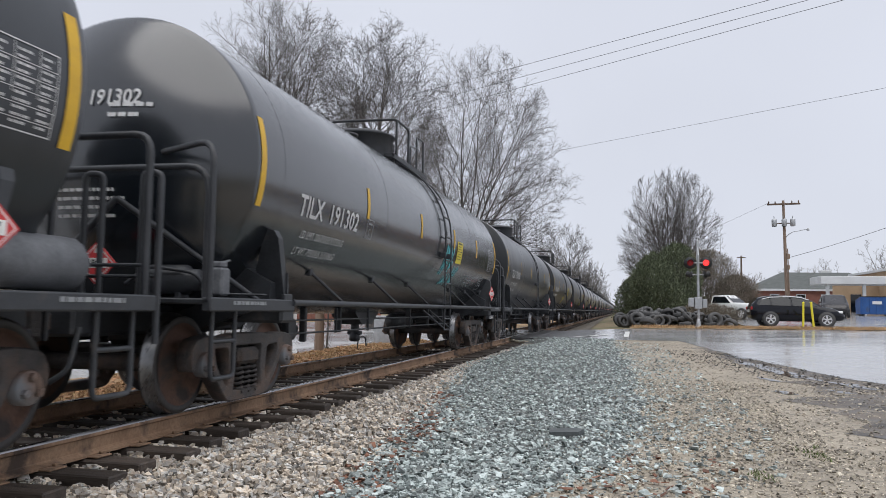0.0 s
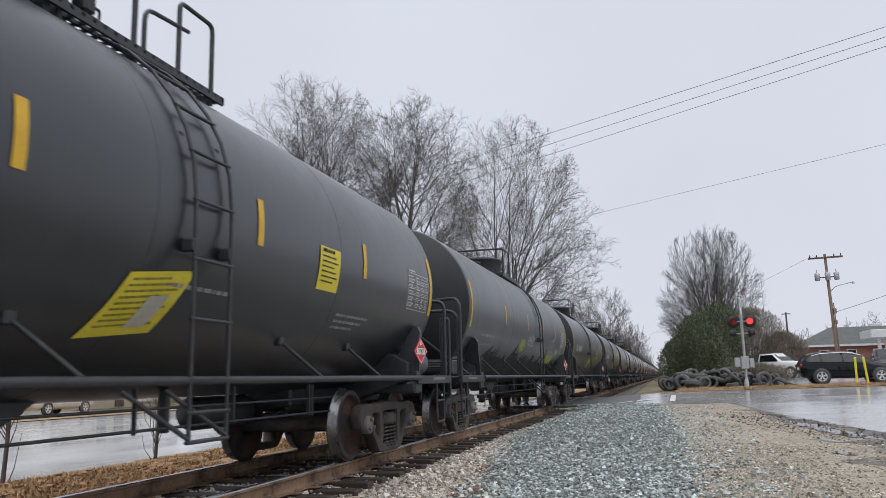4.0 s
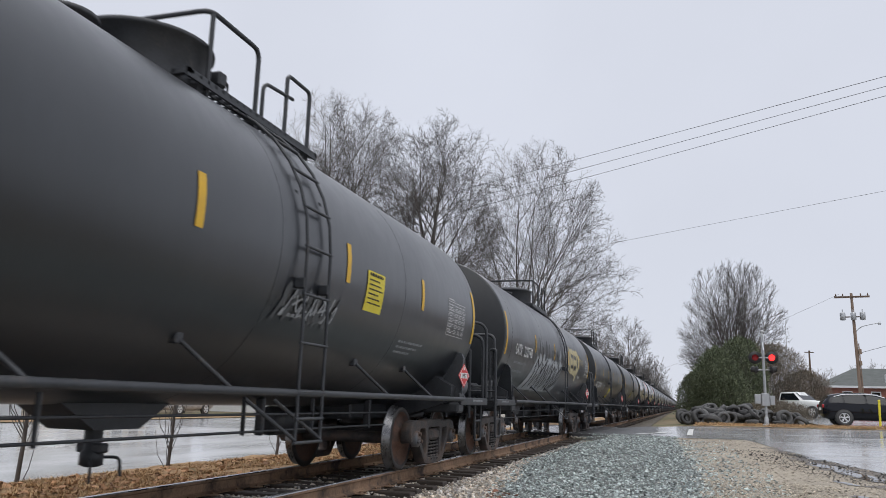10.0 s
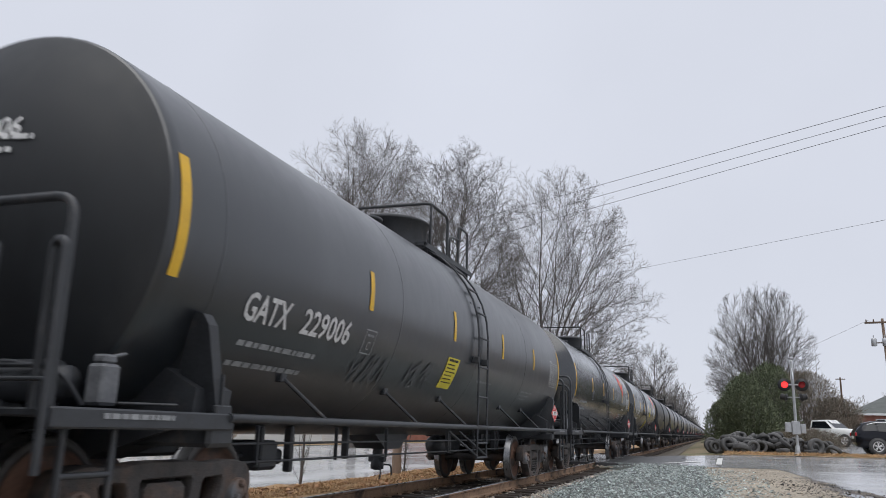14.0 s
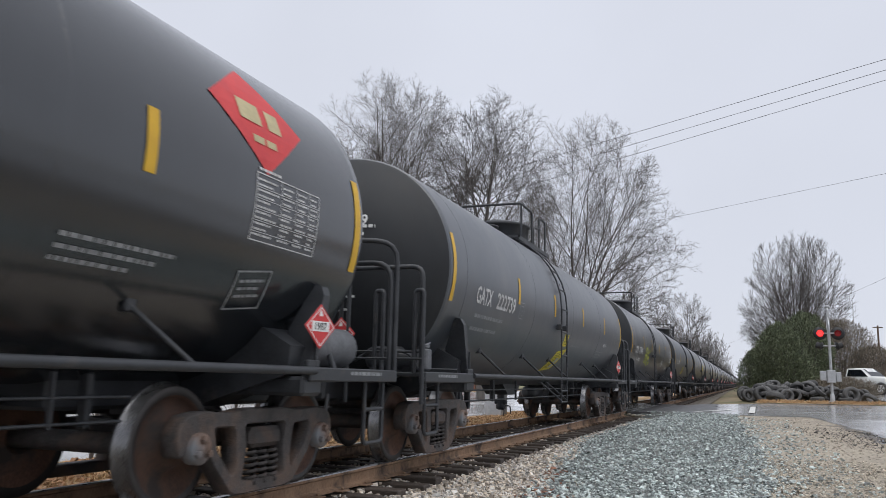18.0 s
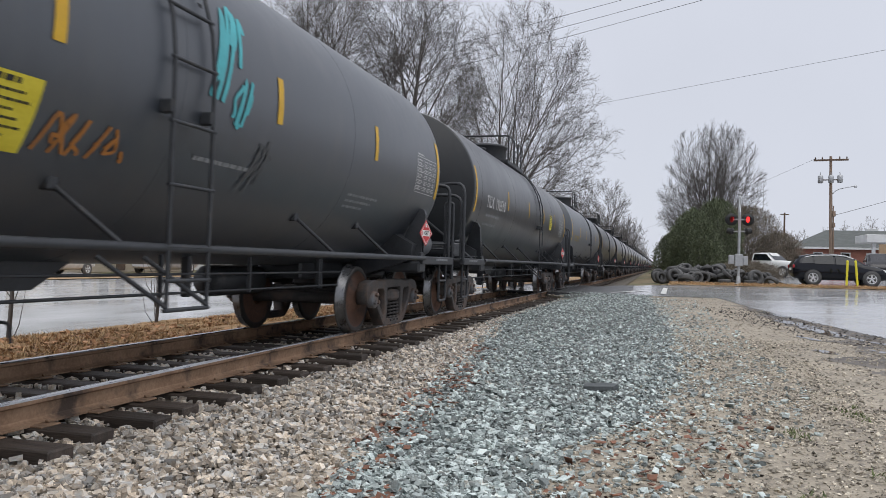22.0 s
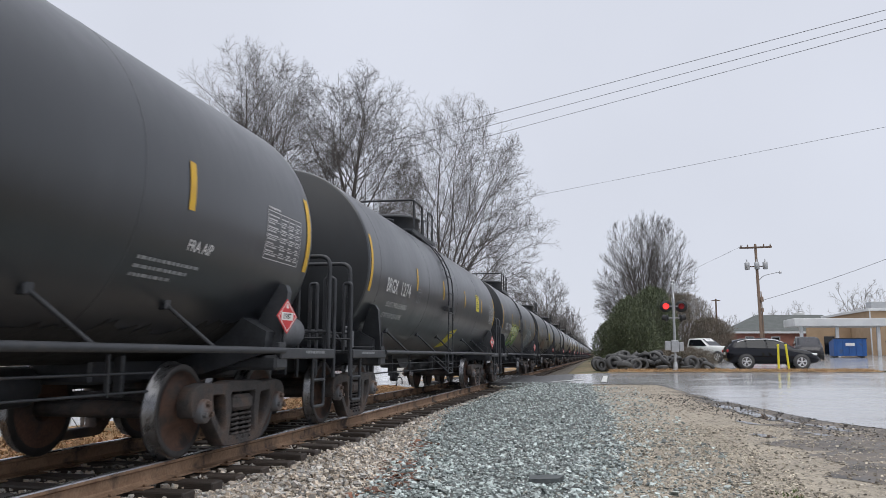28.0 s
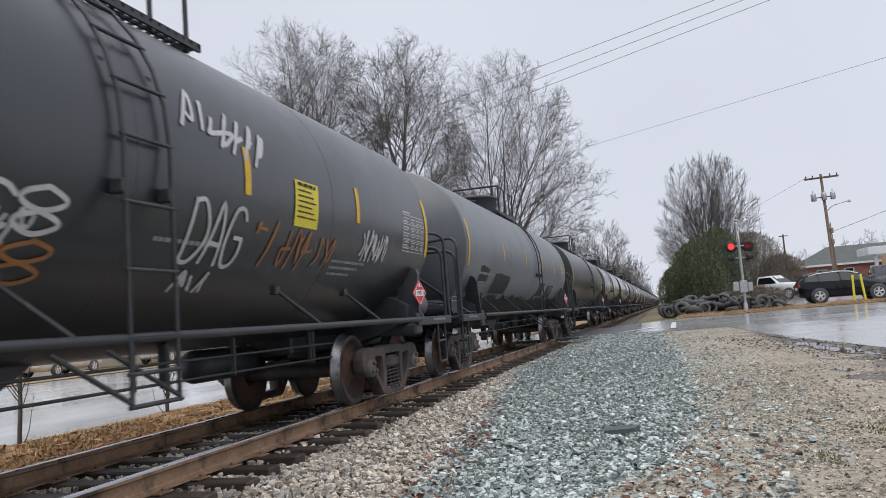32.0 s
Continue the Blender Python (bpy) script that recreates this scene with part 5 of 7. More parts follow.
M_BRUSH = surface("brown_thicket", (0.13, 0.11, 0.085), (0.24, 0.205, 0.16), 2, (0.7, 0.9), 0.0, island=0.45)
# black cable, its colour lifted towards grey to stand for haze
M_WIRE = surface("haze_greyed_cable", (0.05, 0.05, 0.053), (0.08, 0.08, 0.084), 2, (0.6, 0.8), 0.0)
M_MARK = surface("worn_road_paint", (0.45, 0.45, 0.44), (0.68, 0.68, 0.66), 4, (0.5, 0.7), 0.05)


def tree_leafy(name, x, y, z, wx, wy, tall, n, size, material, label, category, seed, group="", slim=0.3, stems=60):
    """A shrub: stems inside and many small leaves or dry shoots strewn through an uneven mound, thicker towards its outside."""
    g = np.random.default_rng(seed)
    bush = thing(name, label, category, group, at=pose(x, y, z))
    limbs = Limbs()

    def mound(count, low_r, power):
        a, h, r = g.uniform(0, 6.28, count), g.uniform(0, 1, count) ** 1.2, low_r + (1 - low_r) * g.uniform(0, 1, count) ** power
        bump = np.array([1 + 0.34 * noise.noise((1.5 * math.cos(q), 1.5 * math.sin(q), 2.2 * v + seed)) + 0.16 * noise.noise((4 * math.cos(q), 4 * math.sin(q), 6 * v + seed)) for q, v in zip(a, h)])
        e = np.sqrt(np.maximum(0, 1 - h ** 2.4)) * r * bump
        return np.stack([0.5 * wx * e * np.cos(a), 0.5 * wy * e * np.sin(a), tall * h * (0.82 + 0.18 * bump)], -1)

    tip = mound(stems, 0.5, 0.5) * 1.06
    foot = tip * np.array([0.25, 0.25, 0.0]) - np.array([0, 0, 0.1])
    limbs.many(np.stack([foot, tip * np.array([0.6, 0.6, 0.5]), tip], 1), np.tile([0.035, 0.022, 0.008], (stems, 1)), 3)
    part("branchwork", limbs.mesh("branchwork", M_BARK), None, bush)
    p = mound(n, 0.2, 0.5) + g.normal(0, 0.05, (n, 3))
    p[:, 2] = np.maximum(p[:, 2], 0.02)
    out = unit(p * np.array([1 / wx, 1 / wy, 0.5 / tall]))
    u = unit(g.normal(0, 0.55, (n, 3)) + out * 0.6 + np.array([0, 0, 0.5])) * size * g.uniform(0.5, 1.5, (n, 1))
    w = unit(np.cross(u, g.normal(0, 1, (n, 3)))) * size * slim * 0.5
    v = np.stack([p, p + u * 0.5 + w, p + u, p + u * 0.5 - w], 1).reshape(-1, 3)
    me = bpy.data.meshes.new("foliage")
    me.from_pydata(v.tolist(), [], (np.arange(n * 4).reshape(-1, 4)).tolist())
    me.materials.append(material)
    part("foliage", me, None, bush)
    return bush


def vehicle(name, label, category, rings, panes, wheels, wheel_r, paint, m, group="", trim=True, glass_back=None, lamps=()):
    """A road vehicle lofted over (x, floor, belt, roof, half widths at floor, belt, roof); the front is +x."""
    car = thing(name, label, category, group, at=m)
    sh, n = Shape(), 12
    pts = []
    for x, zb, zs, zr, wb, ws, wr in rings:
        half = [(wb * 0.8, zb), (ws, zb + 0.22 * (zs - zb)), (ws * 1.005, zb + 0.62 * (zs - zb)), (ws * 0.985, zs), (wr, zr - 0.07 * min(1, zr - zs + 0.2)), (wr * 0.72, zr)]
        pts += [(x, -y, z) for y, z in half] + [(x, y, z) for y, z in reversed(half)]
    sh.add(pts, [(j * n + k, j * n + (k + 1) % n, (j + 1) * n + (k + 1) % n, (j + 1) * n + k) for j in range(len(rings) - 1) for k in range(n)], True)
    sh.add(pts[:n], [tuple(range(n))])
    sh.add(pts[-n:], [tuple(range(n))])
    body = part("body", sh, paint, car)

    def side_y(x, z):
        for a, b in zip(rings, rings[1:]):
            if a[0] <= x <= b[0]:
                t = (x - a[0]) / (b[0] - a[0])
                zs, zr, ws, wr = (a[i] + (b[i] - a[i]) * t for i in (2, 3, 5, 6))
                k = min(1, max(0, (z - zs) / max(0.05, zr - 0.07 - zs)))
                return ws * 0.985 + (wr - ws * 0.985) * k
        return rings[0][5]

    for poly in panes:
        for s in (-1, 1):
            g = Shape().add([(x, s * (side_y(x, z) + 0.028), z) for x, z in poly], [tuple(range(len(poly)))])
            part("side_window", g, M_GLASS, body, "dark side glass")
    for face in glass_back or ():
        part("windscreen", Shape().add([tuple(p) for p in face], [tuple(range(len(face)))]), M_GLASS, body, "dark windscreen glass")
    for nm, mat, lo, hi in lamps:
        part(nm, Shape().box(lo, hi, 0.02), mat, body)
    if trim:
        for s in (-1, 1):
            line = [(x, z) for poly in panes for x, z in poly]
            top = sorted([(x, z) for x, z in line if z > 1.2])
            part("window_trim", Shape().tube([(x, s * (side_y(x, z) + 0.03), z + 0.02) for x, z in top], 0.026, 5), M_CHROME, body, "bright chrome window trim")
    w_out = max(r[5] for r in rings)
    for x in wheels:
        for s in (-1, 1):
            part("wheel_arch", Shape().lathe([(0, wheel_r * 1.16), (0.012, wheel_r * 1.14), (0.012, 0.001)], 20, "y", (0, 0, 0)), M_RUBBER, body, at=pose(x, s * (w_out - 0.006), wheel_r, 0, 0, 0 if s > 0 else 180))
            w = part("wheel", WTYRE if wheel_r > 0.34 else WTYRE_S, None, car, at=pose(x, s * (w_out - 0.055), wheel_r, 0, 0, 0 if s > 0 else 180))
            part("rim", WRIM, None, w, "silver alloy rim", at=Matrix.Scale(wheel_r / 0.37, 4))
    return car


def tyre_profile(r, w, hole):
    return [(-w * 0.42, hole), (-w * 0.5, hole + 0.3 * (r - hole)), (-w * 0.5, r - 0.05), (-w * 0.42, r - 0.012), (-w * 0.2, r), (w * 0.2, r), (w * 0.42, r - 0.012), (w * 0.5, r - 0.05), (w * 0.5, hole + 0.3 * (r - hole)), (w * 0.42, hole), (-w * 0.42, hole)]


WTYRE = recalc(Shape().lathe(tyre_profile(0.37, 0.225, 0.235), 28, "y").mesh("wheel", M_RUBBER))
WTYRE_S = recalc(Shape().lathe(tyre_profile(0.32, 0.2, 0.2), 24, "y").mesh("wheel", M_RUBBER))


def rim_shape():
    sh = Shape().lathe([(0.06, 0.24), (0.105, 0.245), (0.11, 0.232), (0.07, 0.22), (0.03, 0.2), (0.03, 0.001)], 24, "y")
    for k in range(5):
        for d in (-9, 9):
            sh.box((-0.016, 0.05, 0.03), (0.016, 0.10, 0.225), 0.005, m=pose(0, 0, 0, 0, 72 * k + d, 0))
    return sh.lathe([(0.1, 0.05), (0.112, 0.045), (0.115, 0.001)], 12, "y")


WRIM = recalc(rim_shape().mesh("rim", M_RIM))
SUV = [(-2.34, 0.55, 0.93, 1.0, 0.72, 0.78, 0.66), (-2.26, 0.34, 1.03, 1.16, 0.84, 0.88, 0.70), (-1.95, 0.28, 1.07, 1.50, 0.9, 0.925, 0.66), (-1.45, 0.26, 1.07, 1.61, 0.9, 0.935, 0.68),
       (-0.55, 0.26, 1.04, 1.645, 0.9, 0.935, 0.70), (0.2, 0.26, 1.02, 1.60, 0.9, 0.935, 0.68), (0.75, 0.26, 1.0, 1.36, 0.9, 0.93, 0.70), (1.18, 0.26, 0.98, 1.08, 0.9, 0.93, 0.80),
       (1.75, 0.28, 0.88, 0.98, 0.88, 0.915, 0.74), (2.16, 0.32, 0.74, 0.82, 0.8, 0.84, 0.62), (2.34, 0.42, 0.6, 0.64, 0.58, 0.6, 0.48)]
SUV_P = [[(-1.95, 1.12), (-1.78, 1.40), (-1.42, 1.50), (-1.38, 1.12)], [(-1.30, 1.10), (-1.34, 1.51), (-0.42, 1.55), (-0.38, 1.08)], [(-0.28, 1.08), (-0.32, 1.55), (0.15, 1.51), (0.55, 1.38), (0.98, 1.07)]]
VAN = [(-2.4, 0.5, 1.0, 1.3, 0.8, 0.85, 0.75), (-2.3, 0.32, 1.05, 1.68, 0.9, 0.95, 0.74), (-0.6, 0.3, 1.05, 1.76, 0.92, 0.96, 0.76), (0.7, 0.3, 1.03, 1.68, 0.92, 0.96, 0.74), (1.5, 0.3, 1.0, 1.12, 0.92, 0.95, 0.8), (2.2, 0.32, 0.85, 0.95, 0.85, 0.9, 0.7), (2.4, 0.45, 0.65, 0.7, 0.6, 0.64, 0.5)]
VAN_P = [[(-2.15, 1.12), (-2.1, 1.58), (-0.9, 1.64), (-0.9, 1.1)], [(-0.8, 1.1), (-0.8, 1.64), (0.5, 1.6), (1.15, 1.08)]]
SEDAN = [(-2.3, 0.5, 0.8, 0.9, 0.7, 0.75, 0.6), (-2.1, 0.3, 0.9, 1.0, 0.82, 0.87, 0.68), (-1.5, 0.26, 0.92, 1.06, 0.85, 0.89, 0.7), (-0.8, 0.26, 0.92, 1.40, 0.85, 0.9, 0.62), (0.1, 0.26, 0.92, 1.43, 0.85, 0.9, 0.62), (0.95, 0.26, 0.92, 1.02, 0.85, 0.9, 0.74), (1.8, 0.28, 0.8, 0.9, 0.82, 0.87, 0.68), (2.3, 0.42, 0.58, 0.64, 0.6, 0.64, 0.5)]
SEDAN_P = [[(-1.1, 0.98), (-0.78, 1.32), (-0.3, 1.35), (-0.3, 0.97)], [(-0.22, 0.97), (-0.22, 1.35), (0.15, 1.35), (0.75, 0.97)]]
PICK = [(-2.7, 0.5, 0.98, 1.0, 0.85, 0.9, 0.86), (-2.6, 0.42, 1.02, 1.06, 0.88, 0.92, 0.88), (-0.75, 0.42, 1.02, 1.06, 0.88, 0.92, 0.88), (-0.7, 0.42, 1.05, 1.66, 0.88, 0.92, 0.70), (0.35, 0.42, 1.05, 1.68, 0.88, 0.92, 0.70), (1.0, 0.42, 1.04, 1.14, 0.88, 0.92, 0.82), (2.3, 0.42, 0.98, 1.06, 0.88, 0.92, 0.8), (2.6, 0.45, 0.8, 0.86, 0.8, 0.86, 0.7)]
PICK_P = [[(-0.62, 1.12), (-0.6, 1.56), (0.3, 1.58), (0.8, 1.12)]]


def on_lot(x, y, turn=0, lift=0.012):
    return pose(x, y, lot(x, y) + lift, 0, 0, turn)


vehicle("suv", "dark glossy crossover with silver alloy wheels parked by the road", "car", SUV, SUV_P, (-1.38, 1.38), 0.37, M_CARBLK, on_lot(9.1, 45.2),
        lamps=(("tail_lamp", M_TAIL, (-2.36, -0.86, 0.86), (-2.12, -0.68, 1.02)), ("tail_lamp", M_TAIL, (-2.36, 0.68, 0.86), (-2.12, 0.86, 1.02)),
               ("headlamp", M_CHROME, (1.86, -0.86, 0.72), (2.18, -0.7, 0.84)), ("plate", M_PALE, (-2.37, -0.26, 0.72), (-2.33, 0.26, 0.86))),
        glass_back=([(-2.22, -0.6, 1.16), (-2.22, 0.6, 1.16), (-2.0, 0.55, 1.48), (-2.0, -0.55, 1.48)],))
vehicle("pickup_truck", "old white pickup truck parked behind the tyre heap", "truck", PICK, PICK_P, (-1.7, 1.65), 0.36, M_CARWHT, on_lot(7.35, 59, -38), trim=False,
        lamps=(("headlamp", M_CHROME, (2.5, -0.82, 0.72), (2.63, -0.6, 0.86)), ("headlamp", M_CHROME, (2.5, 0.6, 0.72), (2.63, 0.82, 0.86)), ("grille", M_SIGBLK, (2.5, -0.56, 0.68), (2.63, 0.56, 0.86))),
        glass_back=([(0.42, -0.68, 1.62), (0.42, 0.68, 1.62), (0.98, 0.78, 1.16), (0.98, -0.78, 1.16)],))
vehicle("minivan", "dark maroon-black van parked by the canopy", "van", VAN, VAN_P, (-1.5, 1.5), 0.34, M_CARGRN, on_lot(15.6, 64, -100), trim=False,
        glass_back=([(0.78, -0.68, 1.6), (0.78, 0.68, 1.6), (1.46, 0.78, 1.14), (1.46, -0.78, 1.14)],))
vehicle("sedan", "red car half hidden behind other parked cars", "car", SEDAN, SEDAN_P, (-1.35, 1.35), 0.32, M_CARRED, on_lot(13.6, 67, 10), trim=False)

# tyres: one mesh, many single tyres heaped loosely
M_T = recalc(Shape().lathe(tyre_profile(0.33, 0.2, 0.19), 22, "z").mesh("old_tyre", M_RUBBER))
M_TB = recalc(Shape().lathe(tyre_profile(0.42, 0.26, 0.24), 22, "z").mesh("old_tyre", M_RUBBER))
rt = random.Random(8)
first = None
for k in range(120):
    layer = 0 if k < 58 else 1 if k < 98 else 2
    x = rt.uniform(-0.5, 5.6) if layer == 0 else rt.uniform(0.0, 4.2) if layer == 1 else rt.uniform(0.6, 3.2)
    y = rt.uniform(43.0, 46.4) if layer == 0 else rt.uniform(43.8, 46.2) if layer == 1 else rt.uniform(44.4, 46.0)
    if layer == 0 and rt.random() < 0.55:
        tilt = rt.uniform(60, 88)
        z = lot(x, y) + 0.30
    else:
        tilt = rt.uniform(4, 55)
        z = lot(x, y) + 0.10 + layer * 0.24 + math.sin(radians(tilt)) * 0.2
    big = rt.random() < 0.18
    o = new("old_tyre", M_TB if big else M_T)
    o.matrix_basis = pose(x, y, z + (0.05 if big else 0), tilt, 0, rt.uniform(-50, 50) if tilt > 60 else rt.uniform(0, 360))
    tagged(o, "worn black truck tyre thrown on the heap" if big else "worn black car tyre thrown on the heap", "tyre", "heap of old tyres")

# the crossing signal
SX, SY = 3.75, 41.0
SZ = lot(SX, SY) + 0.03
sig = thing("crossing_signal", "railway crossing signal mast with red flashing lamps", "crossing signal", at=pose(SX, SY, SZ))
part("mast", Shape().tube([(0, 0, 0), (0, 0, 4.35)], 0.065, 12), M_ALU, sig)
part("mast_base", Shape().box((-0.16, -0.16, -0.05), (0.16, 0.16, 0.10), 0.03).lathe([(0.1, 0.12), (0.42, 0.09), (0.45, 0.066)], 12, "z"), M_ALU, sig)
part("lamp_arm", Shape().tube([(-0.42, -0.02, 3.27), (0.42, -0.02, 3.27)], 0.035, 8), M_ALU, sig)
part("lower_lamp_arm", Shape().tube([(-0.42, 0.1, 2.68), (0.42, 0.1, 2.68)], 0.03, 8), M_ALU, sig)
part("cap", Shape().lathe([(4.33, 0.08), (4.40, 0.07), (4.46, 0.001)], 12, "z"), M_ALU, sig)
LENSES = []
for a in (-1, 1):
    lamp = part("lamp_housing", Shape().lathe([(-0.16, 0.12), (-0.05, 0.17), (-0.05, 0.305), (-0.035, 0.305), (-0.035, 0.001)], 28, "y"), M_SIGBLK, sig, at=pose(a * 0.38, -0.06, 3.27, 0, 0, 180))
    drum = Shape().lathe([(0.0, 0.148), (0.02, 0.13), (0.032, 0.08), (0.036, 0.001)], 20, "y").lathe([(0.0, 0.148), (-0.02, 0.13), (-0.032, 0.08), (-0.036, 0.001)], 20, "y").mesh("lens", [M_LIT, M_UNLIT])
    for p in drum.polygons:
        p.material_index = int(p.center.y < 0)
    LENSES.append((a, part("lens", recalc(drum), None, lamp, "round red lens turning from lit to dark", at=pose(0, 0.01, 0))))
    hood = Shape()
    ring = [(0.165 * math.cos(radians(d)), 0.165 * math.sin(radians(d))) for d in range(-10, 191, 20)]
    hood.add([(x, y, z) for y in (-0.03, 0.22) for x, z in ring], [(k, k + 1, len(ring) + k + 1, len(ring) + k) for k in range(len(ring) - 1)])
    part("hood", hood, M_SIGBLK, lamp)
    side = part("side_lamp", Shape().lathe([(-0.12, 0.1), (-0.03, 0.15), (-0.03, 0.2), (-0.02, 0.2), (-0.02, 0.001)], 20, "y").lathe([(0, 0.13), (0.2, 0.15)], 16, "y"), M_SIGBLK, sig, at=pose(a * 0.36, 0.1, 2.68, 12, 0, a * -70))
part("junction_box", Shape().box((-0.18, -0.14, 0.95), (0.18, 0.14, 1.55), 0.02).box((-0.48, -0.1, 1.05), (-0.2, 0.12, 1.5), 0.02).box((0.2, -0.12, 1.0), (0.42, 0.1, 1.45), 0.02), M_ALU, sig, "grey metal relay boxes")
part("crossbuck", Shape().box((-0.03, -0.62, -0.11), (0.0, 0.62, 0.11), 0.005, m=pose(0, 0.02, 3.98, 45)).box((-0.045, -0.62, -0.11), (-0.03, 0.62, 0.11), 0.005, m=pose(0, 0.02, 3.98, -45)), M_WHITEP, sig, "white crossbuck seen edge on")
part("bell", Shape().lathe([(4.46, 0.001), (4.47, 0.1), (4.56, 0.12), (4.6, 0.05), (4.6, 0.001)], 14, "z"), M_ALU, sig)

# yellow marker posts
for x, y, lean in ((8.92, 42.4, 1.0), (9.42, 42.4, -5.0)):
    po = thing("marker_post", "bright yellow utility marker post" if lean > 0 else "leaning bright yellow utility marker post", "post", "yellow posts", at=pose(x, y, lot(x, y), 0, lean, 0))
    part("shaft", Shape().tube([(0, 0, -0.1), (0, 0, 1.28)], 0.055, 10), M_YPOST, po)
    part("cap", Shape().lathe([(1.27, 0.06), (1.33, 0.06), (1.36, 0.001)], 10, "z"), M_YPOST, po)

# utility pole with transformers and a street lamp
PX, PY = at(10.95, 80), 80
up = thing("utility_pole", "weathered wooden utility pole with transformers and street lamp", "utility pole", at=pose(PX, PY, lot(PX, PY), 0, -1.2, 0))
part("shaft", Shape().tube([(0, 0, -0.2), (0, 0, 10.9)], [0.19, 0.12], 10), M_POLEW, up)
part("crossarm", Shape().box((-1.5, -0.2, 10.45), (1.5, -0.08, 10.62), 0.01), M_ARMW, up)
for x in (-1.35, -0.75, 0.75, 1.35):
    part("insulator", Shape().lathe([(10.62, 0.05), (10.72, 0.07), (10.8, 0.04), (10.86, 0.03), (10.86, 0.001)], 8, "z", (x, -0.14, 0)), M_ARMW, up)
for x in (-0.95, -0.05, 0.72):
    part("transformer", Shape().lathe([(8.35, 0.2), (8.4, 0.24), (9.0, 0.24), (9.06, 0.2), (9.1, 0.001)], 14, "z", (x, -0.35, 0)).box((x - 0.05, -0.3, 8.6), (x + 0.05, 0.0, 8.7)).tube([(x, -0.35, 9.05), (x, -0.35, 9.35)], 0.04), M_ALU, up, "grey can transformer")
part("transformer_bar", Shape().box((-1.1, -0.12, 8.62), (0.9, -0.06, 8.72), 0.01), M_ARMW, up)
la = part("lamp_arm", Shape().tube(bent([(0, 0, 7.2), (0.5, -0.2, 7.75), (1.9, -0.6, 8.0)], 0.5), 0.035, 8), M_ALU, up)
part("street_lamp_head", Shape().lathe([(7.86, 0.13), (7.94, 0.15), (8.02, 0.09), (8.1, 0.06), (8.1, 0.001)], 14, "z", (1.98, -0.62, 0)), M_ALU, la)
part("conduit", Shape().tube([(0.2, -0.12, 0.5), (0.2, -0.12, 6.2)], 0.05, 8).box((0.1, -0.3, 5.2), (0.36, -0.1, 5.7), 0.02).box((0.1, -0.3, 4.2), (0.32, -0.1, 4.6), 0.02), M_POLEW, up)
fp = thing("utility_pole", "thin far utility pole above the roofs", "utility pole", at=pose(at(8.07, 120), 120, 1.2))
part("shaft", Shape().tube([(0, 0, -0.2), (0, 0, 8.2)], [0.16, 0.11], 8), M_ARMW, fp)
part("crossarm", Shape().box((-0.6, -0.06, 7.9), (0.6, 0.06, 8.02)), M_ARMW, fp)
an = thing("radio_mast", "thin radio mast behind the trees", "mast", at=pose(at(6.72, 150), 150, 0.8))
part("shaft", Shape().tube([(0, 0, 0), (0, 0, 18.0)], [0.07, 0.03], 6), M_ALU, an)

# overhead wires
def cable(p, q, sag, r, label):
    p, q = Vector(p), Vector(q)
    pts = []
    for k in range(25):
        t = k / 24
        pts.append(p.lerp(q, t) - Vector((0, 0, sag * 4 * t * (1 - t))))
    return thing("overhead_cable", label, "cable", "overhead cables", mesh=recalc(Shape().tube(pts, r, 5).mesh("overhead_cable", M_WIRE)))


for slope, y0, z in ((-0.613, 26.28, 10.2), (-0.6575, 27.4, 10.2), (-0.702, 28.53, 10.2)):
    cable((-55, y0 - 55 * slope, z), (42, y0 + 42 * slope, z), 0.0, 0.0085, "black power line high over the railway")
cable((-28, 27.46 + 28 * 0.751, 7.05), (40, 27.46 - 40 * 0.751, 7.05), 0.0, 0.0048, "black telephone cable crossing the railway")
cable((PX, PY, lot(PX, PY) + 5.3), (PX + 20, PY - 24, 15.0), 0.8, 0.02, "black service cable from the wooden pole")
cable((PX - 1.3, PY, lot(PX, PY) + 10.8), (PX - 30, PY + 200, 12.0), 1.0, 0.012, "thin power line into the distance")

# buildings
bh = thing("brick_building", "low red brick building with a grey hipped roof", "building", at=pose(0, 0, 0))
bx0, bx1, by0, by1, bz, be = 14.9, 30.0, 95.0, 107.0, 0.9, 3.85
for nm, lo, hi in (("wall", (bx0 + 0.4, by0 + 0.4, bz), (bx1, by0 + 0.65, be)), ("wall", (bx0 + 0.4, by0 + 0.65, bz), (bx0 + 0.65, by1, be)), ("wall", (bx1 - 0.25, by0 + 0.65, bz), (bx1, by1, be)), ("wall", (bx0 + 0.65, by1 - 0.25, bz), (bx1 - 0.25, by1, be))):
    part(nm, Shape().box(lo, hi), M_BRICK, bh)
rz = 6.05
part("roof", Shape().add([(bx0, by0, be), (bx1 + 0.4, by0, be), (bx1 + 0.4, by1 + 0.4, be), (bx0, by1 + 0.4, be), (bx0 + 4.0, (by0 + by1) / 2, rz), (bx1 - 3.6, (by0 + by1) / 2, rz)],
                          [(0, 1, 5, 4), (1, 2, 5), (2, 3, 4, 5), (3, 0, 4), (0, 3, 2, 1)]), M_ROOF, bh)
part("fascia", Shape().box((bx0, by0 - 0.03, be - 0.2), (bx1 + 0.4, by0 + 0.05, be + 0.02)), M_WHITEP, bh, "white roof fascia")
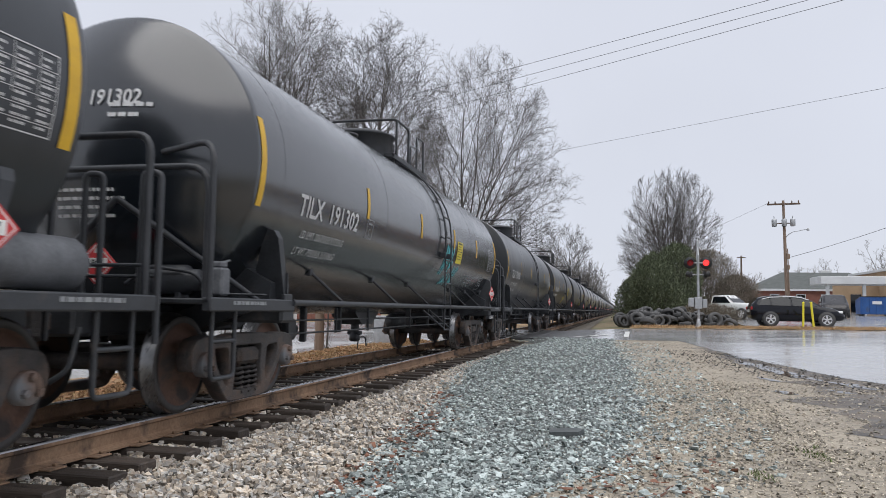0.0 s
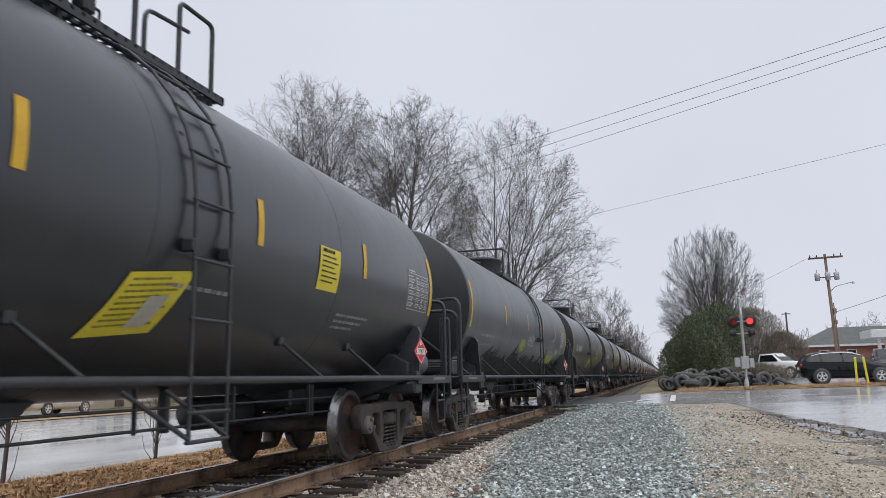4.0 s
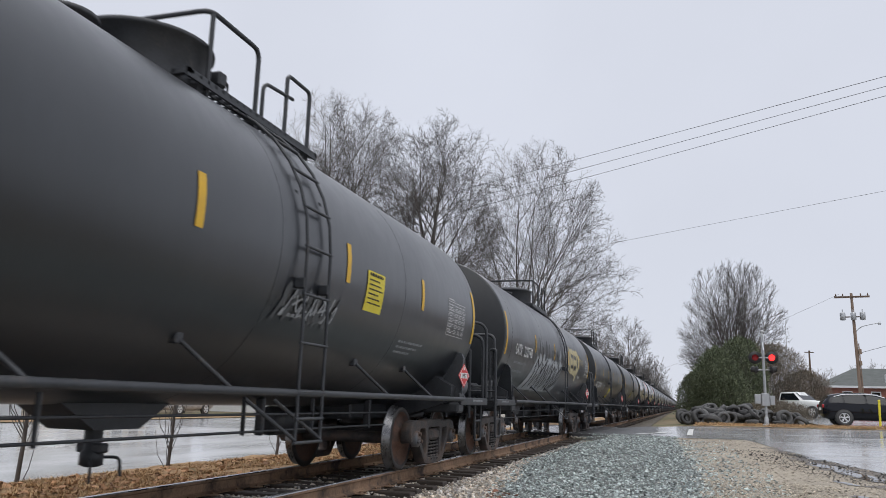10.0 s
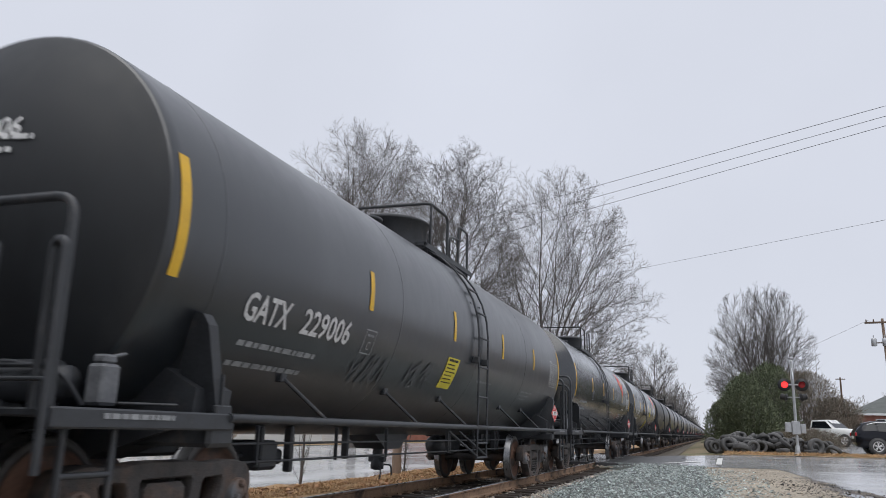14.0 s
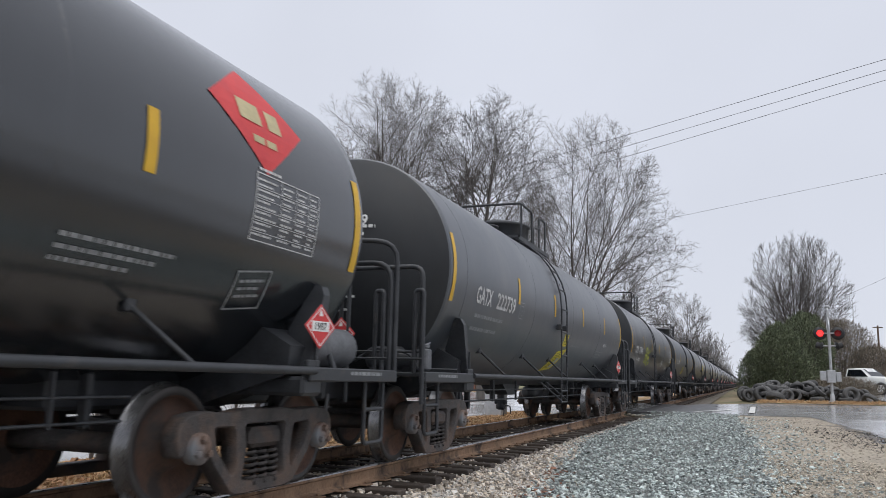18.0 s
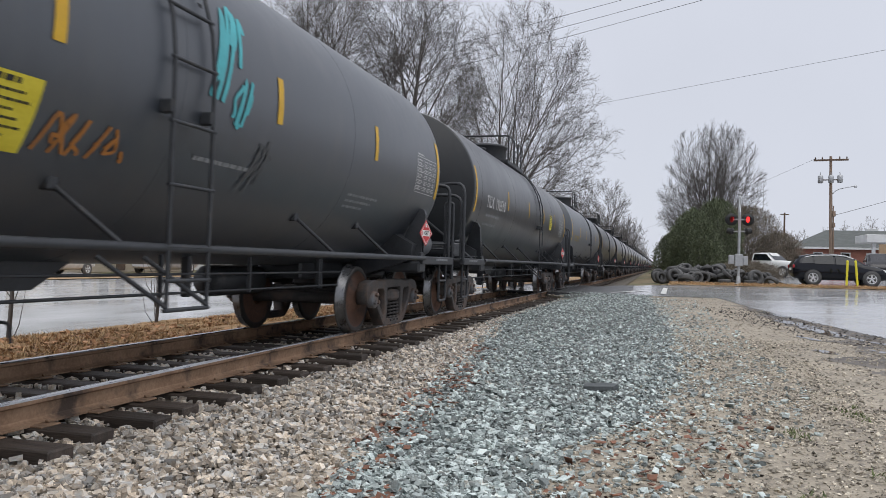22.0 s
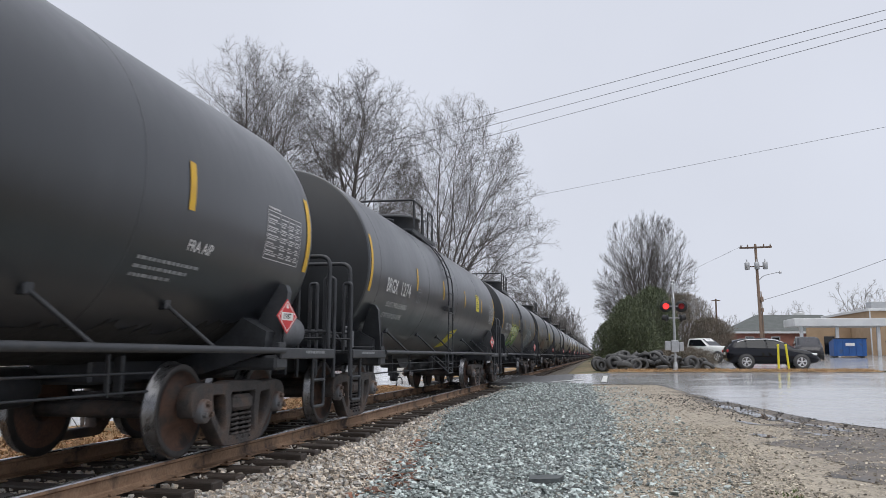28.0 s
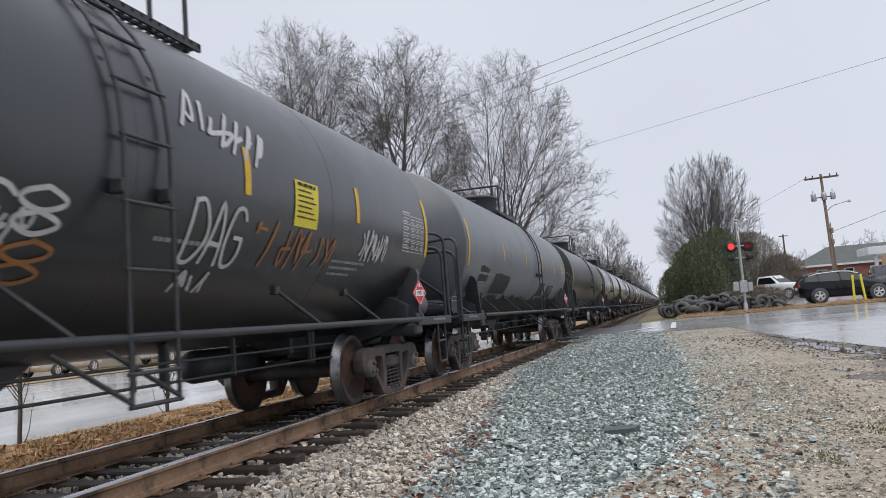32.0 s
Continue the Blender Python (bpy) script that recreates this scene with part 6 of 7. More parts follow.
for x in (16.6, 19.4, 22.0, 24.6):
    w = part("window", Shape().box((x, by0 + 0.36, 1.9), (x + 1.0, by0 + 0.42, 3.3)), M_WHITEP, bh, "white framed window")
    part("pane", Shape().box((x + 0.1, by0 + 0.34, 2.0), (x + 0.9, by0 + 0.37, 3.2)), M_GLASS, w)
part("roof_vent", Shape().box((23.4, 101.3, 5.9), (24.6, 102.1, 6.35), 0.03), M_WHITEP, bh)

sh_b = thing("tan_building", "tan flat-roofed shop building with a white canopy", "building")
part("wall", Shape().box((25.2, 80, 0.9), (44, 80.3, 5.35)), M_TAN, sh_b)
part("wall", Shape().box((25.2, 80.3, 0.9), (25.5, 96, 5.35)), M_TAN, sh_b)
part("roof", Shape().box((25.0, 79.8, 5.35), (44.2, 96, 5.6), 0.02), M_WHITEP, sh_b, "pale flat roof edge")
part("back_wall", Shape().box((21.0, 86, 0.9), (25.2, 86.3, 4.2)), M_TAN, sh_b)
part("door", Shape().box((22.6, 85.94, 1.0), (23.6, 86.0, 3.1), 0.01), M_GLASS, sh_b, "dark glass door")
for x in (26.5, 29.5, 32.5):
    part("shop_window", Shape().box((x, 79.96, 1.6), (x + 1.8, 80.0, 3.6)), M_GLASS, sh_b, "dark shop window")
can = part("canopy", Shape().box((17.3, 75, 3.75), (25.1, 79.2, 4.45), 0.03), M_WHITEP, sh_b, "white flat canopy")
for x in (18.0, 21.0, 24.4):
    part("canopy_post", Shape().box((x - 0.13, 75.5, lot(x, 75.5)), (x + 0.13, 75.76, 3.75), 0.01), M_WHITEP, sh_b)
part("hvac_unit", Shape().box((26.6, 84, 5.6), (28.4, 85.6, 6.5), 0.03), M_ALU, sh_b)
part("downpipe", Shape().tube([(25.15, 79.9, 1.0), (25.15, 79.9, 5.3)], 0.06, 8), M_WHITEP, sh_b)

du = thing("dumpster", "blue steel dumpster with a sloping lid", "dumpster", at=on_lot(20.6, 71.5, -4))
part("bin", Shape().prism([(-0.85, 0.12), (0.85, 0.12), (0.95, 1.25), (-0.95, 1.55)], -1.25, 1.25, "x"), M_BLUE, du)
part("lid", Shape().prism([(-1.0, 1.55), (1.0, 1.25), (1.0, 1.31), (-1.0, 1.61)], -1.28, 1.28, "x"), M_SIGBLK, du, "black plastic lid")
for x in (-1.0, -0.5, 0.0, 0.5, 1.0):
    part("rib", Shape().prism([(-0.90, 0.15), (-0.86, 0.15), (-0.96, 1.5), (-1.0, 1.5)], x - 0.04, x + 0.04, "x"), M_BLUE, du)
part("emblem", Shape().box((-0.35, -0.99, 0.95), (0.35, -0.95, 1.2), 0.01), M_PALE, du, "faded white emblem")
for x in (-1.0, 1.0):
    part("foot", Shape().box((x - 0.12, -0.7, 0.0), (x + 0.12, 0.7, 0.13), 0.01), M_SIGBLK, du)
du2 = copy_thing(du, on_lot(26.0, 74, 3))
tagged(du2, "second blue dumpster beside the tan building")

# shrubs
SHRUBS = "shrubs behind the tyres"
tree_leafy("evergreen_shrub", 2.2, 56, lot(2.2, 56), 4.2, 4.2, 4.4, 26000, 0.17, M_LEAF, "large soft green evergreen shrub", "shrub", 4, SHRUBS, 0.3)
tree_leafy("evergreen_shrub", 3.9, 59, lot(3.9, 59), 4.4, 4.0, 5.3, 24000, 0.17, M_LEAF, "tall green evergreen shrub", "shrub", 5, SHRUBS, 0.3)
tree_leafy("evergreen_shrub", 0.7, 58, lot(0.7, 58), 2.6, 3.0, 2.9, 9000, 0.16, M_LEAF, "small olive evergreen shrub", "shrub", 6, SHRUBS, 0.3)
tree_leafy("brown_thicket", 6.6, 68, lot(6.6, 68), 6.4, 4.0, 5.2, 24000, 0.36, M_BRUSH, "tangled brown leafless winter thicket", "shrub", 7, SHRUBS, 0.07, 160)
tree_leafy("brown_thicket", 9.4, 70, lot(9.4, 70), 5.0, 3.4, 3.2, 14000, 0.34, M_BRUSH, "low brown winter thicket", "shrub", 9, SHRUBS, 0.07, 120)
tree_leafy("brown_thicket", 5.2, 52, lot(5.2, 52), 4.6, 2.4, 1.0, 9000, 0.2, M_BRUSH, "low brown brambles behind the tyres", "shrub", 10, SHRUBS, 0.1, 60)
tree_leafy("brown_thicket", 1.6, 64, lot(1.0, 64), 3.4, 3.0, 3.4, 8000, 0.36, M_BRUSH, "tall brown brush behind the evergreen shrubs", "shrub", 11, SHRUBS, 0.06, 160)

# worn road markings and a dark slab among the gravel
for x0, y0, x1, y1 in ((0.15, 30.6, 0.25, 36.0), (-1.75, 30.2, -0.6, 33.0)):
    w = 0.1
    sh = Shape()
    n = Vector((y1 - y0, x0 - x1, 0)).normalized() * w
    a, b = Vector((x0, y0, 0)), Vector((x1, y1, 0))
    ps = [a - n, b - n, b + n, a + n]
    sh.add([(p.x, p.y, height(p.x, p.y) + 0.045) for p in ps], [(0, 1, 2, 3)])
    thing("road_marking", "worn white road marking on wet asphalt", "road marking", kind="structure", mesh=sh.mesh("road_marking", M_MARK))
thing("stone_slab", "flat dark slate slab lying on the gravel", "stone", at=pose(-0.62, 8.9, height(-0.62, 8.9) + 0.075, 3, -2, 20),
      mesh=recalc(Shape().prism([(-0.2, -0.08), (0.12, -0.12), (0.22, 0.02), (0.1, 0.11), (-0.16, 0.09)], -0.03, 0.025, "z").mesh("stone_slab", surface("dark_slate", (0.06, 0.07, 0.072), (0.11, 0.12, 0.122), 5))))


# ---- across the track ----
def house(x, y, w, dpt, wall_h, roof_h, mat, label, doors=1):
    h = thing("house", label, "house", "houses across the street", at=pose(x, y, -0.4))
    part("wall", Shape().box((0, 0, 0), (dpt, 0.25, wall_h)).box((0, w - 0.25, 0), (dpt, w, wall_h)).box((dpt - 0.25, 0.25, 0), (dpt, w - 0.25, wall_h)).box((0, 0.25, 0), (0.25, w - 0.25, wall_h)), mat, h)
    part("roof", Shape().prism([(-0.5, wall_h), (dpt + 0.5, wall_h), (dpt / 2, wall_h + roof_h)], -0.4, w + 0.4, "y"), M_ROOF, h)
    n = max(2, int(w / 3))
    for k in range(n):
        yy = w * (k + 0.5) / n
        wn_ = part("window", Shape().box((dpt - 0.02, yy - 0.6, 0.9), (dpt + 0.05, yy + 0.6, 2.3), 0.01), M_WHITEP, h, "white framed window")
        part("pane", Shape().box((dpt + 0.03, yy - 0.48, 1.02), (dpt + 0.07, yy + 0.48, 2.18)), M_GLASS, wn_)
    part("door", Shape().box((dpt - 0.02, w * 0.5 - 0.45, 0.1), (dpt + 0.06, w * 0.5 + 0.45, 2.1), 0.01), M_ARMW, h, "dark wooden door")
    return h


M_SIDING = surface("white_siding", (0.60, 0.61, 0.61), (0.72, 0.73, 0.73), 1, (0.6, 0.8), 0.1, stretch=(1, 1, 6))
M_BEIGE = surface("beige_siding", (0.42, 0.36, 0.27), (0.52, 0.46, 0.36), 1, (0.7, 0.85), 0.1, stretch=(1, 1, 6))
house(-44, 14, 20, 10, 3.6, 1.6, M_SIDING, "long low white building across the street")
house(-46, 40, 14, 9, 3.2, 2.0, M_BEIGE, "beige house across the street")
house(-40, 60, 11, 9, 3.0, 2.2, M_SIDING, "white house across the street")
house(-38, 80, 12, 9, 3.0, 2.2, M_BRICK, "brick house across the street")
house(-40, -8, 14, 9, 3.0, 2.0, M_BRICK, "brick house behind the street")
house(-26, 96, 9, 8, 2.8, 2.2, M_BEIGE, "small beige house beside the railway")
vehicle("sedan", "silver car parked across the street", "car", SEDAN, SEDAN_P, (-1.35, 1.35), 0.32, M_CARSIL, pose(-30.2, 24, -0.27, 0, 0, 88), "cars across the street", trim=False)
vehicle("sedan", "white car parked across the street", "car", SEDAN, SEDAN_P, (-1.35, 1.35), 0.32, M_CARWHT, pose(-30.4, 33.5, -0.27, 0, 0, 92), "cars across the street", trim=False)
vehicle("suv", "grey crossover parked across the street", "car", SUV, SUV_P, (-1.38, 1.38), 0.37, M_CARSIL, pose(-30.5, 43, -0.27, 0, 0, -90), "cars across the street", trim=False)
vehicle("sedan", "red car parked across the street", "car", SEDAN, SEDAN_P, (-1.35, 1.35), 0.32, M_CARRED, pose(-30.0, 13, -0.27, 0, 0, 90), "cars across the street", trim=False)
# saplings on the verge
for k, y in enumerate((4.6, 8.1, 11.0, 14.9, 20.5)):
    g = np.random.default_rng(60 + k)
    s = thing("sapling", "thin bare sapling on the dry verge", "sapling", "saplings on the verge", at=pose(-8.15 + 0.1 * (k % 3), y, -0.34))
    stem, tw = Limbs(), Limbs()
    stem.limb([np.array([0, 0, -0.1]), np.array([0.03, 0.02, 0.7]), np.array([0.02, 0.05, 1.7]), np.array([0.08, 0.0, 2.6])], [0.03, 0.026, 0.018, 0.006], 6)
    for j in range(14):
        a, z = g.uniform(0, 6.28), g.uniform(0.1, 1.9)
        tw.limb([np.array([0.02, 0.02, z * 0.6]), np.array([0.16 * math.cos(a), 0.16 * math.sin(a), z * 0.6 + 0.3]), np.array([0.24 * math.cos(a), 0.24 * math.sin(a), z * 0.6 + 0.75])], [0.008, 0.006, 0.003], 3)
    part("trunk", stem.mesh("trunk", M_BARK), None, s)
    part("twigs", tw.mesh("twigs", M_TWIG), None, s)
wp = thing("wooden_post", "short weathered wooden post by the track", "post", at=pose(-7.9, 19.6, -0.36))
part("shaft", Shape().tube([(0, 0, -0.1), (0, 0, 2.1)], [0.13, 0.12], 10), M_POLEW, wp)
rb = thing("relay_box", "small pale relay cabinet beside the track", "cabinet", at=pose(-7.9, 25.5, -0.36))
part("cabinet", Shape().box((-0.3, -0.3, 0.0), (0.3, 0.3, 1.1), 0.02), M_ALU, rb)
part("cabinet_door", Shape().box((0.3, -0.25, 0.1), (0.315, 0.25, 1.0), 0.005), M_ALU, rb)

# dry grass tufts
def tufts(name, places, tall, label):
    n = len(places)
    g = np.random.default_rng(n)
    per = 9
    a = g.uniform(0, 6.28, (n, per))
    h = tall * g.uniform(0.4, 1.1, (n, per))
    lean = g.uniform(0.3, 1.6, (n, per)) * h
    base = places[:, None, :] + np.stack([0.05 * np.cos(a * 3), 0.05 * np.sin(a * 5), 0 * a], -1)
    tip = base + np.stack([lean * np.cos(a), lean * np.sin(a), h], -1)
    side = np.stack([-np.sin(a), np.cos(a), 0 * a], -1) * 0.008
    v = np.stack([base - side, base + side, tip], 2).reshape(-1, 3)
    me = bpy.data.meshes.new(name)
    me.from_pydata(v.tolist(), [], np.arange(len(v)).reshape(-1, 3).tolist())
    me.materials.append(M_BLADE)
    thing(name, label, "grass", kind="stuff", mesh=me)


M_BLADE = surface("dry_grass_blades", (0.32, 0.20, 0.10), (0.52, 0.36, 0.20), 2, (0.8, 0.95), 0.0, island=0.35)
P = scatter(6000, lambda y: -8.35, lambda y: -6.9, 1, 28.5, 1.2, 31, 0.06)
tufts("grass_tufts", P, 0.055, "tufts of tan dry grass on the verge")
P = scatter(5000, lambda y: -8.35, lambda y: -6.8, 1, 28.5, 1.2, 33, 0.07)
stones("dead_leaves", P, gr.uniform(0.03, 0.075, len(P)), surface("dead_brown_leaf", (0.24, 0.12, 0.06), (0.44, 0.25, 0.13), 5, (0.65, 0.85), 0.2, island=0.5), "brown leaf litter over the dry verge", 0.2)
P = scatter(1500, lambda y: 0.5, lambda y: 13.0, 40.1, 42.1, 1.0, 32, 0.05)
tufts("grass_tufts", P, 0.12, "dry grass on the strip beside the road")


# weeds, a bent strip and a stick on the dirt
M_WEED = surface("green_weed", (0.07, 0.10, 0.03), (0.14, 0.17, 0.06), 3, (0.6, 0.8), 0.0, island=0.4)
M_BLADE = M_WEED
for x, y, n in ((1.62, 6.0, 16), (2.05, 5.1, 10), (1.2, 7.3, 7), (2.7, 6.6, 12), (1.9, 8.6, 9), (0.9, 5.2, 5)):
    g = np.random.default_rng(n)
    P = np.stack([x + g.normal(0, 0.09, n), y + g.normal(0, 0.16, n), np.full(n, height(x, y) + 0.012)], -1)
    tufts("weed_tuft", P, 0.05, "small green weeds rooted in the gravel")
strip = thing("metal_strip", "bent rusty metal strip lying on the gravel", "strip", at=pose(1.35, 4.55, height(1.35, 4.55) + 0.04, 0, 0, -14))
part("band", Shape().tube(bent([(-0.55, 0.12, 0.0), (-0.2, 0.02, 0.02), (0.2, 0.0, 0.015), (0.6, -0.09, 0.0)], 0.15), 0.009, 5), M_RAIL, strip)


# ---- stencils, signs and graffiti on the tanks ----
def paint(name, c, worn=0.75):
    return surface(name, tuple(q * worn for q in c), c, 6, (0.5, 0.7), 0.0, fine=25)


G = {"cyan": paint("cyan_spray", (0.10, 0.50, 0.55)), "lime": paint("yellow_green_spray", (0.52, 0.55, 0.10)), "silver": paint("silver_spray", (0.42, 0.44, 0.46)),
     "cream": paint("cream_spray", (0.58, 0.50, 0.29)), "orange": paint("orange_spray", (0.50, 0.20, 0.04)), "teal": paint("teal_spray", (0.05, 0.26, 0.27)),
     "green": paint("green_spray", (0.16, 0.36, 0.10)), "purple": paint("purple_spray", (0.20, 0.12, 0.32)), "white": paint("white_spray", (0.58, 0.59, 0.60)),
     "gold": paint("yellow_stencil", (0.50, 0.34, 0.06)), "black": paint("black_spray", (0.02, 0.02, 0.022)), "smoke": paint("faint_grey_spray", (0.10, 0.105, 0.11)),
     "soot": paint("sooty_undercoat", (0.012, 0.0115, 0.011)), "mint": paint("pale_green_spray", (0.50, 0.56, 0.30)), "fog": paint("fog_grey_spray", (0.17, 0.20, 0.205)),
     "olive": paint("faded_print", (0.30, 0.27, 0.04)), "bare": paint("torn_decal_backing", (0.55, 0.53, 0.44)),
     "rust": paint("rust_orange_spray", (0.36, 0.16, 0.06)), "navy": paint("blue_black_spray", (0.028, 0.032, 0.04))}


def ribbon(points, w):
    """A flat brush stroke along points in a plane."""
    pts, fs = [], []
    for i, (u, v) in enumerate(points):
        a, b = points[max(0, i - 1)], points[min(len(points) - 1, i + 1)]
        d = math.hypot(b[0] - a[0], b[1] - a[1]) or 1.0
        nx, ny = -(b[1] - a[1]) / d * w / 2, (b[0] - a[0]) / d * w / 2
        pts += [(u + nx, v + ny), (u - nx, v - ny)]
        if i:
            k = 2 * i
            fs.append((k - 2, k - 1, k + 1, k))
    return pts, fs


def gather(*pieces):
    pts, fs = [], []
    for p, f in pieces:
        k = len(pts)
        pts += list(p)
        fs += [tuple(i + k for i in q) for q in f]
    return pts, fs


def moved(piece, du, dv, turn=0.0):
    c, s_ = math.cos(radians(turn)), math.sin(radians(turn))
    return [(u * c - v * s_ + du, u * s_ + v * c + dv) for u, v in piece[0]], piece[1]


def hoop(w, h, t):
    """An upright rectangle drawn in outline."""
    return gather(*[([(a, b), (c, b), (c, d), (a, d)], [(0, 1, 2, 3)]) for a, b, c, d in
                    ((-w / 2, -h / 2, w / 2, -h / 2 + t), (-w / 2, h / 2 - t, w / 2, h / 2), (-w / 2, -h / 2 + t, -w / 2 + t, h / 2 - t), (w / 2 - t, -h / 2 + t, w / 2, h / 2 - t))])


def smooth(pts, n=6):
    out = []
    P = [pts[0]] + list(pts) + [pts[-1]]
    for a, b, c, d in zip(P, P[1:], P[2:], P[3:]):
        for k in range(n):
            t = k / n
            out.append(tuple(0.5 * (2 * b[i] + (c[i] - a[i]) * t + (2 * a[i] - 5 * b[i] + 4 * c[i] - d[i]) * t * t + (3 * b[i] - a[i] - 3 * c[i] + d[i]) * t ** 3) for i in (0, 1)))
    return out + [pts[-1]]


def scrawl(seed, w, h, n, pen, lean=0.25):
    """A sprayed scribble: n looping strokes side by side."""
    g = random.Random(seed)
    out = []
    for k in range(n):
        x0, cw = -w / 2 + w * k / n, w / n
        pts = [(x0 + cw * g.uniform(0, 1.1), h * g.uniform(-0.5, 0.5)) for _ in range(g.choice((4, 5, 6)))]
        if g.random() < 0.6:
            pts[0], pts[1] = (x0 + 0.1 * cw, -0.5 * h), (x0 + 0.35 * cw, 0.5 * h)
        out.append(ribbon([(u + lean * v, v) for u, v in smooth(pts, 5)], pen))
    return gather(*out)


def put(i, name, piece, material, u, z, label="", cut=0.12, lift=0.006, turn=0.0):
    if turn:
        piece = moved(piece, 0, 0, turn)
    ob = part(name, on_tank(piece[0], piece[1], u, z, R + lift, cut), material, CAR_OF[i], label)
    if "stencil" in name or name in ("print", "emblem_band"):
        ob["kind"] = "stuff"
    return ob


def words(text, h, squeeze=0.8, bold=False):
    return letters(text, h, squeeze, bold)


def fitted(text, h, wide):
    """Bold lettering drawn out to a given width."""
    pts, fs = letters(text, h, 0.8, True)
    w = max(p[0] for p in pts) - min(p[0] for p in pts)
    return [(u * wide / w, v) for u, v in pts], fs


CAR_OF = {round(base / PITCH): car for car, base, _ in TRAIN}
LOADS = {0: ("LD LMT 206700LB 93750KG", "LT WT 79300LB 35950KG"), 1: ("LD LMT 194200 LB 88100 KG", "LT WT 91800 LB 41600 KG"), 2: ("LD LMT 195100LB 88450KG", "LT WT 90900LB 41250KG"),
         5: ("LD LMT 205800 LB 93350 KG", "LT WT 80260 LB 40200 KG"), 11: ("LD LMT 207000LB 93890KG", "LT WT 79000LB 35850KG"), 13: ("LD LMT 195200 LB 88530KG", ""),
         19: ("LD LMT 194900 LB 88400KG", "LT WT 91100 LB 41500KG")}
MARK_Z = {0: 2.12, 2: 2.15, 8: 1.89, 9: 1.93, 11: 2.09, 13: 2.12, 15: 2.26, 16: 2.13, 20: 2.09, 21: 2.26}
PANEL_U = {3: 6.17, 5: 6.07, 6: 5.98, 11: 5.82, 15: 5.9, 18: 6.29}
for i in range(-1, 26):
    paint_name, style, mark = CARS.get(i, ("black", "cage", ""))
    bold = M_WHITE if paint_name != "grey" else M_INK
    z = MARK_Z.get(i, 2.16)
    if mark:
        a, b = mark.split(" ") if " " in mark else ("", mark)
        if a:
            put(i, "reporting_mark", fitted(a, 0.235, 0.70), G["gold"] if i == 16 else bold, -5.71, z, "white stencilled reporting mark" if i != 16 else "yellow stencilled reporting mark")
        wide = 0.163 * len(b)
        put(i, "car_number", fitted(b, 0.235, wide), G["gold"] if i == 16 else bold, -4.15 - wide / 2 if len(b) > 5 else -5.1 + wide / 2, z, "white stencilled car number" if i != 16 else "yellow stencilled car number")
    if i in LOADS:
        top, low_line = LOADS[i]
        piece = words(top, 0.095, 0.85)
        if low_line:
            piece = gather(piece, moved(words(low_line, 0.095, 0.85), -0.05, -0.2))
        put(i, "load_limit_stencil", piece, M_WHITE, -5.15, z - 0.3, "small white load limit stencil")
    else:
        put(i, "load_limit_stencil", bars([1.3, 1.2], 0.05, 0.14, i), M_FADED, -5.95, z - 0.3, "faded load limit stencil")
    put(i, "plate_box", gather(hoop(0.27, 0.27, 0.014), moved(words("C", 0.10), 0, -0.04), moved(bars([0.16], 0.025, 0.02, i), -0.08, 0.06)), M_FADED, -3.66 if i not in EARLY else -3.74, z - 0.03, "outlined plate box")
    rows_ = [-0.23 + 0.0418 * k for k in range(12)]
    grid = [hoop(0.92, 0.52, 0.009), moved(bars([0.3], 0.022, 0.02, i), -0.43, 0.28)] + [moved(rect(0.92, 0.005), 0, v) for v in rows_[1:-1:2]] + [moved(rect(0.006, 0.30), u, 0.1) for u in (-0.12, 0.1, 0.3)]
    for k, v in enumerate(rows_[:-1]):
        grid += [moved(bars([w * (0.6 + 0.4 * ((7 * k + 3 * i) % 5) / 4)], 0.016, 0.02, 31 * i + k), u, v + 0.012) for u, w in ((-0.44, 0.28), (-0.10, 0.17), (0.12, 0.15), (0.32, 0.11))]
    put(i, "data_stencil", gather(*grid), M_WHITE if i % 4 else M_FADED, PANEL_U.get(i, 6.4), 2.26, "white stencilled data panel", 0.2)
    put(i, "service_stencil", gather(bars([0.95, 0.8, 0.6], 0.03, 0.045, i), moved(bars([0.85], 0.035, 0.02, i + 7), -3.1, 0.0)), M_FADED, 3.75, 1.75, "faded service stencils")
    # numbers on the near dished end
    num = mark.split(" ")[-1] if mark else ""
    if num:
        for nm, piece in (("end_number", moved(words(num, 0.15, 0.85, True), -0.05, -0.1)), ("end_stencil", gather(moved(bars([0.42, 0.3], 0.04, 0.06, i), -0.1, -0.2), moved(bars([0.6, 0.7, 0.5, 0.6], 0.03, 0.05, i + 3), -0.6, -1.0)))):
            pts = []
            for u, v in piece[0]:
                x, zz = u + 0.3, v + 3.05
                rr = min(0.985, math.hypot(x, zz - ZC) / R)
                pts.append((x, -7.12 - 0.5 * (1 - rr ** 2.4) - 0.012, zz))
            ob = part(nm, Shape().add(pts, piece[1]), G["gold"] if i == 16 else M_WHITE, CAR_OF[i], "white stencilled number on the tank end")
            if nm == "end_stencil":
                ob["kind"], ob["label"] = "stuff", "small stencils on the tank end"

for i in (0, 5, 10, 11, 19):
    put(i, "notice_stencil", gather(hoop(0.42, 0.34, 0.015), moved(bars([0.3, 0.26, 0.3], 0.025, 0.04, i), -0.15, 0.07)), M_FADED, 5.62, 1.65, "outlined notice", turn=8)
for i in (7, 12, 18):
    put(i, "stencil", words("FRA AIP", 0.10, 0.9, True), M_WHITE, 4.6, 1.94)
for i, t in ((10, "AAR ST-464"), (17, "AAR ST-470")):
    put(i, "stencil", words(t, 0.10, 0.9, True), M_WHITE, 4.6, 1.94)


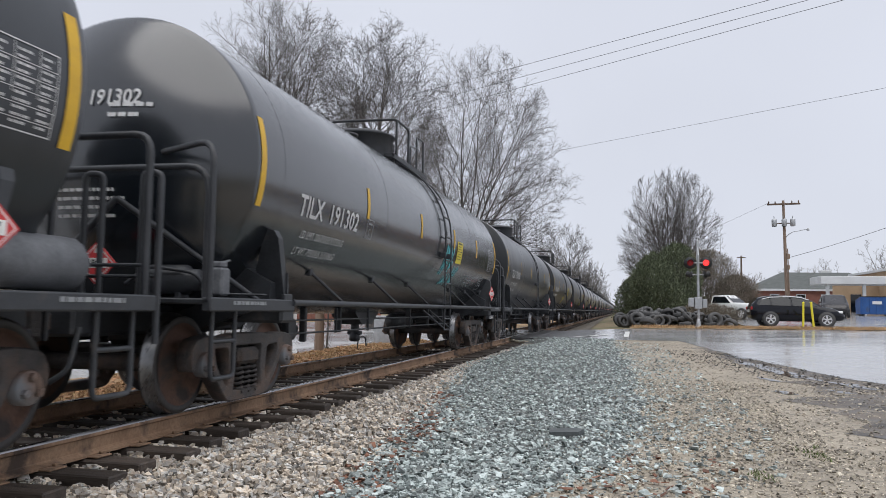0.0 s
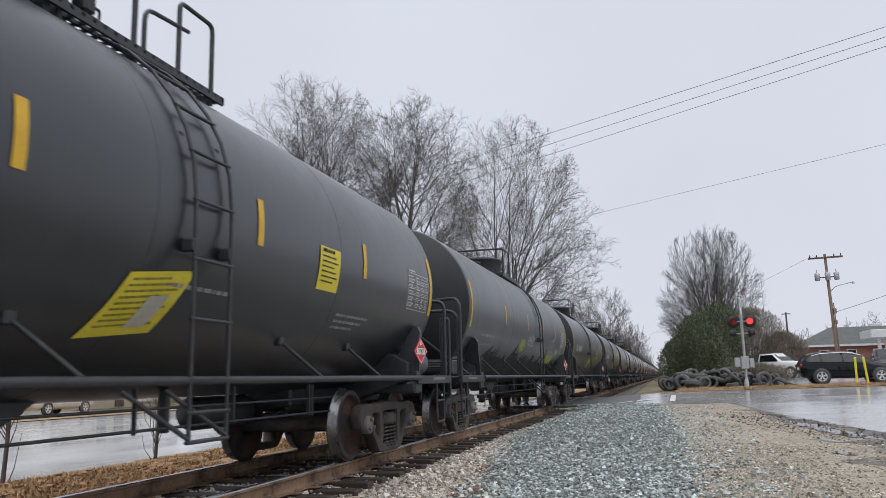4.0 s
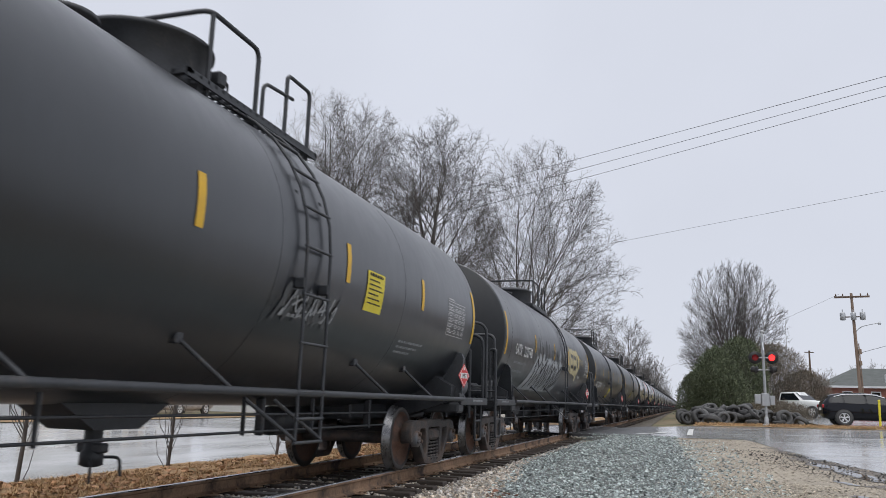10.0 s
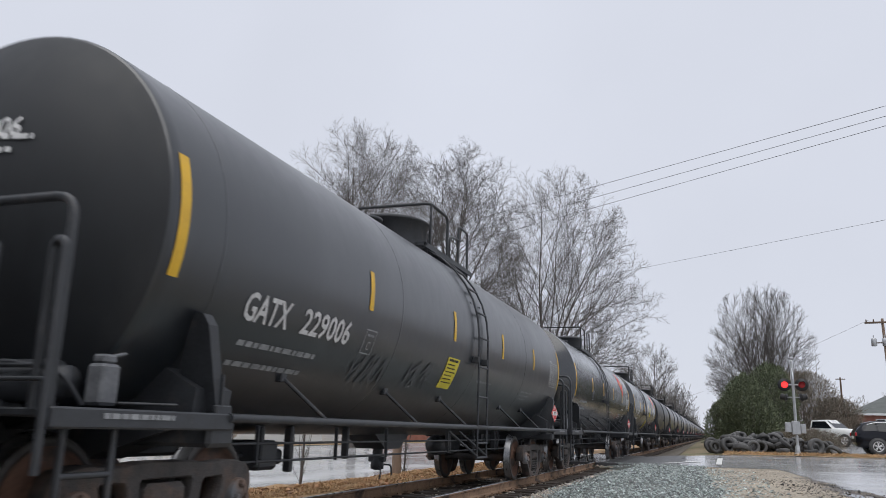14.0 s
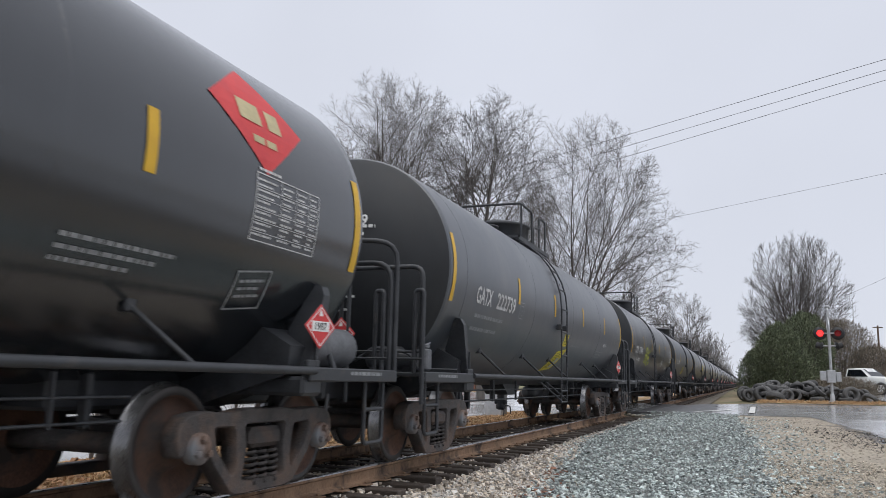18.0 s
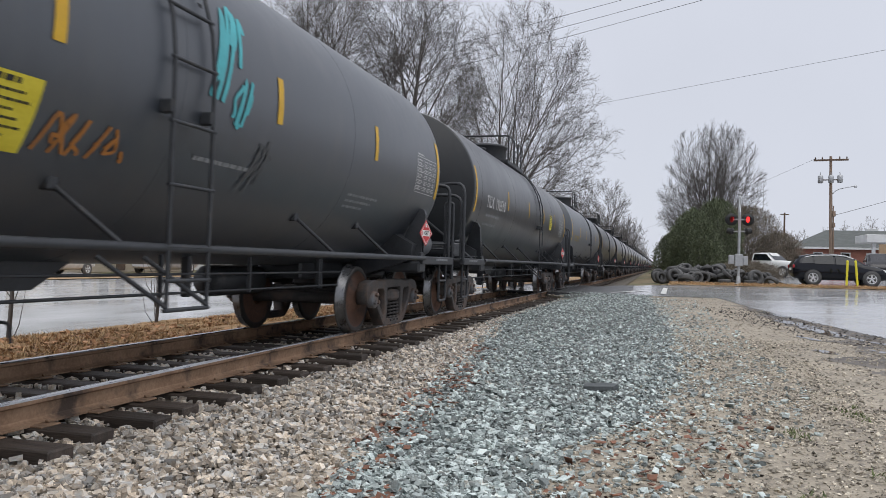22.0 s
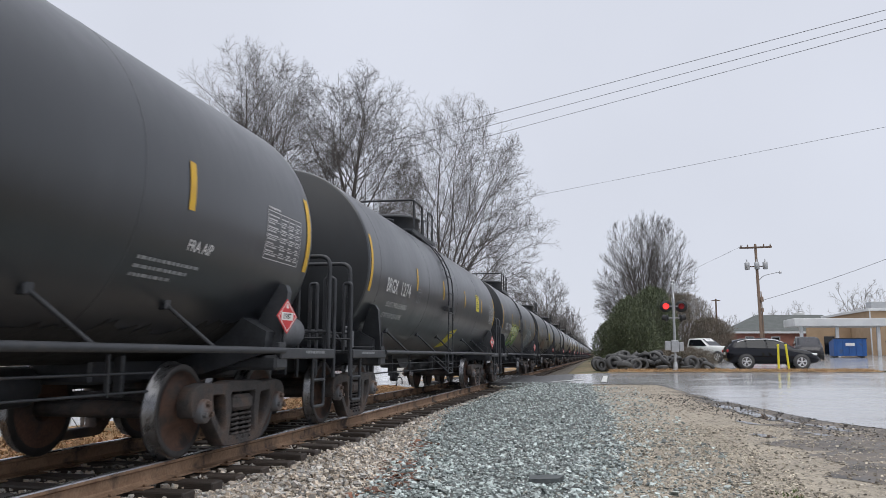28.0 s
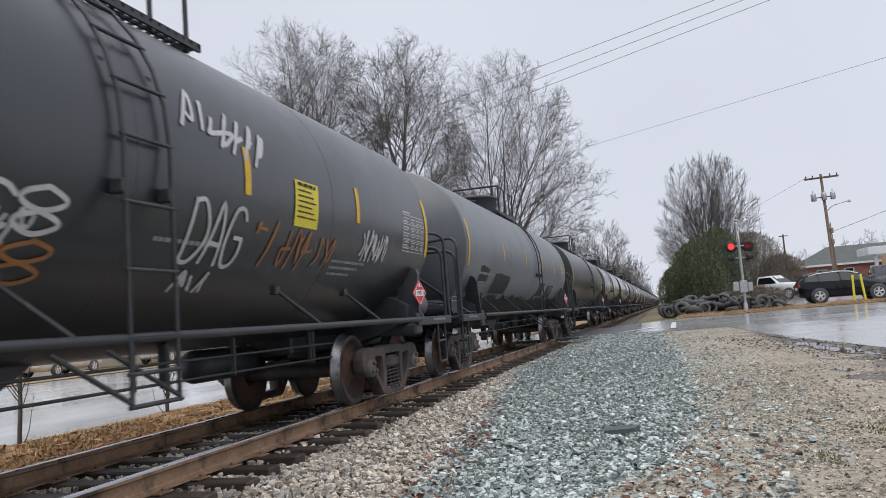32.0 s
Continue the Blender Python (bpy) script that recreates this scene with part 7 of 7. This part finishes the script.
def sign(i, u, z, w=0.55, h=0.5, turn=0.0, faded=False):
    """A yellow decal with lines of fine print; the large ones lean and are worn."""
    skew = 0.5 * h if faded else 0.0
    board = put(i, "warning_sign", moved(rect(w, h, 6, skew), 0, 0), M_SIGNY, u, z, "large slanted yellow decal with worn print" if faded else "yellow warning decal with fine black print", 0.0, 0.007, turn)
    n = 9 if faded else 7
    rows_ = []
    for k in range(n):
        v = h * (0.38 - 0.8 * k / n)
        big = k == 0 and not faded
        rows_.append(moved(bars([w * (0.78 - 0.2 * ((k * 5 + i) % 3) / 2)], h * (0.075 if big else 0.035), 0.02, 11 * i + k), -w * 0.4 + skew * (v / h), v))
    put(i, "print", gather(*rows_), G["olive"] if faded else M_INK, u, z, "", 0.12, 0.011, turn).parent = board
    if faded and i % 2 == 0:
        put(i, "worn_patch", moved(rect(w * 0.3, h * 0.5, 3, skew * 0.5), w * 0.12, -0.06), G["bare"], u, z, "pale patch where the decal has torn", 0.0, 0.013, turn).parent = board


for i, u, z in ((0, 2.37, 2.2), (2, 3.3, 2.2), (4, 3.46, 2.1), (5, 3.09, 2.28), (6, 2.58, 2.22), (11, 2.55, 2.25), (15, 3.3, 2.33), (19, 3.5, 2.46), (21, 2.95, 2.27), (9, -0.75, 1.78), (14, -1.2, 1.77)):
    sign(i, u, z, 0.52, 0.46)
sign(12, 0.0, 1.84, 0.36, 0.26)
for i, u, z in ((2, 0.5, 1.6), (4, 0.16, 1.6), (5, 0.42, 1.64), (8, 0.29, 1.62), (11, 0.76, 1.58), (12, -0.02, 1.42), (19, 0.82, 1.4)):
    sign(i, u, z, 0.72, 0.52, 8, True)
for i, u, z, q in ((11, 5.5, 3.0, 0.62), (10, 4.5, 2.95, 0.64)):
    em = put(i, "emblem", ([(q, 0), (0, q * 0.8), (-q, 0), (0, -q * 0.8)], [(0, 1, 2, 3)]), M_RED, u, z, "red diamond emblem")
    put(i, "emblem_band", gather(moved(bars([q * 0.9], q * 0.3, 0.02, 4), -q * 0.45, -q * 0.15), moved(bars([q * 0.5], q * 0.1, 0.02, 5), -q * 0.25, -q * 0.42)), G["cream"], u, z, "", 0.12, 0.010).parent = em


def tag(i, color, seed, u, z, w, h, n=5, pen=0.05, turn=0.0, lift=0.008):
    put(i, "graffiti_tag", scrawl(seed, w, h, n, pen), G[color], u, z, color.replace("lime", "yellow-green").replace("smoke", "faint grey") + " sprayed graffiti tag", 0.15, lift, turn)


# hand-drawn letters: strokes through points of a grid 4 wide and 6 high
STROKES = {
    "A": "002640 1232", "C": "4536160402103041", "D": "0006 062644422000", "E": "46060040 0333", "G": "453616040210304143 2343", "H": "0006 4046 0343", "I": "2026", "J": "4641301001",
    "K": "0006 460340", "L": "060040", "M": "0006234640", "N": "00064046", "O": "26040220424426", "P": "0006 063645443303", "R": "0006 063645443303 2340", "S": "453616050413334241301001",
    "T": "0646 2620", "U": "060210304246", "V": "062046", "W": "0610233046", "0": "26040220424426", "1": "152620", "2": "05163645430040", "5": "460603334241301001", "8": "26050423444526 23020120414223",
    "9": "44231415263645443020",
}


def drawn(text, w, h, lean=0.15, rise=0.0, seed=0, shake=0.05, rounded=True, squash=0.86):
    """The strokes of a hand-drawn word, centred, as lines of points."""
    g = random.Random(seed)
    cell = w / max(1, len(text))
    out = []
    for k, c in enumerate(text):
        x0 = -w / 2 + cell * k
        dv, hh = g.uniform(-shake, shake) * h, h * g.uniform(1 - shake, 1 + shake)
        for st in STROKES.get(c, "").split():
            pts = []
            for j in range(0, len(st), 2):
                u = x0 + cell * squash * int(st[j]) / 4 + g.uniform(-shake, shake) * cell * 0.5
                v = hh * (int(st[j + 1]) / 6 - 0.5) + dv + g.uniform(-shake, shake) * h * 0.4
                pts.append((u + lean * v, v + rise * (u / w)))
            out.append(smooth(pts, 5) if rounded else pts)
    return out


def zigzags(seed, w, h, n, lean=0.2):
    """Jagged angular strokes of a wild-style piece that nobody can read."""
    g = random.Random(seed)
    out = []
    for k in range(n):
        x0, cw = -w / 2 + w * k / n, w / n
        pts = [(x0 + cw * g.uniform(0.0, 0.4), -0.5 * h * g.uniform(0.7, 1.0)), (x0 + cw * g.uniform(0.3, 0.7), h * g.uniform(-0.2, 0.1)), (x0 + cw * g.uniform(0.0, 0.4), h * g.uniform(0.0, 0.2)),
               (x0 + cw * g.uniform(0.5, 1.0), 0.5 * h * g.uniform(0.7, 1.0)), (x0 + cw * g.uniform(0.9, 1.2), h * g.uniform(0.1, 0.3)), (x0 + cw * g.uniform(0.7, 1.0), -0.5 * h * g.uniform(0.3, 0.9))]
        out.append([(u + lean * v, v) for u, v in pts])
    return out


def capped(points, pen):
    """A stroke with round ends."""
    pieces = [ribbon(points, pen)]
    for u, v in (points[0], points[-1]):
        pieces.append(([(u, v)] + [(u + pen / 2 * math.cos(k * math.pi / 5), v + pen / 2 * math.sin(k * math.pi / 5)) for k in range(10)], [(0, 1 + k, 1 + (k + 1) % 10) for k in range(10)]))
    return pieces


def sprayed(i, name, lines, pen, color, u, z, label, lift=0.007, parent=None):
    """Sprayed strokes on car i, each a hair above the last so that no two lie in one plane."""
    sh, k = Shape(), 0
    for line in lines:
        for piece in capped(line, pen):
            b = on_tank(piece[0], piece[1], u, z, R + lift + 0.00012 * k, 0.15)
            sh.add(b.v, b.f)
            k += 1
    ob = part(name, sh, G[color], CAR_OF[i], label)
    if parent:
        ob.parent = parent
    return ob


def tagline(i, text, color, u, z, w, h, pen=0.035, seed=0, label="", **how):
    return sprayed(i, "graffiti_tag", drawn(text, w, h, seed=seed, **how), pen, color, u, z, label or color.replace("lime", "yellow-green") + " sprayed handwriting on the tank")


def patch(i, name, color, u0, u1, low, top, label, seed, rough=0.08, lift=0.006, fine=0.05, slant=0.0, taper=0.0):
    """A sprayed or smeared area between two heights along the tank, with an uneven upper edge; heights are measured round the tank from its axis."""
    n = int((u1 - u0) / fine)
    pts, fs = [], []
    for k in range(n + 1):
        u = u0 + (u1 - u0) * k / n
        e = min(1.0, (u - u0) / (taper + 1e-6), (u1 - u) / (taper + 1e-6)) if taper else 1.0
        a = noise.noise((u * 1.1, seed, 0)) + 0.8 * noise.noise((u * 3.7, seed, 2)) + 0.7 * noise.noise((u * 13.0, seed, 5))
        t = low + (top + rough * a - low) * e
        for j in range(7):
            v = low + (t - low) * j / 6
            pts.append((u + slant * (v - low), v))
    for k in range(n):
        for j in range(6):
            q = k * 7 + j
            fs.append((q, q + 7, q + 8, q + 1))
    return part(name, on_tank(pts, fs, 0.0, ZC, R + lift), G[color], CAR_OF[i], label)


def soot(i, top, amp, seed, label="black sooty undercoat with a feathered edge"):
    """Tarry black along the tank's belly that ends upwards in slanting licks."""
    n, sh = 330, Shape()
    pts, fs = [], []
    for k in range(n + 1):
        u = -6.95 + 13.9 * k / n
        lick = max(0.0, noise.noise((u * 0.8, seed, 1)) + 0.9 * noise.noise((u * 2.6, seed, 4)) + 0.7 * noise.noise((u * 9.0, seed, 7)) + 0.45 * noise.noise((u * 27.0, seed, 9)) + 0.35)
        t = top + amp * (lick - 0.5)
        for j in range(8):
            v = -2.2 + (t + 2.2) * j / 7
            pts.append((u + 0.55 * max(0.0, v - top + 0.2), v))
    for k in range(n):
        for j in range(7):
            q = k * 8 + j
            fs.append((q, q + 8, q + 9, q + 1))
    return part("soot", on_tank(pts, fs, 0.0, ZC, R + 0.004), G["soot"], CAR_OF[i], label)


def throwup(i, text, u, z, w, h, pen, fill, line, halo, seed, shade="", **how):
    """Fat outlined letters: a halo, a dark contour and the fill, lower parts in a second colour."""
    lines = drawn(text, w, h, seed=seed, **how)
    back = sprayed(i, "graffiti_piece", lines, pen * 1.75, halo, u, z, "sprayed block letters with a " + halo.replace("lime", "yellow-green") + " edge", 0.006)
    sprayed(i, "contour", lines, pen * 1.35, line, u, z, "dark sprayed contour", 0.0105, back)
    high, low = [], []
    for ln in lines:
        run, last = [], None
        for p in ln:
            side = bool(shade) and p[1] < -0.12 * h
            if last is not None and side != last:
                run.append(p)
                (low if last else high).append(run)
                run = []
            run.append(p)
            last = side
        (low if last else high).append(run)
    sprayed(i, "fill", [q for q in high if len(q) > 1], pen, fill, u, z, "pale sprayed fill", 0.0145, back)
    if shade:
        sprayed(i, "shade", [q for q in low if len(q) > 1], pen, shade, u, z, "deep green sprayed shading", 0.0165, back)


# car by car
tag(0, "cyan", 1, 1.45, 1.98, 0.75, 0.62, 5, 0.05)
tag(0, "cyan", 31, 1.95, 1.62, 1.0, 0.28, 5, 0.03)
tag(0, "cyan", 44, 2.35, 1.82, 0.5, 0.24, 4, 0.024)
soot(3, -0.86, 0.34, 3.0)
patch(3, "smear", "smoke", 1.35, 1.75, -0.25, 1.1, "pale smear of spilled product", 2.0, 0.2, 0.005)
tagline(3, "ICEE", "white", 3.65, 1.95, 1.05, 0.34, 0.028, 2, lean=0.2, rise=0.1)
tag(3, "lime", 3, 4.0, 1.58, 1.45, 0.32, 8, 0.055)
tag(3, "white", 36, 4.94, 1.80, 0.55, 0.2, 5, 0.03)
tag(3, "lime", 4, 5.85, 1.86, 0.6, 0.16, 5, 0.035)
tagline(3, "HM590", "white", -0.13, 1.98, 0.9, 0.26, 0.03, 3, lean=0.3)
tag(3, "lime", 6, -1.3, 1.8, 0.7, 0.36, 3, 0.05)
tag(6, "lime", 5, -3.04, 1.95, 0.55, 0.36, 5, 0.04)
tag(6, "smoke", 8, 1.12, 1.86, 1.2, 0.34, 6, 0.055)
tag(6, "silver", 45, 1.12, 1.88, 1.1, 0.28, 6, 0.022, lift=0.011)
fill = patch(7, "graffiti_piece", "silver", -4.1, 0.62, -1.16, -0.22, "silver sprayed wild-style piece with black outlines", 4.0, 0.14, 0.006, 0.04, 0.3, 0.35)
sprayed(7, "outline", zigzags(5, 4.2, 0.86, 8), 0.075, "black", -1.55, 1.74, "jagged black outline", 0.009, fill)
sprayed(7, "inner_line", zigzags(12, 4.0, 0.7, 11, 0.35), 0.03, "smoke", -1.5, 1.74, "thin grey inner line", 0.0125, fill)
for k in range(9):
    u = -3.7 + 0.47 * k
    patch(7, "drip", "smoke", u, u + 0.05 + 0.03 * (k % 4), -0.3, 0.02 + 0.22 * (0.5 + 0.5 * math.sin(k * 2.3)), "faded vertical streak above the piece", 9.0 + k, 0.03, 0.005, 0.01)
tag(7, "silver", 46, 0.12, 2.3, 0.4, 0.42, 4, 0.03)
tag(7, "silver", 47, 0.35, 1.78, 0.5, 0.6, 5, 0.03)
sprayed(7, "graffiti_piece", drawn("WEED", 2.75, 0.62, lean=-0.05, rise=0.0, seed=5, shake=0.04, rounded=False, squash=0.74), 0.20, "cream", 2.95, 2.36, "cream sprayed word in fat block letters")
patch(7, "drip", "cream", 3.62, 3.86, -0.62, -0.3, "cream paint run below the word", 3.0, 0.05, 0.0065, 0.03)
tagline(7, "DTK21", "cream", 4.95, 2.43, 1.2, 0.17, 0.022, 6, lean=0.1)
for a, b in (((-0.16, 0.28), (0.2, 0.2)), ((-0.3, 0.3), (-0.36, -0.3)), ((-0.36, -0.3), (0.1, -0.42)), ((0.1, -0.42), (0.34, 0.05)), ((-0.16, 0.28), (0.05, -0.05)), ((0.05, -0.05), (0.2, 0.2)), ((-0.05, 0.1), (-0.2, -0.25))):
    sprayed(8, "graffiti_tag", [[a, b]], 0.028, "silver", -2.72, 1.74, "white sprayed line drawing")
tag(8, "silver", 9, -2.9, 1.88, 0.5, 0.3, 3, 0.03)
tag(9, "smoke", 9, -3.4, 1.62, 0.9, 0.34, 5, 0.045)
tag(9, "smoke", 19, -1.85, 1.68, 0.8, 0.36, 4, 0.05)
tagline(13, "GRUVE", "lime", -2.6, 1.97, 1.25, 0.5, 0.06, 10, lean=0.1, rise=-0.1)
patch(13, "graffiti_tag", "lime", -1.95, -1.6, -0.72, -0.6, "yellow-green sprayed blot", 4.0, 0.02, 0.006)
tag(13, "white", 33, 3.05, 1.83, 0.7, 0.26, 5, 0.026)
tag(13, "white", 34, 5.27, 1.66, 0.5, 0.2, 4, 0.022)
tag(14, "cyan", 11, 0.95, 2.62, 0.34, 0.8, 4, 0.05, -4)
tag(14, "cyan", 35, 1.15, 2.28, 0.28, 0.4, 3, 0.04)
tag(14, "orange", 12, -0.45, 1.72, 0.8, 0.26, 6, 0.026)
tag(14, "smoke", 13, 1.6, 1.8, 0.3, 0.5, 4, 0.03)
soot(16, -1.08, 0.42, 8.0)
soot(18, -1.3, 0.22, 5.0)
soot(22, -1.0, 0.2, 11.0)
for u0, u1, low, top in ((-6.0, -5.2, -0.75, -0.4), (-4.6, -2.9, -0.95, -0.5), (1.6, 2.6, -0.95, -0.55), (3.1, 4.4, -1.0, -0.6)):
    patch(22, "paint_patch", "soot", u0, u1, low, top, "black touch-up paint patch", u0, 0.04, 0.0055, 0.05, 0.3)
throwup(20, "CPV", -2.75, 1.72, 2.75, 0.74, 0.20, "mint", "black", "lime", 7, "green", lean=0.12, squash=0.72, shake=0.03)
sprayed(20, "graffiti_dot", [[(0, 0), (0.01, 0.02)], [(1.0, -0.06), (1.01, -0.05)]], 0.11, "lime", -2.95, 2.22, "yellow-green sprayed dots")
tag(20, "smoke", 13, -4.35, 1.6, 0.6, 0.4, 5, 0.06)
throwup(20, "OOD", 3.95, 1.80, 2.3, 0.72, 0.25, "fog", "silver", "smoke", 9, lean=0.1, squash=0.78)
sprayed(20, "graffiti_line", drawn("OOD", 2.1, 0.5, seed=9, lean=0.1, squash=0.7), 0.022, "silver", 3.97, 1.80, "thin pale inner line", 0.02)
tagline(20, "RIP", "silver", 5.76, 1.86, 0.5, 0.34, 0.028, 4, lean=0.2)
sprayed(20, "graffiti_tag", [[(0.11 * math.cos(k * 0.45), 0.06 * math.sin(k * 0.45)) for k in range(15)]], 0.028, "silver", 5.76, 2.12, "pale sprayed ring")
tagline(20, "CELLSKILL", "silver", 5.85, 1.48, 1.1, 0.2, 0.018, 8, lean=0.35, rise=0.06)
tag(20, "white", 36, 2.45, 1.86, 0.45, 0.36, 4, 0.024)
tagline(21, "OATMEAL", "white", -5.0, 1.56, 1.7, 0.36, 0.034, 5, lean=0.3)
throwup(21, "GO", -3.6, 1.80, 1.0, 0.38, 0.07, "navy", "navy", "silver", 3, lean=0.1)
tag(21, "white", 37, -3.7, 1.48, 0.7, 0.18, 5, 0.02)
sprayed(21, "graffiti_tag", drawn("PARM", 2.2, 0.6, seed=12, lean=0.2, shake=0.16), 0.028, "rust", -2.15, 1.82, "rust-orange sprayed outline letters")
sprayed(21, "graffiti_tag", zigzags(14, 2.2, 0.5, 6), 0.022, "rust", -2.05, 1.72, "rust-orange sprayed outline")
tag(21, "white", 38, -1.0, 1.95, 0.4, 0.4, 3, 0.022)
tag(21, "white", 39, -0.75, 1.7, 0.5, 0.3, 3, 0.024)
tag(21, "white", 14, 1.55, 2.72, 1.25, 0.36, 7, 0.042, -8)
tagline(21, "DAG", "white", 1.45, 1.86, 0.8, 0.5, 0.038, 9, lean=0.1)
tag(21, "white", 41, 1.35, 1.48, 0.5, 0.2, 3, 0.03)
tag(21, "rust", 15, 2.85, 1.82, 1.7, 0.42, 7, 0.03)
tag(21, "white", 17, 4.88, 1.97, 0.85, 0.36, 7, 0.03)
tagline(21, "C8", "white", -0.6, 1.83, 0.75, 0.3, 0.036, 4)
tagline(21, "C8", "rust", -0.6, 1.55, 0.75, 0.28, 0.032, 5)


# ---- motion ----
# metres by which the train is ahead of (-) or behind (+) an even pull, second by second
LAG = {0: -0.02, 1: -0.09, 2: 0.0, 3: -0.08, 5: -0.05, 6: -0.04, 7: 0.0, 8: 0.14, 9: 0.03, 10: 0.03, 11: 0.08, 12: -0.03, 13: 0.06, 14: -0.02, 16: -0.04, 17: -0.09, 18: -0.28,
       19: -0.18, 20: -0.1, 21: -0.12, 22: 0.48, 23: 0.6, 24: 0.3, 26: 0.16, 27: 0.17, 28: 0.4, 29: 0.36, 30: -0.14, 31: -0.08, 32: 0.04}


def travelled(t):
    """Metres that the train has gone by t; it is slowly gathering speed, with a little slack running in and out."""
    at_s = sorted(LAG)
    k = max(i for i in range(len(at_s) - 1) if at_s[i] <= t or i == 0)
    lag = LAG[at_s[k]] + (LAG[at_s[k + 1]] - LAG[at_s[k]]) * step(at_s[k], at_s[k + 1], t)
    return -13.844 + 10.634 * t + 0.01875 * t * t + 0.0000113 * t ** 3 - lag


def motions():
    times = sorted(LAG)
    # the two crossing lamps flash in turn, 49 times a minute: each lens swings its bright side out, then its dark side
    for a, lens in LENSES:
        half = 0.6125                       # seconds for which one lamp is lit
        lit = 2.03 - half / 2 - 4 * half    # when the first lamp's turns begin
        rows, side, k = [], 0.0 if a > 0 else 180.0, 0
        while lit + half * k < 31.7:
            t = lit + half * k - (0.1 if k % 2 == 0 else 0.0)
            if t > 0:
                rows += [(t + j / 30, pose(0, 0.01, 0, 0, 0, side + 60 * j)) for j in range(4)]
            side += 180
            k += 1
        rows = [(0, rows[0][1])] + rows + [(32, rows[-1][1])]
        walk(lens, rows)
    for car, base, wheelsets in TRAIN:
        walk(car, [(t, pose(TRACK, base - travelled(t), 0)) for t in times])
        # the wheels turn while the car is close; farther off they are specks
        spans = [k / 30 for k in range(961) if -14 < base - travelled(k / 30) < 46]
        if not spans:
            continue
        for w, at_y in wheelsets:
            rows = [(0, spans[0])] if spans[0] > 0 else []
            rows += [(t, t) for t in spans]
            if spans[-1] < 32:
                rows.append((32, spans[-1]))
            walk(w, [(t, pose(0, at_y, 0.457, math.degrees((travelled(u) - travelled(0)) / 0.457) % 360)) for t, u in rows])


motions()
